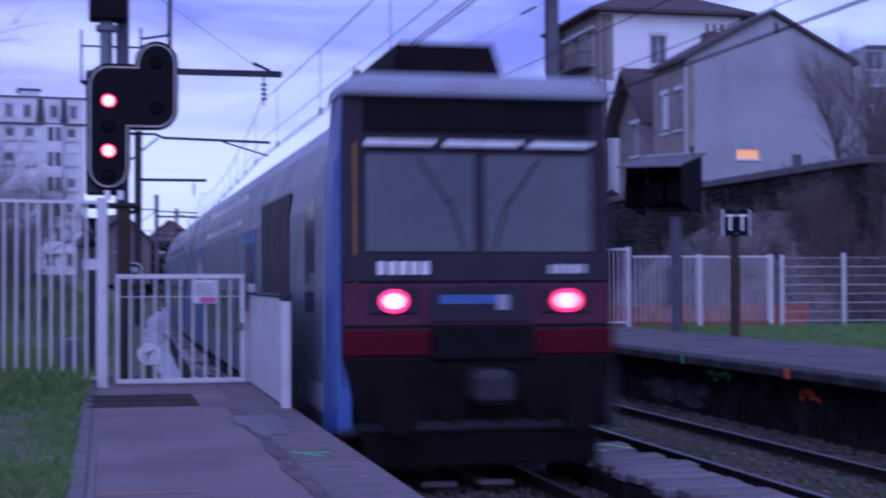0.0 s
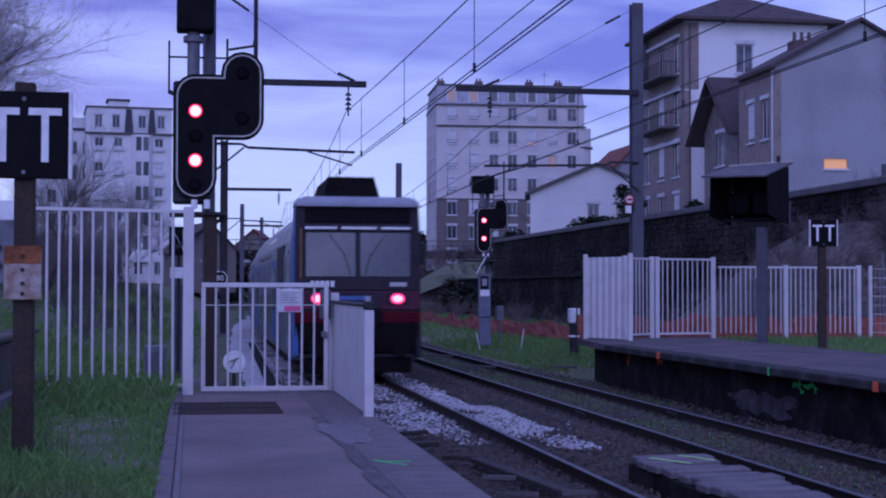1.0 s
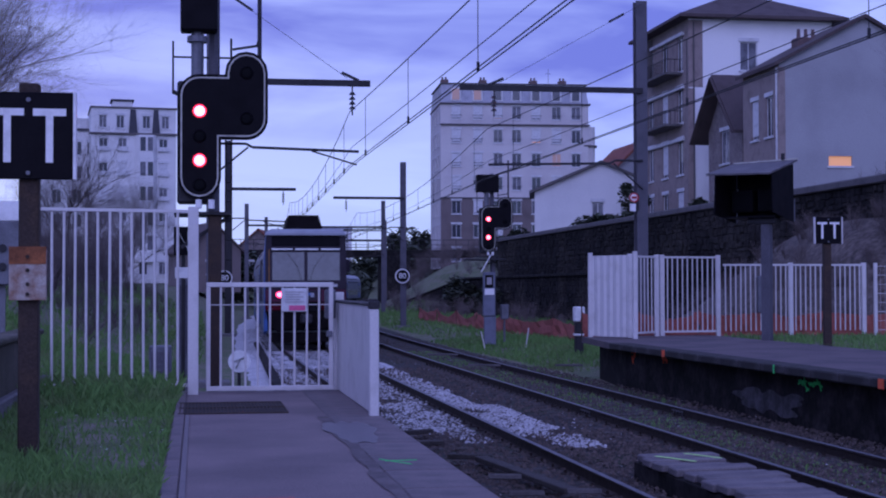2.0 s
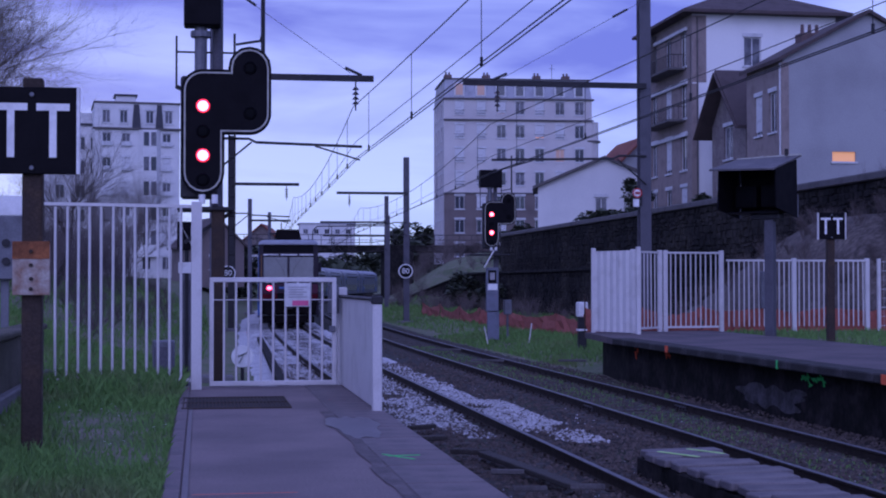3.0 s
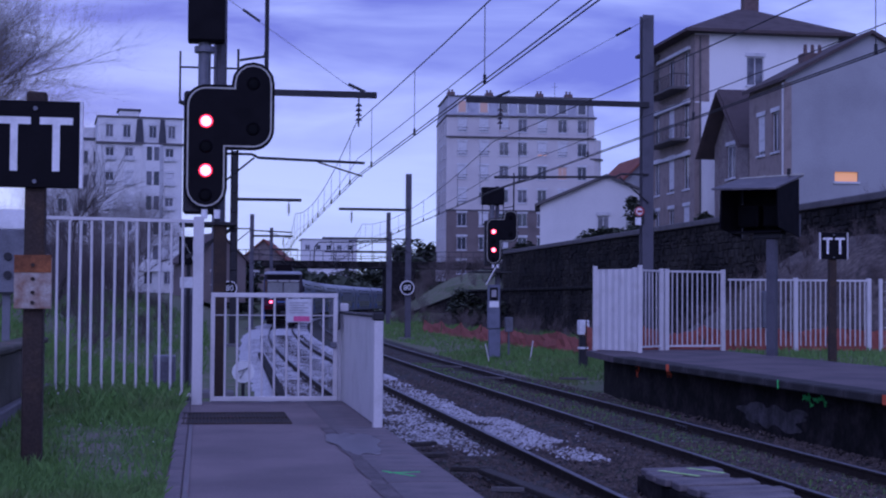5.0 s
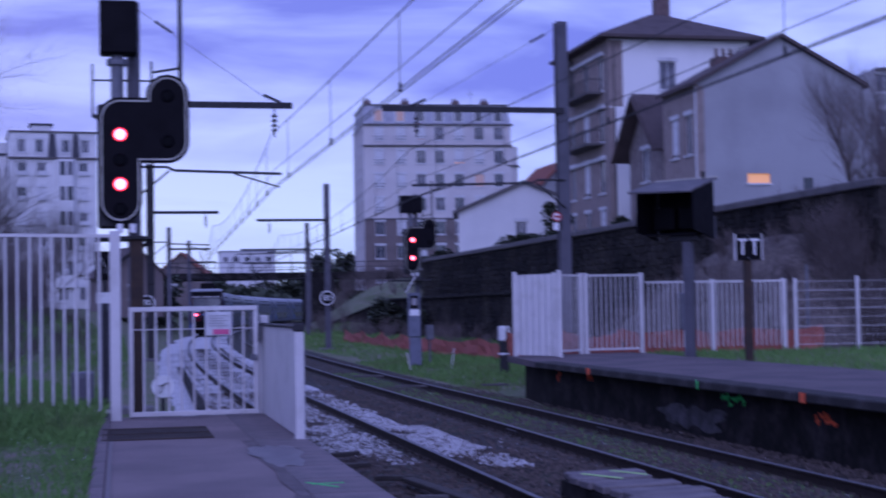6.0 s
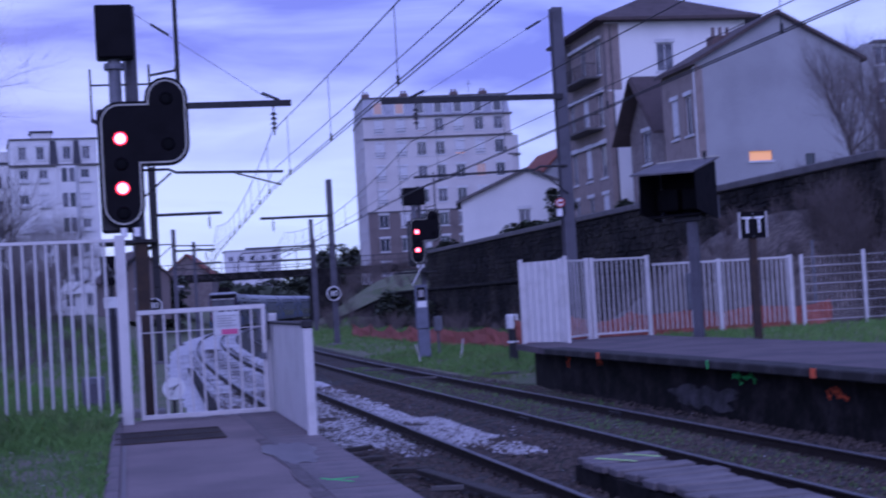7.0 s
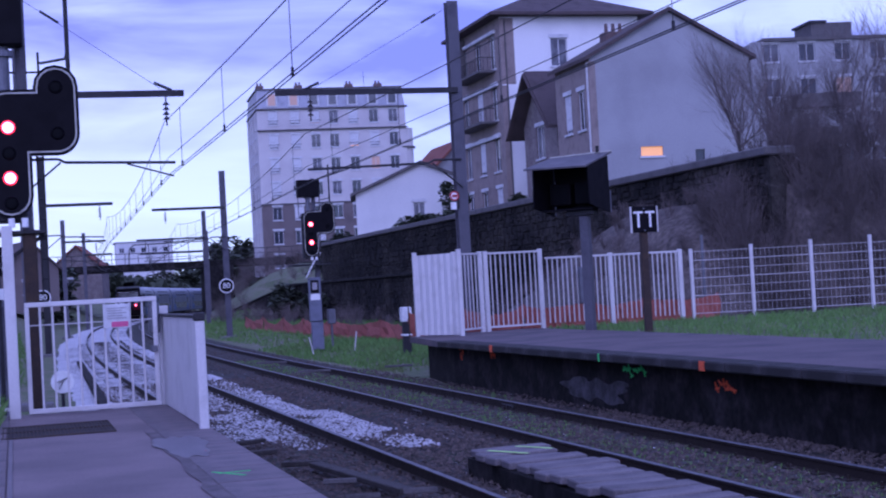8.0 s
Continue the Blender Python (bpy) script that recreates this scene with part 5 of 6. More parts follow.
def build_left_apartments():
    t = thing("apartment_building", "tall off-white apartment building with slate dormers", "apartment building", pose(-12.2, 178, 2.0, 0, 0, 6))
    w, d, h = 9.8, 9, 17.5
    cols = [0.9, 3.1, 5.5, 7.8]
    facade(t, Matrix(), w, h, [(x, 1.0 + 2.9 * r) for r in range(6) for x in cols], 1.0, 1.5, OLDWHITE, shutter={0, 4, 7, 8, 12, 13, 14, 17, 19, 22})
    side = pose(0, d, 0, 0, 0, -90)
    facade(t, side, d, h, [(x, 1.0 + 2.9 * r) for r in range(6) for x in (1.0, 3.6, 6.2)], 1.1, 1.7, OLDWHITE)
    east = pose(w, 0, 0, 0, 0, 90)
    facade(t, east, d, h, [(x, 1.0 + 2.9 * r) for r in range(6) for x in (1.5, 5.0)], 1.1, 1.7, OLDWHITE)
    part("core", box(B(), 0.35, w - 0.35, 0.35, d, 0, h), OLDWHITE, t)
    facade(t, pose(0, 0.25, h), w, 3.0, [(x, 0.7) for x in (0.9, 2.9, 5.9, 8.1)], 0.9, 1.5, OLDWHITE)
    part("attic", box(B(), 0.02, w - 0.02, 0.62, d - 0.4, h, h + 2.98), OLDWHITE, t)
    part("cornice", box(B(), -0.2, w + 0.2, -0.3, 0.24, h - 0.12, h + 0.12, 0.03), COPING, t)
    part("roof_edge", box(B(), -0.1, w + 0.1, 0.1, d, h + 3.004, h + 3.2), COPING, t)
    for x0, x1 in ((4.3, 5.3), (7.0, 7.9)):
        part("mansard", loft(B(), [[(x0, -0.1, h + 0.12), (x1, -0.1, h + 0.12), (x1, 0.24, h + 0.12), (x0, 0.24, h + 0.12)], [(x0 + 0.2, 0.1, h + 2.9), (x1 - 0.2, 0.1, h + 2.9), (x1 - 0.2, 0.24, h + 2.9), (x0 + 0.2, 0.24, h + 2.9)]]), SLATE, t, "dark slate mansard slope")
    bay = part("bay", loft(B(), [[(5.0, -0.004, z), (5.5, -0.75, z), (7.1, -0.75, z), (7.6, -0.004, z)] for z in (2.5, h - 0.13)]), OLDWHITE, t, "projecting bay")
    for k in range(5):
        for x in (5.6, 6.45):
            part("bay_window", box(B(), x, x + 0.6, -0.79, -0.754, 3.9 + 2.9 * k, 5.5 + 2.9 * k), (PANE if (k + int(x)) % 2 else CURTAIN), bay)
    part("stair_tower", box(B(), 2.6, 4.9, 3, 6, h + 2.6, h + 4.2, 0.05), OLDWHITE, t)
    part("tower_cap", box(B(), 2.4, 5.1, 2.8, 6.2, h + 4.204, h + 4.4), SLATE, t)
    for r in range(1, 6):
        for x in cols:
            part("railing", box(B(), x - 0.15, x + 1.15, -0.3, -0.25, 1.0 + 2.9 * r, 1.5 + 2.9 * r), SHUTTER, t)
    u = thing("apartment_building", "lower off-white apartment wing with a flat roof", "apartment building", pose(-20.6, 184, 2.0, 0, 0, 6))
    facade(u, Matrix(), 9, 18.4, [(x, 1.0 + 2.9 * r) for r in range(6) for x in (1.0, 3.4, 5.8, 7.5)], 1.1, 1.6, OLDWHITE)
    part("core", box(B(), 0.35, 8.7, 0.35, 9, 0, 18.4), OLDWHITE, u)
    part("roof", box(B(), -0.2, 9.2, -0.2, 9.2, 18.404, 18.7), SLATE, u)
    part("stair_tower", box(B(), 6.0, 8.6, 2, 5, 18.7, 20.2), OLDWHITE, u)


def gable_roof(bm, w, d, h, rise, over=0.4, thick=0.22):
    """A roof whose ridge runs along y over a house w wide and d deep."""
    for s in (-1, 1):
        x0, z0 = (w / 2 + s * (w / 2 + over)), h - rise * over / (w / 2)
        x1, z1 = w / 2, h + rise
        a = [(x0, -over, z0), (x1, -over, z1), (x1, d + over, z1), (x0, d + over, z0)]
        va = [bm.verts.new(p) for p in a] + [bm.verts.new((x, y, z + thick)) for x, y, z in a]
        for q in ((0, 1, 2, 3), (4, 5, 6, 7), (0, 1, 5, 4), (1, 2, 6, 5), (2, 3, 7, 6), (3, 0, 4, 7)):
            bm.faces.new([va[k] for k in q])
    bmesh.ops.recalc_face_normals(bm, faces=bm.faces)
    return bm


def build_grey_house():
    """The gabled house with a bare rendered end wall, and its stone porch wing."""
    base = 4.4
    t = thing("gabled_house", "gabled house with a bare grey rendered end wall", "house", pose(32.4, 80, base))
    w, d, h, rise = 10.2, 5.6, 9.6, 2.7
    bm = pierced(B(), w, h, [(2.95, 4.35, 3.85, 4.4), (6.4, 7.0, 3.4, 4.15)], 0.2)
    bm.faces.new([bm.verts.new(p) for p in ((0, 0, h), (w, 0, h), (w / 2, 0, h + rise))])
    part("end_wall", bm, RENDERG, t)
    q = part("window", box(B(), 2.95, 4.35, 0.12, 0.18, 3.85, 4.4), WARM, t, "small lit window")
    part("sill", box(B(), 2.85, 4.45, -0.08, 0.1, 3.72, 3.84), SHUTTER, q)
    part("window", box(B(), 6.4, 7.0, 0.12, 0.18, 3.4, 4.15), PANE, t)
    bm = box(B(), 0.4, w - 0.01, 0.4, d, 0, h - 0.1)
    prism(bm, [(0.4, h - 0.1), (w - 0.4, h - 0.1), (w / 2, h + rise - 0.3)], 0.4, d)
    part("core", bm, RENDERG, t)
    side = pose(0, d, 0, 0, 0, -90)
    facade(t, side, d, h, [(1.4, 5.6), (3.6, 5.6), (1.4, 1.8)], 1.1, 2.3, BRICKBAND, shutter={0})
    part("quoin", box(B(), -0.08, 0.35, -0.06, 0.0, 0, h - 0.2), BRICKBAND, t)
    part("roof", gable_roof(B(), w, d, h, rise, 0.35), TILE, t, "brown tiled roof")
    q = part("chimney", box(B(), 2.5, 3.9, 3.2, 4.2, h + 0.8, h + 2.1, 0.03), CHIMNEY, t, "brick chimney")
    for k in range(3):
        part("pot", rod(B(), (2.75 + 0.45 * k, 3.7, h + 2.1), (2.75 + 0.45 * k, 3.7, h + 2.65), 0.13, 8, 0.1), CHIMNEY, q)
    rod(bm := B(), (-0.1, 0.1, 0), (-0.1, 0.1, h - 0.2), 0.07, 8)
    part("downpipe", bm, SHUTTER, t)
    # the stone wing with a gable towards the line
    u = thing("stone_house", "brown rubble-stone house with a steep tiled gable", "house", pose(33.4, 88.4, base))
    d2, h2 = 6.2, 7.2
    side = pose(0, d2, 0, 0, 0, -90)
    facade(u, side, d2, h2, [(2.3, 4.9), (1.2, 0.9), (3.9, 0.9)], 1.6, 2.1, RUBBLE)
    bm = raw([(0, d2 / 2 - 3.1, h2), (0, d2 / 2 + 3.1, h2), (0, d2 / 2, h2 + 3.1)], [(0, 1, 2)])
    part("gable", bm, RUBBLE, u)
    facade(u, Matrix(), 9, h2, [(0.9, 4.0)], 1.0, 2.0, RUBBLE)
    part("core", box(B(), 0.35, 9, 0.35, d2 - 0.02, 0, h2), RUBBLE, u)
    part("lintel", box(B(), -0.08, -0.003, d2 - 4.0, d2 - 1.9, 3.15, 3.4), SHUTTER, u)
    bm = B()
    for s in (-1, 1):
        a = [(-0.9, d2 / 2, h2 + 3.2), (-0.9, d2 / 2 + s * 4.0, h2 - 0.75), (8.5, d2 / 2 + s * 4.0, h2 - 0.75), (8.5, d2 / 2, h2 + 3.2)]
        va = [bm.verts.new(p) for p in a] + [bm.verts.new((x, y, z + 0.2)) for x, y, z in a]
        for k in ((0, 1, 2, 3), (4, 5, 6, 7), (0, 1, 5, 4), (1, 2, 6, 5), (2, 3, 7, 6), (3, 0, 4, 7)):
            bm.faces.new([va[i] for i in k])
    bmesh.ops.recalc_face_normals(bm, faces=bm.faces)
    part("roof", bm, TILE, u, "steep brown tiled gable roof")
    for q in (-4.0, 4.0):
        part("bargeboard", beam(B(), (-0.93, d2 / 2, h2 + 3.2), (-0.93, d2 / 2 + q, h2 - 0.72), 0.22, 0.08), TILE, u)
    part("bay_cornice", box(B(), -0.55, 0.0, 0.2, 2.0, 4.1, 4.4, 0.03), SHUTTER, u)


def build_white_house():
    base = 4.4
    t = thing("tall_house", "four-storey white rendered house with a hipped tiled roof", "house", pose(33.2, 98, base))
    w, d, h = 10.4, 10.5, 15.4
    facade(t, Matrix(), w, h, [(3.7, 11.9), (3.9, 8.2)], 1.25, 2.0, RENDERW)
    part("rain_stain", box(B(), 4.3, 4.36, -0.02, 0.0, 10.6, 11.75), COPING, t)
    side = pose(0, d, 0, 0, 0, -90)
    facade(t, side, d, h, [(x, 1.2 + 3.6 * r) for r in range(4) for x in (1.2, 4.6, 8.0)], 1.3, 2.4, BRICKBAND, shutter={4, 7, 2})
    shell(t, w - 0.01, d - 0.01, h, RENDERW)
    part("corner_band", box(B(), -0.06, 0.30, -0.05, -0.003, 0, 10.6), BRICKBAND, t)
    for r in range(2, 4):
        b = part("balcony", box(B(), -1.2, 0.0, 1.5, 8.2, 0.95 + 3.6 * r, 1.12 + 3.6 * r, 0.02), COPING, t, "balcony with iron railing")
        bm = B()
        for k in range(23):
            rod(bm, (-1.15, 1.55 + k * 0.3, 1.12 + 3.6 * r), (-1.15, 1.55 + k * 0.3, 2.0 + 3.6 * r), 0.02, 5)
        for y in (1.55, 8.15):
            for k in range(4):
                rod(bm, (-1.15 + k * 0.33, y, 1.12 + 3.6 * r), (-1.15 + k * 0.33, y, 2.0 + 3.6 * r), 0.02, 5)
        beam(bm, (-1.15, 1.5, 2.02 + 3.6 * r), (-1.15, 8.2, 2.02 + 3.6 * r), 0.05)
        beam(bm, (-1.15, 1.53, 2.02 + 3.6 * r), (0, 1.53, 2.02 + 3.6 * r), 0.05)
        part("railing", bm, DARKSTEEL, b)
    part("corner_brick", box(B(), 0.0, 1.0, -0.03, -0.003, 10.7, 15.3), BRICKBAND, t, "brown brick upper corner")
    part("side_screen", box(B(), -1.2, 0.0, 8.2, 8.32, 12.0, 15.2), COPING, t)
    for z in (4.6, 8.2, 11.9):
        part("awning_box", box(B(), -0.22, -0.003, 0.9, 9.6, z + 2.5, z + 2.75, 0.02), SHUTTER, t)
    part("downpipe", rod(B(), (0.35, -0.07, 0), (0.35, -0.07, 15.2), 0.06, 8), COPING, t)
    part("plinth", box(B(), -0.05, 10.4, -0.06, -0.003, 0, 1.2), COPING, t)
    bm = loft(B(), [[(-0.9, -0.9, h), (w + 0.9, -0.9, h), (w + 0.9, d + 0.9, h), (-0.9, d + 0.9, h)], [(-0.9, -0.9, h + 0.2), (w + 0.9, -0.9, h + 0.2), (w + 0.9, d + 0.9, h + 0.2), (-0.9, d + 0.9, h + 0.2)],
                    [(w / 2 - 0.4, d / 2 - 0.6, h + 2.7), (w / 2 + 0.6, d / 2 - 0.6, h + 2.7), (w / 2 + 0.6, d / 2 + 0.6, h + 2.7), (w / 2 - 0.4, d / 2 + 0.6, h + 2.7)]])
    part("roof", bm, TILE, t, "low hipped brown tiled roof")
    q = part("chimney", box(B(), w / 2 + 0.2, w / 2 + 1.3, d / 2 - 0.3, d / 2 + 0.5, h + 2.2, h + 4.0, 0.03), CHIMNEY, t)
    part("pot", rod(B(), (w / 2 + 0.7, d / 2, h + 4.0), (w / 2 + 0.7, d / 2, h + 4.5), 0.14, 8), CHIMNEY, q)


def small_house(m, w, d, h, rise, wall, roof, label, name="house", windows=()):
    t = thing(name, label, "house", m)
    bm = pierced(B(), w, h, [(x, x + 0.9, z, z + 1.2) for x, z in windows], 0.15)
    bm.faces.new([bm.verts.new(p) for p in ((0, 0, h), (w, 0, h), (w / 2, 0, h + rise))])
    part("wall", bm, wall, t)
    if windows:
        window_set(t, windows, Matrix(), 0.9, 1.2)
    bm = box(B(), 0.0, w, 0.3, d, 0, h)
    prism(bm, [(0, h), (w, h), (w / 2, h + rise)], 0.3, d)
    part("core", bm, wall, t)
    part("roof", gable_roof(B(), w, d, h, rise), roof, t)
    return t


def build_bridge():
    t = thing("road_bridge", "dark steel road bridge with railings across the line", "bridge")
    y = 176
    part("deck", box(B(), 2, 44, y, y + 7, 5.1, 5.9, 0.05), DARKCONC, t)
    for x0, x1 in ((-3, 5.5), (22, 25)):
        part("abutment", box(B(), x0, x1, y - 0.3, y + 7.5, -1, 5.2, 0.05), STONEWALL, t)
    bm = beam(B(), (2, y, 7.1), (44, y, 7.1), 0.08)
    beam(bm, (2, y, 6.5), (44, y, 6.5), 0.06)
    part("railing", bm, DARKSTEEL, t)
    for i in range(28):
        part("baluster", box(B(), 2 + i * 1.5, 2.07 + i * 1.5, y - 0.03, y + 0.03, 5.9, 7.06), DARKSTEEL, t)
    bm = B()
    pts = [(13, 5.9), (13.1, 7.6), (13.6, 8.1), (22, 8.2), (22.6, 7.9), (22.7, 5.9)]
    for a, b in zip(pts, pts[1:]):
        beam(bm, (a[0], y + 0.5, a[1]), (b[0], y + 0.5, b[1]), 0.12)
    for x in (15.3, 17.6, 19.9):
        beam(bm, (x, y + 0.5, 5.9), (x, y + 0.5, 8.1), 0.07)
    part("safety_cage", bm, DARKSTEEL, t)
    b = thing("low_building", "low white flat-roofed building beyond the bridge", "building", pose(24.0, 366, 3.5))
    facade(b, Matrix(), 13.5, 12.4, [(0.8 + 2.6 * k, 10) for k in range(5)], 1.2, 1.2, OLDWHITE)
    part("core", box(B(), 0.3, 13.5, 0.3, 9, 0, 12.4), OLDWHITE, b)
    part("roof", box(B(), -0.2, 13.7, -0.2, 9.2, 12.404, 12.7), ZINC, b)


# ---- trees, bushes and grass ----
def limb(vs, fs, a, b, r0, r1, n=4):
    d = (b - a)
    if d.length < 1e-4:
        return
    u = d.orthogonal().normalized()
    w = d.cross(u).normalized()
    k = len(vs)
    for p, r in ((a, r0), (b, r1)):
        for i in range(n):
            g = math.tau * i / n
            vs.append(tuple(p + u * (r * math.cos(g)) + w * (r * math.sin(g))))
    for i in range(n):
        j = (i + 1) % n
        fs.append((k + i, k + j, k + n + j, k + n + i))


def branch(rng, vs, fs, p, d, length, r, depth, spread):
    steps = 3
    for s in range(steps):
        q = p + d * (length / steps)
        limb(vs, fs, p, q, r, r * 0.82, 5 if depth > 2 else 3)
        p, r = q, r * 0.82
        d = (d + V((rng.gauss(0, 0.14), rng.gauss(0, 0.14), rng.gauss(0.04, 0.1)))).normalized()
        if depth > 0:
            for _ in range(2 if s < steps - 1 else 3):
                e = (d + V((rng.gauss(0, spread), rng.gauss(0, spread), rng.gauss(0.12, spread * 0.7)))).normalized()
                branch(rng, vs, fs, p, e, length * rng.uniform(0.5, 0.78), r * 0.62, depth - 1, spread)


def bare_tree(x, y, z, height, seed, label, depth=4, spread=0.5, name="bare_tree"):
    rng = random.Random(seed)
    t = thing(name, label, "tree", pose(x, y, z))
    vs, fs = [], []
    p, r = V((0, 0, -0.2)), height * 0.013
    tips = []
    for k in range(4):
        q = p + V((rng.gauss(0, 0.1), rng.gauss(0, 0.1), height * 0.09))
        limb(vs, fs, p, q, r, r * 0.9, 8)
        p, r = q, r * 0.9
        tips.append((p.copy(), r))
    part("trunk", raw(vs, fs), BARK, t)
    vs, fs = [], []
    for p, r in tips[1:]:
        for _ in range(3):
            d = V((rng.gauss(0, 0.55), rng.gauss(0, 0.55), rng.uniform(0.5, 1.0))).normalized()
            branch(rng, vs, fs, p, d, height * rng.uniform(0.22, 0.32), r * 0.45, depth, spread)
    part("crown", raw(vs, fs), TWIG, t)


def thicket(x0, x1, y0, y1, count, seed, label, hmin, hmax):
    """A tangle of bare shrubs on the bank, as one mass."""
    rng = random.Random(seed)
    vs, fs = [], []
    for _ in range(count):
        x, y = rng.uniform(x0, x1), rng.uniform(y0, y1)
        p = V((x, y, ground_z(x, y) - 0.1))
        h = rng.uniform(hmin, hmax)
        for _ in range(5):
            d = V((rng.gauss(0, 0.35), rng.gauss(0, 0.35), 1)).normalized()
            branch(rng, vs, fs, p, d, h * rng.uniform(0.4, 0.6), 0.010 + 0.004 * h, 2, 0.42)
    ob = part("thicket", raw(vs, fs), TWIG)
    tagged(ob, label, "thicket", kind="stuff")


def leafy(x, y, z, r, h, seed, label):
    """An evergreen shrub of many small leaf clumps round its stems."""
    rng = random.Random(seed)
    t = thing("shrub", label, "shrub", pose(x, y, z), group="shrubs along the wall")
    vs, fs = [], []
    for _ in range(5):
        limb(vs, fs, V((0, 0, -0.2)), V((rng.gauss(0, r * 0.4), rng.gauss(0, r * 0.4), h * 0.7)), 0.06, 0.02, 5)
    part("stem", raw(vs, fs), BARK, t)
    vs, fs = [], []
    lumps = [(rng.gauss(0, r * 0.45), rng.gauss(0, r * 0.45), h * rng.uniform(0.15, 0.9), r * rng.uniform(0.3, 0.55)) for _ in range(14)]
    for _ in range(2200):
        lx, ly, lz, lr = rng.choice(lumps)
        v = V((rng.gauss(0, 1), rng.gauss(0, 1), rng.gauss(0, 1))).normalized() * lr * rng.uniform(0.6, 1.05)
        c = V((lx, ly, max(lz, lr * 0.5))) + v
        a, s = rng.uniform(0, 6.3), rng.uniform(0.10, 0.22) * max(1, r / 1.3)
        e1 = V((math.cos(a), math.sin(a), rng.uniform(-0.6, 0.6))) * s
        e2 = V((-math.sin(a), math.cos(a), rng.uniform(-0.6, 0.6))) * s * 0.6
        k = len(vs)
        vs += [tuple(c - e1), tuple(c + e2), tuple(c + e1), tuple(c - e2)]
        fs.append((k, k + 1, k + 2, k + 3))
    part("foliage", raw(vs, fs), LEAF, t)


def far_wood(x0, x1, y0, y1, count, seed, label):
    """The dark line of trees that closes the view, as one mass of leaf clumps."""
    rng = random.Random(seed)
    vs, fs = [], []
    for _ in range(count):
        x, y = rng.uniform(x0, x1), rng.uniform(y0, y1)
        top = 5.8 + 3.0 * noise.noise((x * 0.11, y * 0.07, seed))
        c = V((x, y, ground_z(x, y) + top * rng.random()))
        a, s = rng.uniform(0, 6.3), rng.uniform(0.5, 1.1)
        e1, e2 = V((math.cos(a), math.sin(a), rng.uniform(-0.8, 0.8))) * s, V((-math.sin(a) * 0.5, math.cos(a) * 0.5, rng.uniform(0.3, 1.0))) * s
        k = len(vs)
        vs += [tuple(c - e1), tuple(c + e2), tuple(c + e1), tuple(c - e2)]
        fs.append((k, k + 1, k + 2, k + 3))
    tagged(part("far_wood", raw(vs, fs), LEAF), label, "wood", kind="stuff")


def grass(name, label, spots, seed):
    """Blades over the spots (x0, x1, y0, y1, z, count, height); z None: the ground's."""
    rng = random.Random(seed)
    vs, fs = [], []
    for x0, x1, y0, y1, z, count, h in spots:
        for _ in range(count):
            x, y = rng.uniform(x0, x1), rng.uniform(y0, y1)
            if z == -0.03:
                x, y = min(max(x + rng.gauss(0, 0.16), -2.0), -0.27), min(y + rng.gauss(0, 0.7), 19.8)
            if noise.noise((x * 0.9, y * 0.5, seed)) < rng.uniform(-0.75, 0.25):
                continue
            g = ground_z(x, y) if z is None else z
            b, a = h * rng.uniform(0.4, 1.15), rng.uniform(0, 6.3)
            w = 0.0035 + 0.0003 * y
            dx, dy = math.cos(a), math.sin(a)
            lx, ly = rng.gauss(0, 0.35) * b, rng.gauss(0, 0.35) * b
            k = len(vs)
            vs += [(x - dx * w, y - dy * w, g - 0.02), (x + dx * w, y + dy * w, g - 0.02), (x + lx * 0.4 + dx * w * 0.7, y + ly * 0.4 + dy * w * 0.7, g + b * 0.6), (x + lx, y + ly, g + b)]
            fs += [(k, k + 1, k + 2), (k, k + 2, k + 3)]
    ob = part(name, raw(vs, fs), GRASS)
    tagged(ob, label, "grass", kind="stuff")


# ---- the train ----
CAR_Z = RAIL


def car_ring(y, w=1.41, top=4.20, low=0.42):
    k = w / 1.41
    half = [(1.36, low), (1.41, 0.95), (1.41, 2.75), (1.36, 3.15), (1.22, 3.58), (0.98, 3.90), (0.55, 4.12), (0.0, 4.20)]
    half = [(x * k, z if z < 1 else 1 + (z - 1) * (top - 1) / 3.20) for x, z in half]
    return [(x, y, z) for x, z in half] + [(-x, y, z) for x, z in half[-2::-1]]


def bogie(parent, y):
    b = part("bogie", box(B(), -1.15, 1.15, y - 1.7, y + 1.7, 0.40, 0.72, 0.05), TUNDER, parent)
    for dy in (-1.25, 1.25):
        bm = B()
        for x in (-0.75, 0.75):
            rod(bm, (x - 0.07, y + dy, 0.46), (x + 0.07, y + dy, 0.46), 0.46, 20)
        rod(bm, (-0.75, y + dy, 0.46), (0.75, y + dy, 0.46), 0.08, 8)
        part("wheelset", bm, TUNDER, b)


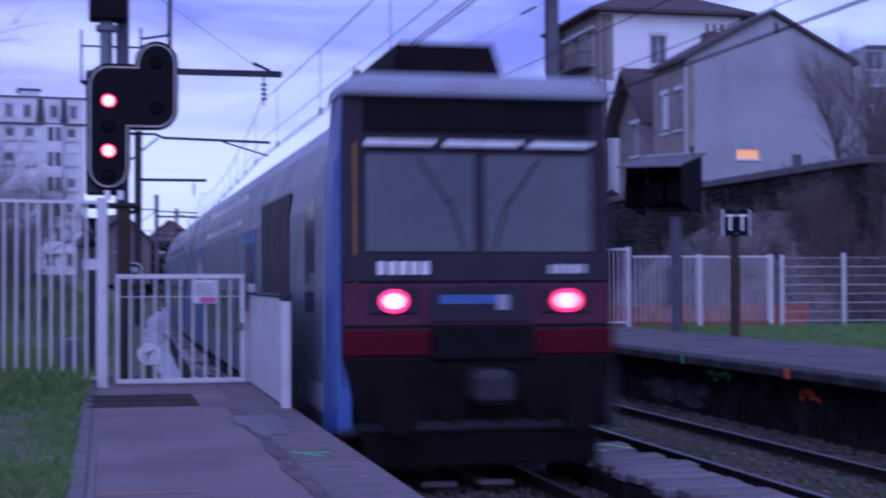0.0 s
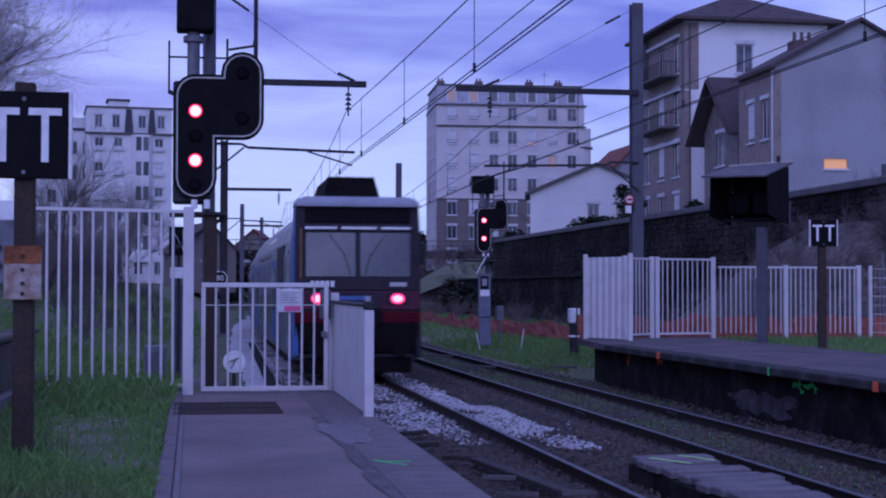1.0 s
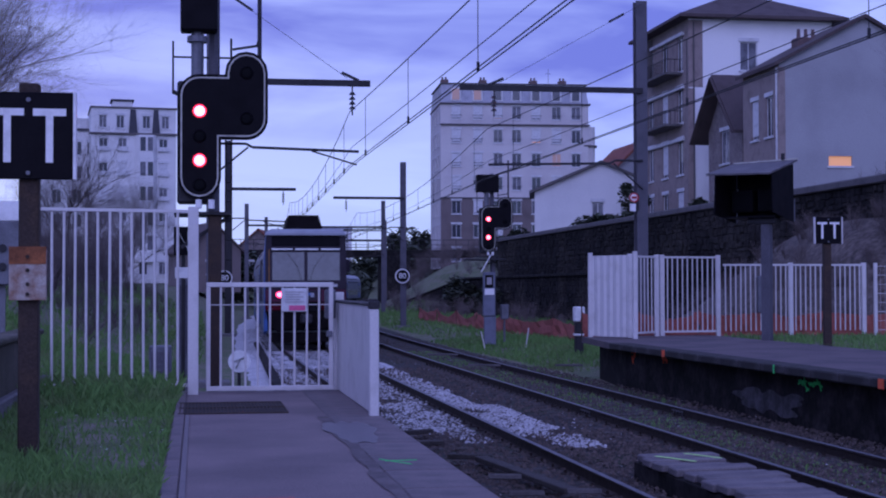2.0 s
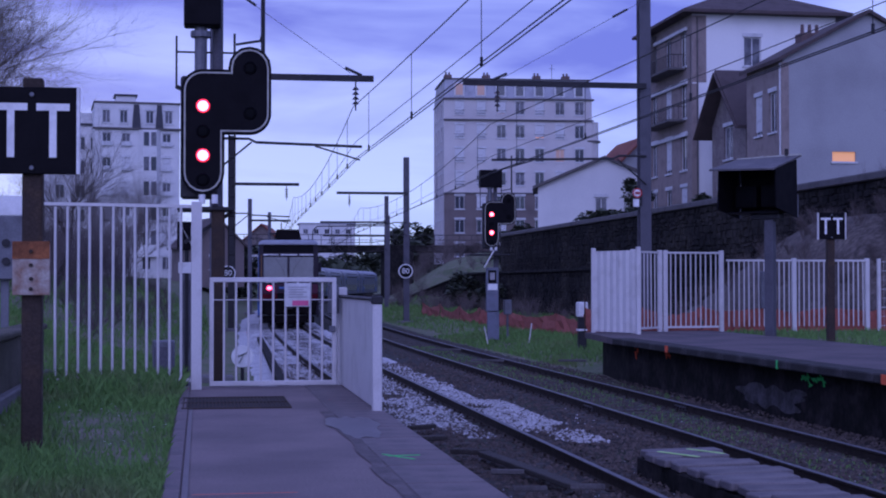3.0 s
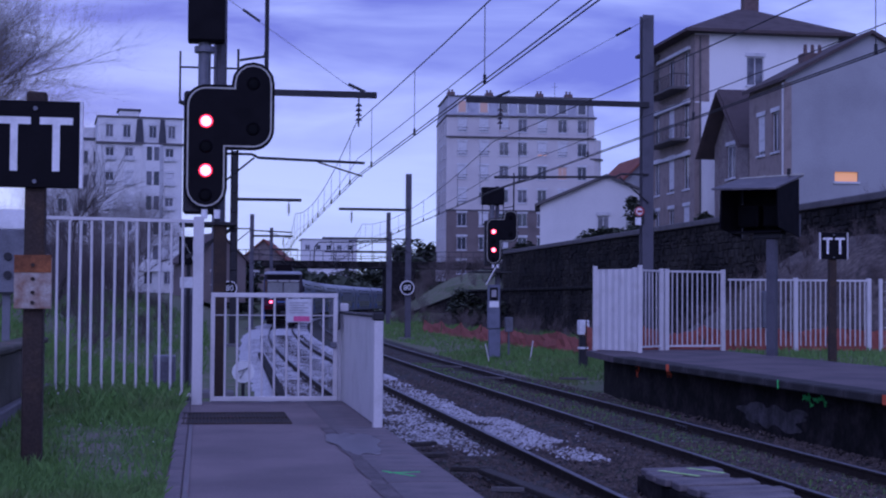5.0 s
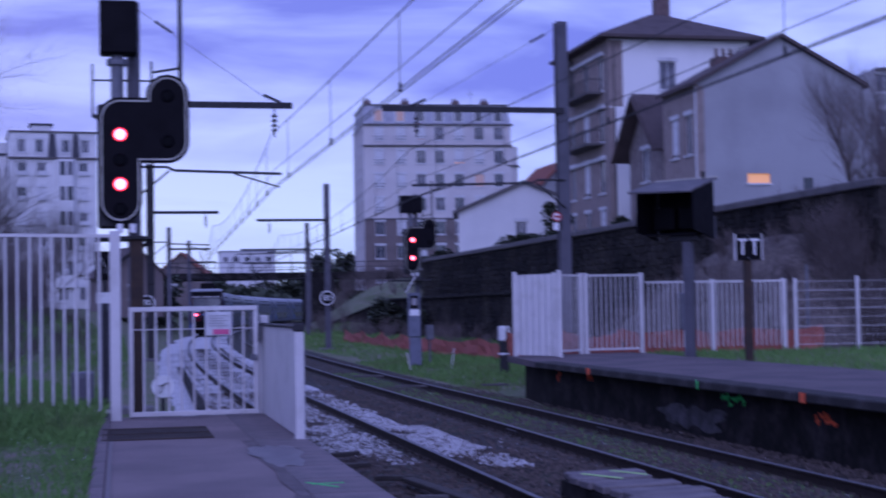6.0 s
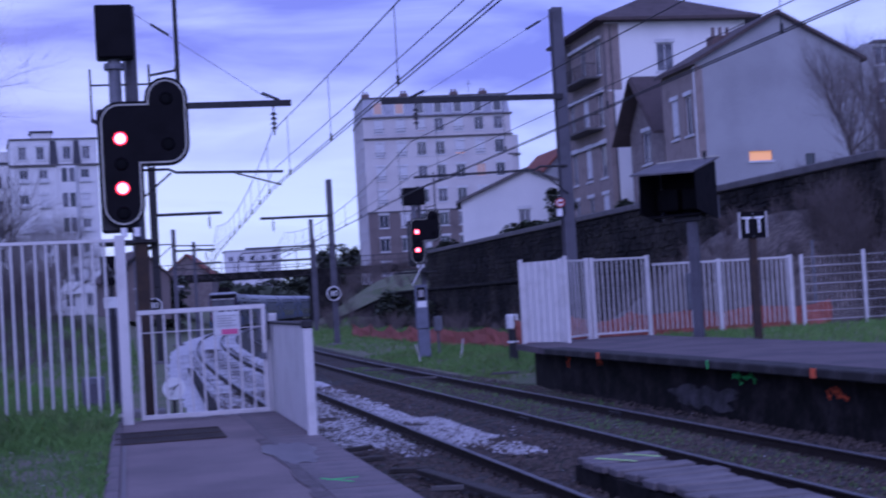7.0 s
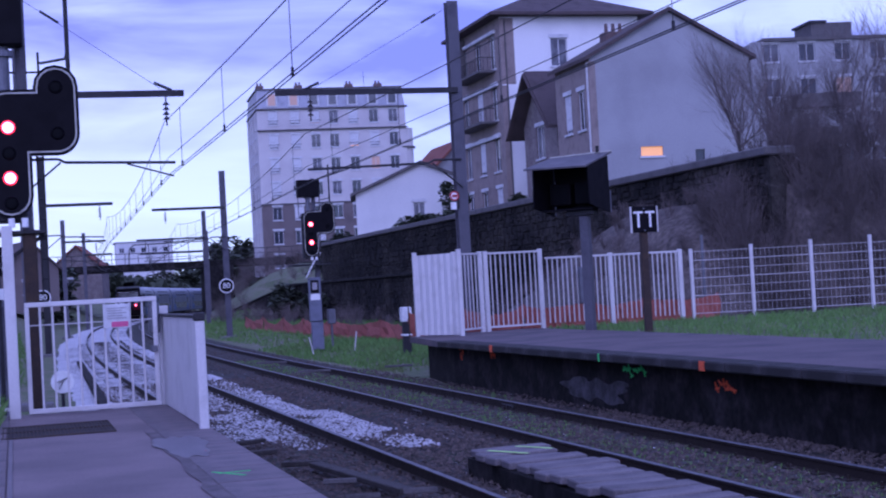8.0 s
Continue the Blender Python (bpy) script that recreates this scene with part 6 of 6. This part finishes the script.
def side_windows(car, y0, y1, cab):
    for s in (-1, 1):
        def panel(name, ya, yb, z0, z1, m, label="", d=0.012, lean=0.0):
            bm = loft(B(), [[(s * (1.40 + d), ya, z0), (s * (1.40 + d), yb, z0), (s * (1.40 + d - lean), yb, z1), (s * (1.40 + d - lean), ya, z1)],
                            [(s * 1.37, ya, z0), (s * 1.37, yb, z0), (s * (1.37 - lean), yb, z1), (s * (1.37 - lean), ya, z1)]])
            return part(name, bm, m, car, label)
        da, db = y0 + (8.3 if cab else 2.6), y1 - 4.4
        for d in (da, db):
            q = panel("door", d, d + 1.9, 0.62, 2.72, TBLUE, "blue sliding doors", 0.02)
            for k in (0.18, 1.08):
                bm = box(B(), min(s * 1.425, s * 1.432), max(s * 1.425, s * 1.432), d + k, d + k + 0.62, 1.35, 2.5)
                part("pane", bm, TGLASS, q)
        a, b, n = da + 2.5, db - 0.6, 6
        for i in range(n):
            u = a + (b - a) * i / n
            v = u + (b - a) / n * 0.82
            panel("window", u, v, 0.98, 1.72, TGLASS)
            panel("window", u, v, 2.86, 3.50, TGLASS, "", 0.012, 0.155)
        panel("stripe", a - 0.3, b + 0.3, 1.85, 2.66, TBLUE, "blue band", 0.006)
        if cab:
            panel("cab_panel", 1.05, 3.2, 0.62, 3.0, TROOF, "pale grey cab side", 0.006)
            panel("cab_window", 1.75, 2.55, 1.55, 2.85, TGLASS, "", 0.014)
            panel("grille", 4.0, 7.4, 1.45, 3.05, TDARK, "dark ventilation grille", 0.014)
            panel("cab_stripe", 0.35, 1.0, 0.62, 3.2, TBLUE, "blue cab corner", 0.008)
        else:
            panel("end_panel", y0 + 0.4, y0 + 1.9, 0.9, 2.9, TBLUE, "", 0.006)


def build_cab_car():
    L = 25.1
    c = thing("train_carriage", "double-deck carriage with dark cab end and two red tail lamps", "train carriage", group="carriages of the train")
    rings = [car_ring(0.55, 1.38, 4.02), car_ring(1.2, 1.41, 4.14), car_ring(8.0, 1.41, 4.20), car_ring(L, 1.41, 4.20)]
    part("body", loft(B(), rings), TGREY, c)
    bm = loft(B(), [[(x * 0.985, y, z + 0.015) for x, y, z in car_ring(y, 1.41, 4.20 if y > 2 else 4.1)[3:12]] for y in (0.75, 3, L - 0.1)], closed=False, caps=False)
    sk = part("roof", bm, TROOF, c, "pale grey roof")
    # cab front
    face = [(-1.40, 0.95), (1.40, 0.95), (1.40, 3.0), (1.385, 3.62), (1.37, 3.93), (-1.37, 3.93), (-1.385, 3.62), (-1.40, 3.0)]
    bm = loft(B(), [[(x * 0.985, 0.0 + (z - 0.95) * 0.03, z) for x, z in face], [(x, 0.62, z) for x, z in face]])
    f = part("cab_front", bm, TDARK, c, "dark grey cab front")
    for s in (-1, 1):
        bm = loft(B(), [[(s * 1.409, 0.06, 0.95), (s * 1.414, 0.80, 0.95), (s * 1.414, 0.80, 3.1), (s * 1.372, 0.80, 3.86), (s * 1.366, 0.14, 3.86), (s * 1.409, 0.12, 3.1)], [(s * 1.33, 0.06, 0.95), (s * 1.38, 0.80, 0.95), (s * 1.38, 0.80, 3.1), (s * 1.34, 0.80, 3.86), (s * 1.33, 0.14, 3.86), (s * 1.33, 0.12, 3.1)]])
        part("corner_pillar", bm, TBLUE if s < 0 else TDARK, f, "blue corner pillar" if s < 0 else "dark corner pillar")
        part("pillar_strip", beam(B(), (s * 1.25, -0.005, 1.5), (s * 1.25, 0.06, 3.35), 0.035, 0.02), TYELLOW if s < 0 else TDARK, f)
    part("brow", loft(B(), [[(x * k, y, 3.88 + (z - 3.88) * q) for x, z in ((-1.39, 3.88), (1.39, 3.88), (1.37, 3.98), (1.30, 4.06), (1.15, 4.12), (-1.15, 4.12), (-1.30, 4.06), (-1.37, 3.98))]
                         for y, k, q in ((-0.06, 0.975, 0.35), (-0.02, 0.99, 0.75), (0.08, 1.0, 1.0), (0.9, 1.0, 1.1))]), TROOF, c, "pale grey rounded roof brow")
    part("destination_box", box(B(), -1.16, 1.16, 0.03, 0.12, 3.48, 3.84, 0.02), BLACK, f)
    for x0, x1 in ((-1.16, -0.46), (-0.36, 0.42), (0.52, 1.16)):
        part("visor", box(B(), x0, x1, -0.03, 0.09, 3.325, 3.385), WHITESIGN, f, "pale visor strip")
    for x0, x1 in ((-1.14, -0.05), (0.06, 1.16)):
        bm = loft(B(), [[(x0, 0.02, 2.18), (x1, 0.02, 2.18), (x1, 0.05, 3.24), (x0, 0.05, 3.24)], [(x0, 0.2, 2.18), (x1, 0.2, 2.18), (x1, 0.2, 3.24), (x0, 0.2, 3.24)]])
        part("windscreen", bm, TGLASS, f, "dark windscreen")
    for s in (-1, 1):
        bm = beam(B(), (s * 0.15, -0.0, 2.2), (s * 0.3, 0.02, 2.75), 0.012)
        beam(bm, (s * 0.3, 0.015, 2.7), (s * 0.62, 0.03, 3.2), 0.012)
        part("wiper", bm, BLACK, f)
    part("number_band", box(B(), -1.33, 1.33, -0.012, 0.1, 1.88, 2.14, 0.01), TDARK, f)
    bm, b2 = B(), B()
    for k in range(5):
        box(bm, -1.04 + k * 0.11, -0.96 + k * 0.11, -0.02, -0.013, 1.95, 2.08)
        box(b2, 0.72 + k * 0.075, 0.775 + k * 0.075, -0.02, -0.013, 1.96, 2.05)
    part("fleet_number", bm, WHITESIGN, f)
    part("fleet_number", b2, SHUTTER, f)
    part("lamp_band", box(B(), -1.37, 1.37, -0.03, 0.1, 1.45, 1.86, 0.015), TPLUM, f, "dark red lamp band, its colour tinted by lamp glow")
    part("centre_panel", box(B(), -0.52, 0.52, -0.045, 0.0, 1.48, 1.84, 0.01), TDARK, f)
    part("emblem", box(B(), -0.42, 0.26, -0.052, -0.046, 1.66, 1.75), TBLUE, f, "small blue emblem bar")
    part("emblem", box(B(), 0.16, 0.28, -0.056, -0.053, 1.60, 1.75), TROOF, f)
    part("red_strip", box(B(), -1.38, 1.38, -0.05, 0.1, 1.20, 1.42, 0.015), TRED, f, "red strip under the lamps")
    for x in (-0.88, 0.88):
        h = part("lamp_housing", box(B(), x - 0.24, x + 0.24, -0.055, -0.01, 1.56, 1.82, 0.02), TDARK, f)
        bm = B()
        bmesh.ops.create_uvsphere(bm, u_segments=16, v_segments=8, radius=0.098, matrix=Matrix.Translation((x, -0.06, 1.69)) @ Matrix.Diagonal((1.15, 0.4, 0.8, 1)))
        part("tail_lamp", bm, TAILLAMP, h, "lit red tail lamp", True)
        # glowing disc that stands in for the lamp's red halo
        bm = rod(B(), (x, -0.052, 1.69), (x, -0.06, 1.69), 0.15, 24)
        bmesh.ops.scale(bm, vec=(1, 1, 0.8), space=Matrix.Translation((0, 0, -1.69)), verts=bm.verts)
        part("lamp_rim", bm, TAILHALO, h, "red halo of the tail lamp, made as a glowing disc")
    bm = loft(B(), [[(x, -0.12, z) for x, z in ((-1.36, 1.18), (1.36, 1.18), (1.25, 0.62), (-1.25, 0.62))], [(x, 0.9, z) for x, z in ((-1.40, 1.18), (1.40, 1.18), (1.36, 0.52), (-1.36, 0.52))]])
    part("bumper", bm, TUNDER, c, "dark lower apron")
    for s in (-1, 1):
        bm = loft(B(), [[(s * 1.42, 0.02, 0.52), (s * 1.42, 1.0, 0.40), (s * 1.42, 1.0, 1.16), (s * 1.42, 0.05, 1.16)], [(s * 1.30, -0.06, 0.56), (s * 1.36, 1.0, 0.40), (s * 1.36, 1.0, 1.16), (s * 1.30, -0.03, 1.16)]])
        part("corner_fairing", bm, TBLUE if s < 0 else TDARK, c, "lower corner fairing")
    part("coupler_pocket", box(B(), -0.52, 0.52, -0.16, -0.115, 1.16, 1.46, 0.02), BLACK, f)
    bm = box(B(), -0.2, 0.2, -0.62, 0.3, 0.80, 1.10, 0.06)
    rod(bm, (0, -0.6, 0.95), (0, 0.3, 0.95), 0.12, 10)
    part("coupler", bm, DARKSTEEL, c, "automatic coupler")
    for x in (-0.9, 0.9):
        bm = rod(B(), (x, -0.42, 0.72), (x, 0.1, 0.72), 0.1, 12)
        rod(bm, (x, -0.46, 0.72), (x, -0.40, 0.72), 0.2, 14)
        part("buffer", bm, TUNDER, c)
    for k in range(3):
        a = -0.5 + k * 0.45
        part("hose", wire([(a + q * 0.05, -0.2 - 0.02 * q, 0.85 - 0.9 * q / 6 * (1 - q / 6)) for q in range(7)], 0.025, 6), TUNDER, c)
    part("snow_plough", box(B(), -1.2, 1.2, -0.1, 0.2, 0.16, 0.5, 0.03), TUNDER, c)
    for s in (-1, 1):
        if s > 0:
            part("mirror", box(B(), 1.42, 1.56, 0.55, 0.68, 2.5, 2.95, 0.03), TDARK, c)
    # roof equipment
    bm = loft(B(), [[(-0.68, 1.3, 4.02), (0.68, 1.3, 4.02), (0.68, 5.5, 4.02), (-0.68, 5.5, 4.02)], [(-0.52, 1.5, 4.72), (0.52, 1.5, 4.72), (0.52, 5.2, 4.72), (-0.52, 5.2, 4.72)]])
    part("roof_unit", bm, TUNDER, c, "dark roof-mounted unit")
    side_windows(c, 0.0, L, True)
    part("underframe", box(B(), -1.25, 1.25, 1.2, L - 0.2, 0.35, 0.62), TUNDER, c)
    bogie(c, 3.4)
    bogie(c, L - 3.6)
    return c


def build_mid_car():
    L = 24.3
    c = thing("train_carriage", "grey and blue double-deck commuter carriage", "train carriage", group="carriages of the train")
    part("body", loft(B(), [car_ring(0.25, 1.38, 4.16), car_ring(0.5), car_ring(L - 0.4), car_ring(L - 0.15, 1.38, 4.16)]), TGREY, c)
    bm = loft(B(), [[(x * 0.985, y, z + 0.015) for x, y, z in car_ring(y)[3:12]] for y in (0.5, L / 2, L - 0.4)], closed=False, caps=False)
    part("roof", bm, TROOF, c, "pale grey roof")
    part("gangway", box(B(), -0.7, 0.7, -0.35, 0.26, 0.9, 3.2, 0.05), TUNDER, c)
    side_windows(c, 0.0, L, False)
    part("underframe", box(B(), -1.25, 1.25, 0.4, L - 0.4, 0.35, 0.62), TUNDER, c)
    bogie(c, 3.4)
    bogie(c, L - 3.6)
    return c


def settle(car):
    """Gives the upper body its true, lower height over the rails."""
    done = set()
    for o in car.children_recursive:
        if o.data.name in done:
            continue
        done.add(o.data.name)
        for v in o.data.vertices:
            z = v.co.z
            if z > 0.9:
                v.co.z = z + 0.1 * min((z - 0.9) / 0.6, 1) if z < 2.2 else 2.3 + (z - 2.2) * 0.906


def car_pose(y0, length):
    """Where a carriage stands whose near end is y0 along the line: its bogies follow the track."""
    a, b = y0 + 3.4, y0 + length - 3.6
    xa, xb = TRACK_A + 0.08 + curve_x(a), TRACK_A + 0.08 + curve_x(b)
    yaw = math.atan2(xb - xa, b - a)
    return pose(xa - 3.4 * math.sin(yaw), a - 3.4 * math.cos(yaw), RAIL, 0, 0, -math.degrees(yaw))


def motions():
    """The train draws away along the curve."""
    for car, length, offset in train:
        walk(car, [(t, car_pose(s + offset, length)) for t, s in TRAIN_RUN])


build_retaining_wall()
build_apartment_house()
build_left_apartments()
build_grey_house()
build_white_house()
small_house(pose(25.1, 110, 4.0, 0, 0, -13), 10, 7, 4.6, 2.1, OLDWHITE, COPING, "plain white rendered outbuilding with a low gable", "outbuilding", ((4.3, 2.6),))
small_house(pose(33.6, 119, 5.0, 0, 0, 0), 5.2, 8, 5.8, 2.5, RENDERG, REDTILE, "small house with a red tiled roof", "small_house", ((1.6, 3.0),))
small_house(pose(-1.0, 150, 1.0, 0, 0, 14), 5.5, 8, 4.2, 2.6, BROWNBASE, TILE, "dark brown cottage with a tiled roof", "cottage", ((2.0, 1.8),))
small_house(pose(5.0, 205, 2.0, 0, 0, -10), 6.5, 8, 4.5, 2.8, RUBBLE, REDTILE, "cottage with a reddish tiled roof", "cottage", ((2.0, 1.8),))
build_bridge()
fb = thing("apartment_building", "pale flat-roofed apartment block above the bank", "apartment building", pose(63, 118, 5.6, 0, 0, -8))
facade(fb, Matrix(), 22, 15.6, [(1.2 + 3.3 * k, 1.4 + 3.1 * r) for r in range(5) for k in range(6)], 1.5, 1.6, RENDERG, pane={20: DIMWARM})
part("core", box(B(), 0.3, 22, 0.3, 10, 0, 15.6), RENDERG, fb)
part("roof", box(B(), 1.2, 22.2, -0.3, 10.4, 15.604, 15.9), COPING, fb)
part("side_wing", box(B(), -2.6, -0.004, 1.2, 9, 0, 14.2, 0.03), RENDERG, fb)
part("wing_roof", box(B(), -3.4, 0.0, 0.7, 9.2, 14.204, 14.45), COPING, fb)
part("lift_house", box(B(), 6.6, 10.4, 2, 6, 15.904, 17.5), COPING, fb)
part("lift_cap", box(B(), 6.4, 8.0, 1.8, 6.2, 17.504, 17.7), SLATE, fb)
for k in range(3):
    part("balcony", box(B(), 3.5, 9.5, -1.3, 0.0, 3.6 + 3 * k, 4.8 + 3 * k, 0.03), COPING, fb)

bare_tree(-8.2, 46, ground_z(-8.2, 46), 12, 26, "bare tree with a dense fine-twigged crown", 4, 0.62)
bare_tree(-9.0, 49, ground_z(-9.0, 49), 12.5, 27, "bare tree with a dense fine-twigged crown", 4, 0.62)
bare_tree(-9.8, 52, ground_z(-9.8, 52), 14, 21, "tall bare plane tree with fine twigs", 4, 0.5)
bare_tree(-6.4, 70, ground_z(-6.4, 70), 9, 22, "bare tree beside the apartment buildings", 3, 0.5)
bare_tree(-4.6, 112, ground_z(-4.6, 112), 9, 61, "hazy bare tree before the apartment buildings", 4, 0.5)
bare_tree(-8.0, 122, ground_z(-8.0, 122), 10, 62, "hazy bare tree before the apartment buildings", 4, 0.5)
for i, (x, y, r, h) in enumerate(((21.0, 118, 1.6, 2.6), (20.6, 106, 1.2, 1.9), (24.5, 113, 1.6, 2.2), (26.0, 118, 2.0, 2.6))):
    leafy(x, y, ground_z(x, y), r, h, 60 + i, "dark ivy-grown shrub at the wall's end")
bare_tree(31.0, 60, ground_z(31.0, 60), 8.5, 23, "slender bare tree before the grey house", 3, 0.38)
bare_tree(33.8, 61, ground_z(33.8, 61), 9, 24, "slender bare tree before the grey house", 3, 0.38)
bare_tree(34.8, 56, ground_z(34.8, 56), 9, 25, "slender bare tree on the bank", 3, 0.38)
thicket(25.5, 38, 36.5, 44, 120, 31, "dense bare brown thicket on the bank", 1.6, 3.0)
thicket(28.3, 40, 37, 44, 170, 36, "taller bare brown thicket on the bank", 3.4, 5.6)
thicket(31.5, 40, 39, 46, 90, 44, "tall bare shrubs at the top of the bank", 4.8, 7.0)
thicket(24, 34, 160, 176, 40, 41, "bare scrub below the apartment building", 2.0, 3.5)
thicket(22.0, 34, 36.4, 41, 110, 37, "low brambles on the steep bank", 0.6, 1.4)
thicket(15.8, 21.8, 37.5, 56, 110, 34, "low bare brambles on the rubble slope", 0.4, 1.0)
thicket(24.0, 31, 38, 47, 25, 35, "bare brown scrub on the bank", 1.6, 3.0)
thicket(23.4, 30, 45, 58, 14, 32, "low bare brambles above the wall", 0.8, 1.6)
thicket(20.6, 25, 37.5, 42.5, 110, 38, "brambles over the end of the wall", 1.0, 2.4)
thicket(-16, -5, 62, 108, 110, 45, "tall bare scrub before the apartment buildings", 2.5, 5.0)
thicket(-9, -1.5, 45, 110, 60, 39, "bare scrub on the near bank", 0.8, 2.0)
thicket(17.5, 21.6, 58, 122, 70, 40, "dark brambles along the foot of the wall", 0.7, 1.7)
thicket(14, 20, 112, 140, 16, 33, "bare brambles on the far slope", 1.0, 2.0)
thicket(17, 25, 112, 132, 30, 43, "scrub where the wall runs into the slope", 0.8, 1.8)
for i, (x, y, r, h) in enumerate(((23.9, 110, 1.1, 2.4), (24.6, 91, 1.2, 0.9), (25.6, 90, 1.2, 0.9), (30.3, 101, 1.5, 4.2), (27.2, 100, 1.0, 1.0), (28.5, 78, 1.3, 1.4), (29.6, 86, 1.2, 2.0))):
    leafy(x, y, ground_z(x, y), r, h, 50 + i, "dark evergreen shrub behind the wall")
for i, (x, y, r, h) in enumerate(((3.4, 168, 3.0, 5.0), (-30, 300, 6, 9), (-16, 290, 6, 9), (-6, 300, 5, 8), (4, 310, 5, 8), (14, 345, 5, 9), (25, 344, 5, 8), (31, 350, 5, 8), (37, 346, 5, 8), (45, 330, 6, 9), (52, 345, 6, 10), (62, 330, 6, 9), (38, 372, 6, 10), (74, 300, 7, 11))):
    leafy(x, y, ground_z(x, y), r, h, 70 + i, "dark shrub beyond the tracks")
far_wood(-70, 120, 385, 410, 9000, 91, "dark line of distant trees beyond the bridge")
far_wood(0, 31, 272, 292, 4500, 93, "dark trees and gardens behind the bridge")
far_wood(44, 62, 272, 292, 2500, 94, "dark trees on the slope behind the bridge")
far_wood(-45, -3, 215, 230, 2500, 92, "dark trees and gardens behind the near bank")
grass("verge_grass", "short trodden grass with taller tufts", [(-2.0, -0.26, 8.5, 19.6, -0.03, 9000, 0.035), (-1.2, -0.28, 9, 11.5, -0.03, 5000, 0.10), (-0.5, -0.27, 9, 17.8, -0.03, 2500, 0.08), (-2.0, -0.26, 17.4, 19.9, -0.03, 6500, 0.16), (-2.0, -0.26, 18.9, 19.9, -0.03, 4500, 0.30), (-2.0, -1.15, 8.5, 12.5, -0.03, 5000, 0.15), (-2.0, -1.4, 12.5, 18, -0.03, 3000, 0.11)], 3)
grass("bank_grass", "rough grass on the banks of the cutting", [(-8, -0.4, 21.5, 45, None, 22000, 0.25), (-10, 0.4, 45, 120, None, 9000, 0.35), (9.6, 16, 38.5, 62, None, 14000, 0.22), (10.5, 22, 62, 104, None, 9000, 0.25),
                                                              (13.05, 24, 20, 36.2, 0.08, 16000, 0.16), (11.5, 20, 104, 130, None, 6000, 0.3)], 4)
def build_litter():
    """Pale flecks of paper and daisies in the trodden grass."""
    rng = random.Random(44)
    vs, fs = [], []
    for _ in range(70):
        x, y, s = rng.uniform(-1.9, -0.3), rng.choice((rng.uniform(10, 19), rng.uniform(16.5, 18.5))), rng.uniform(0.008, 0.02)
        k = len(vs)
        z = rng.uniform(0.0, 0.05)
        vs += [(x - s, y, z), (x, y - s, z + 0.004), (x + s, y, z + 0.012), (x, y + s, z + 0.006)]
        fs.append((k, k + 1, k + 2, k + 3))
    tagged(part("litter", raw(vs, fs), WHITESIGN), "pale flecks of litter and daisies in the grass", "litter", kind="stuff")


grass("track_weeds", "thin weeds between the rails and along the platform", [(6.5, 7.9, 10, 26, BED + 0.08, 5000, 0.05), (6.6, 7.8, 26, 50, BED + 0.08, 2500, 0.07), (1.95, 2.2, 9, 20, BED + 0.1, 700, 0.10), (8.0, 8.9, 26, 40, BED + 0.06, 900, 0.08)], 8)
build_litter()
cab = build_cab_car()
mid = build_mid_car()
settle(cab)
settle(mid)
train = [(cab, 25.1, 0.0), (mid, 24.3, 25.6)]
for i in range(1, 7):
    train.append((copy_thing(mid, Matrix()), 24.3, 25.6 + 24.6 * i))
TRAIN_RUN = [(0.0, 14.4), (0.5, 23.2), (1.0, 32.8), (1.5, 42.0), (2.0, 51.3), (2.5, 60.7), (3.0, 70.1), (3.5, 79.6), (4.0, 89.6), (4.5, 99.8), (5.0, 110.2), (5.5, 120.8), (6.0, 132.0), (6.5, 143.5),
             (7.0, 155.5), (7.5, 168.0), (8.0, 181.0)]
motions()
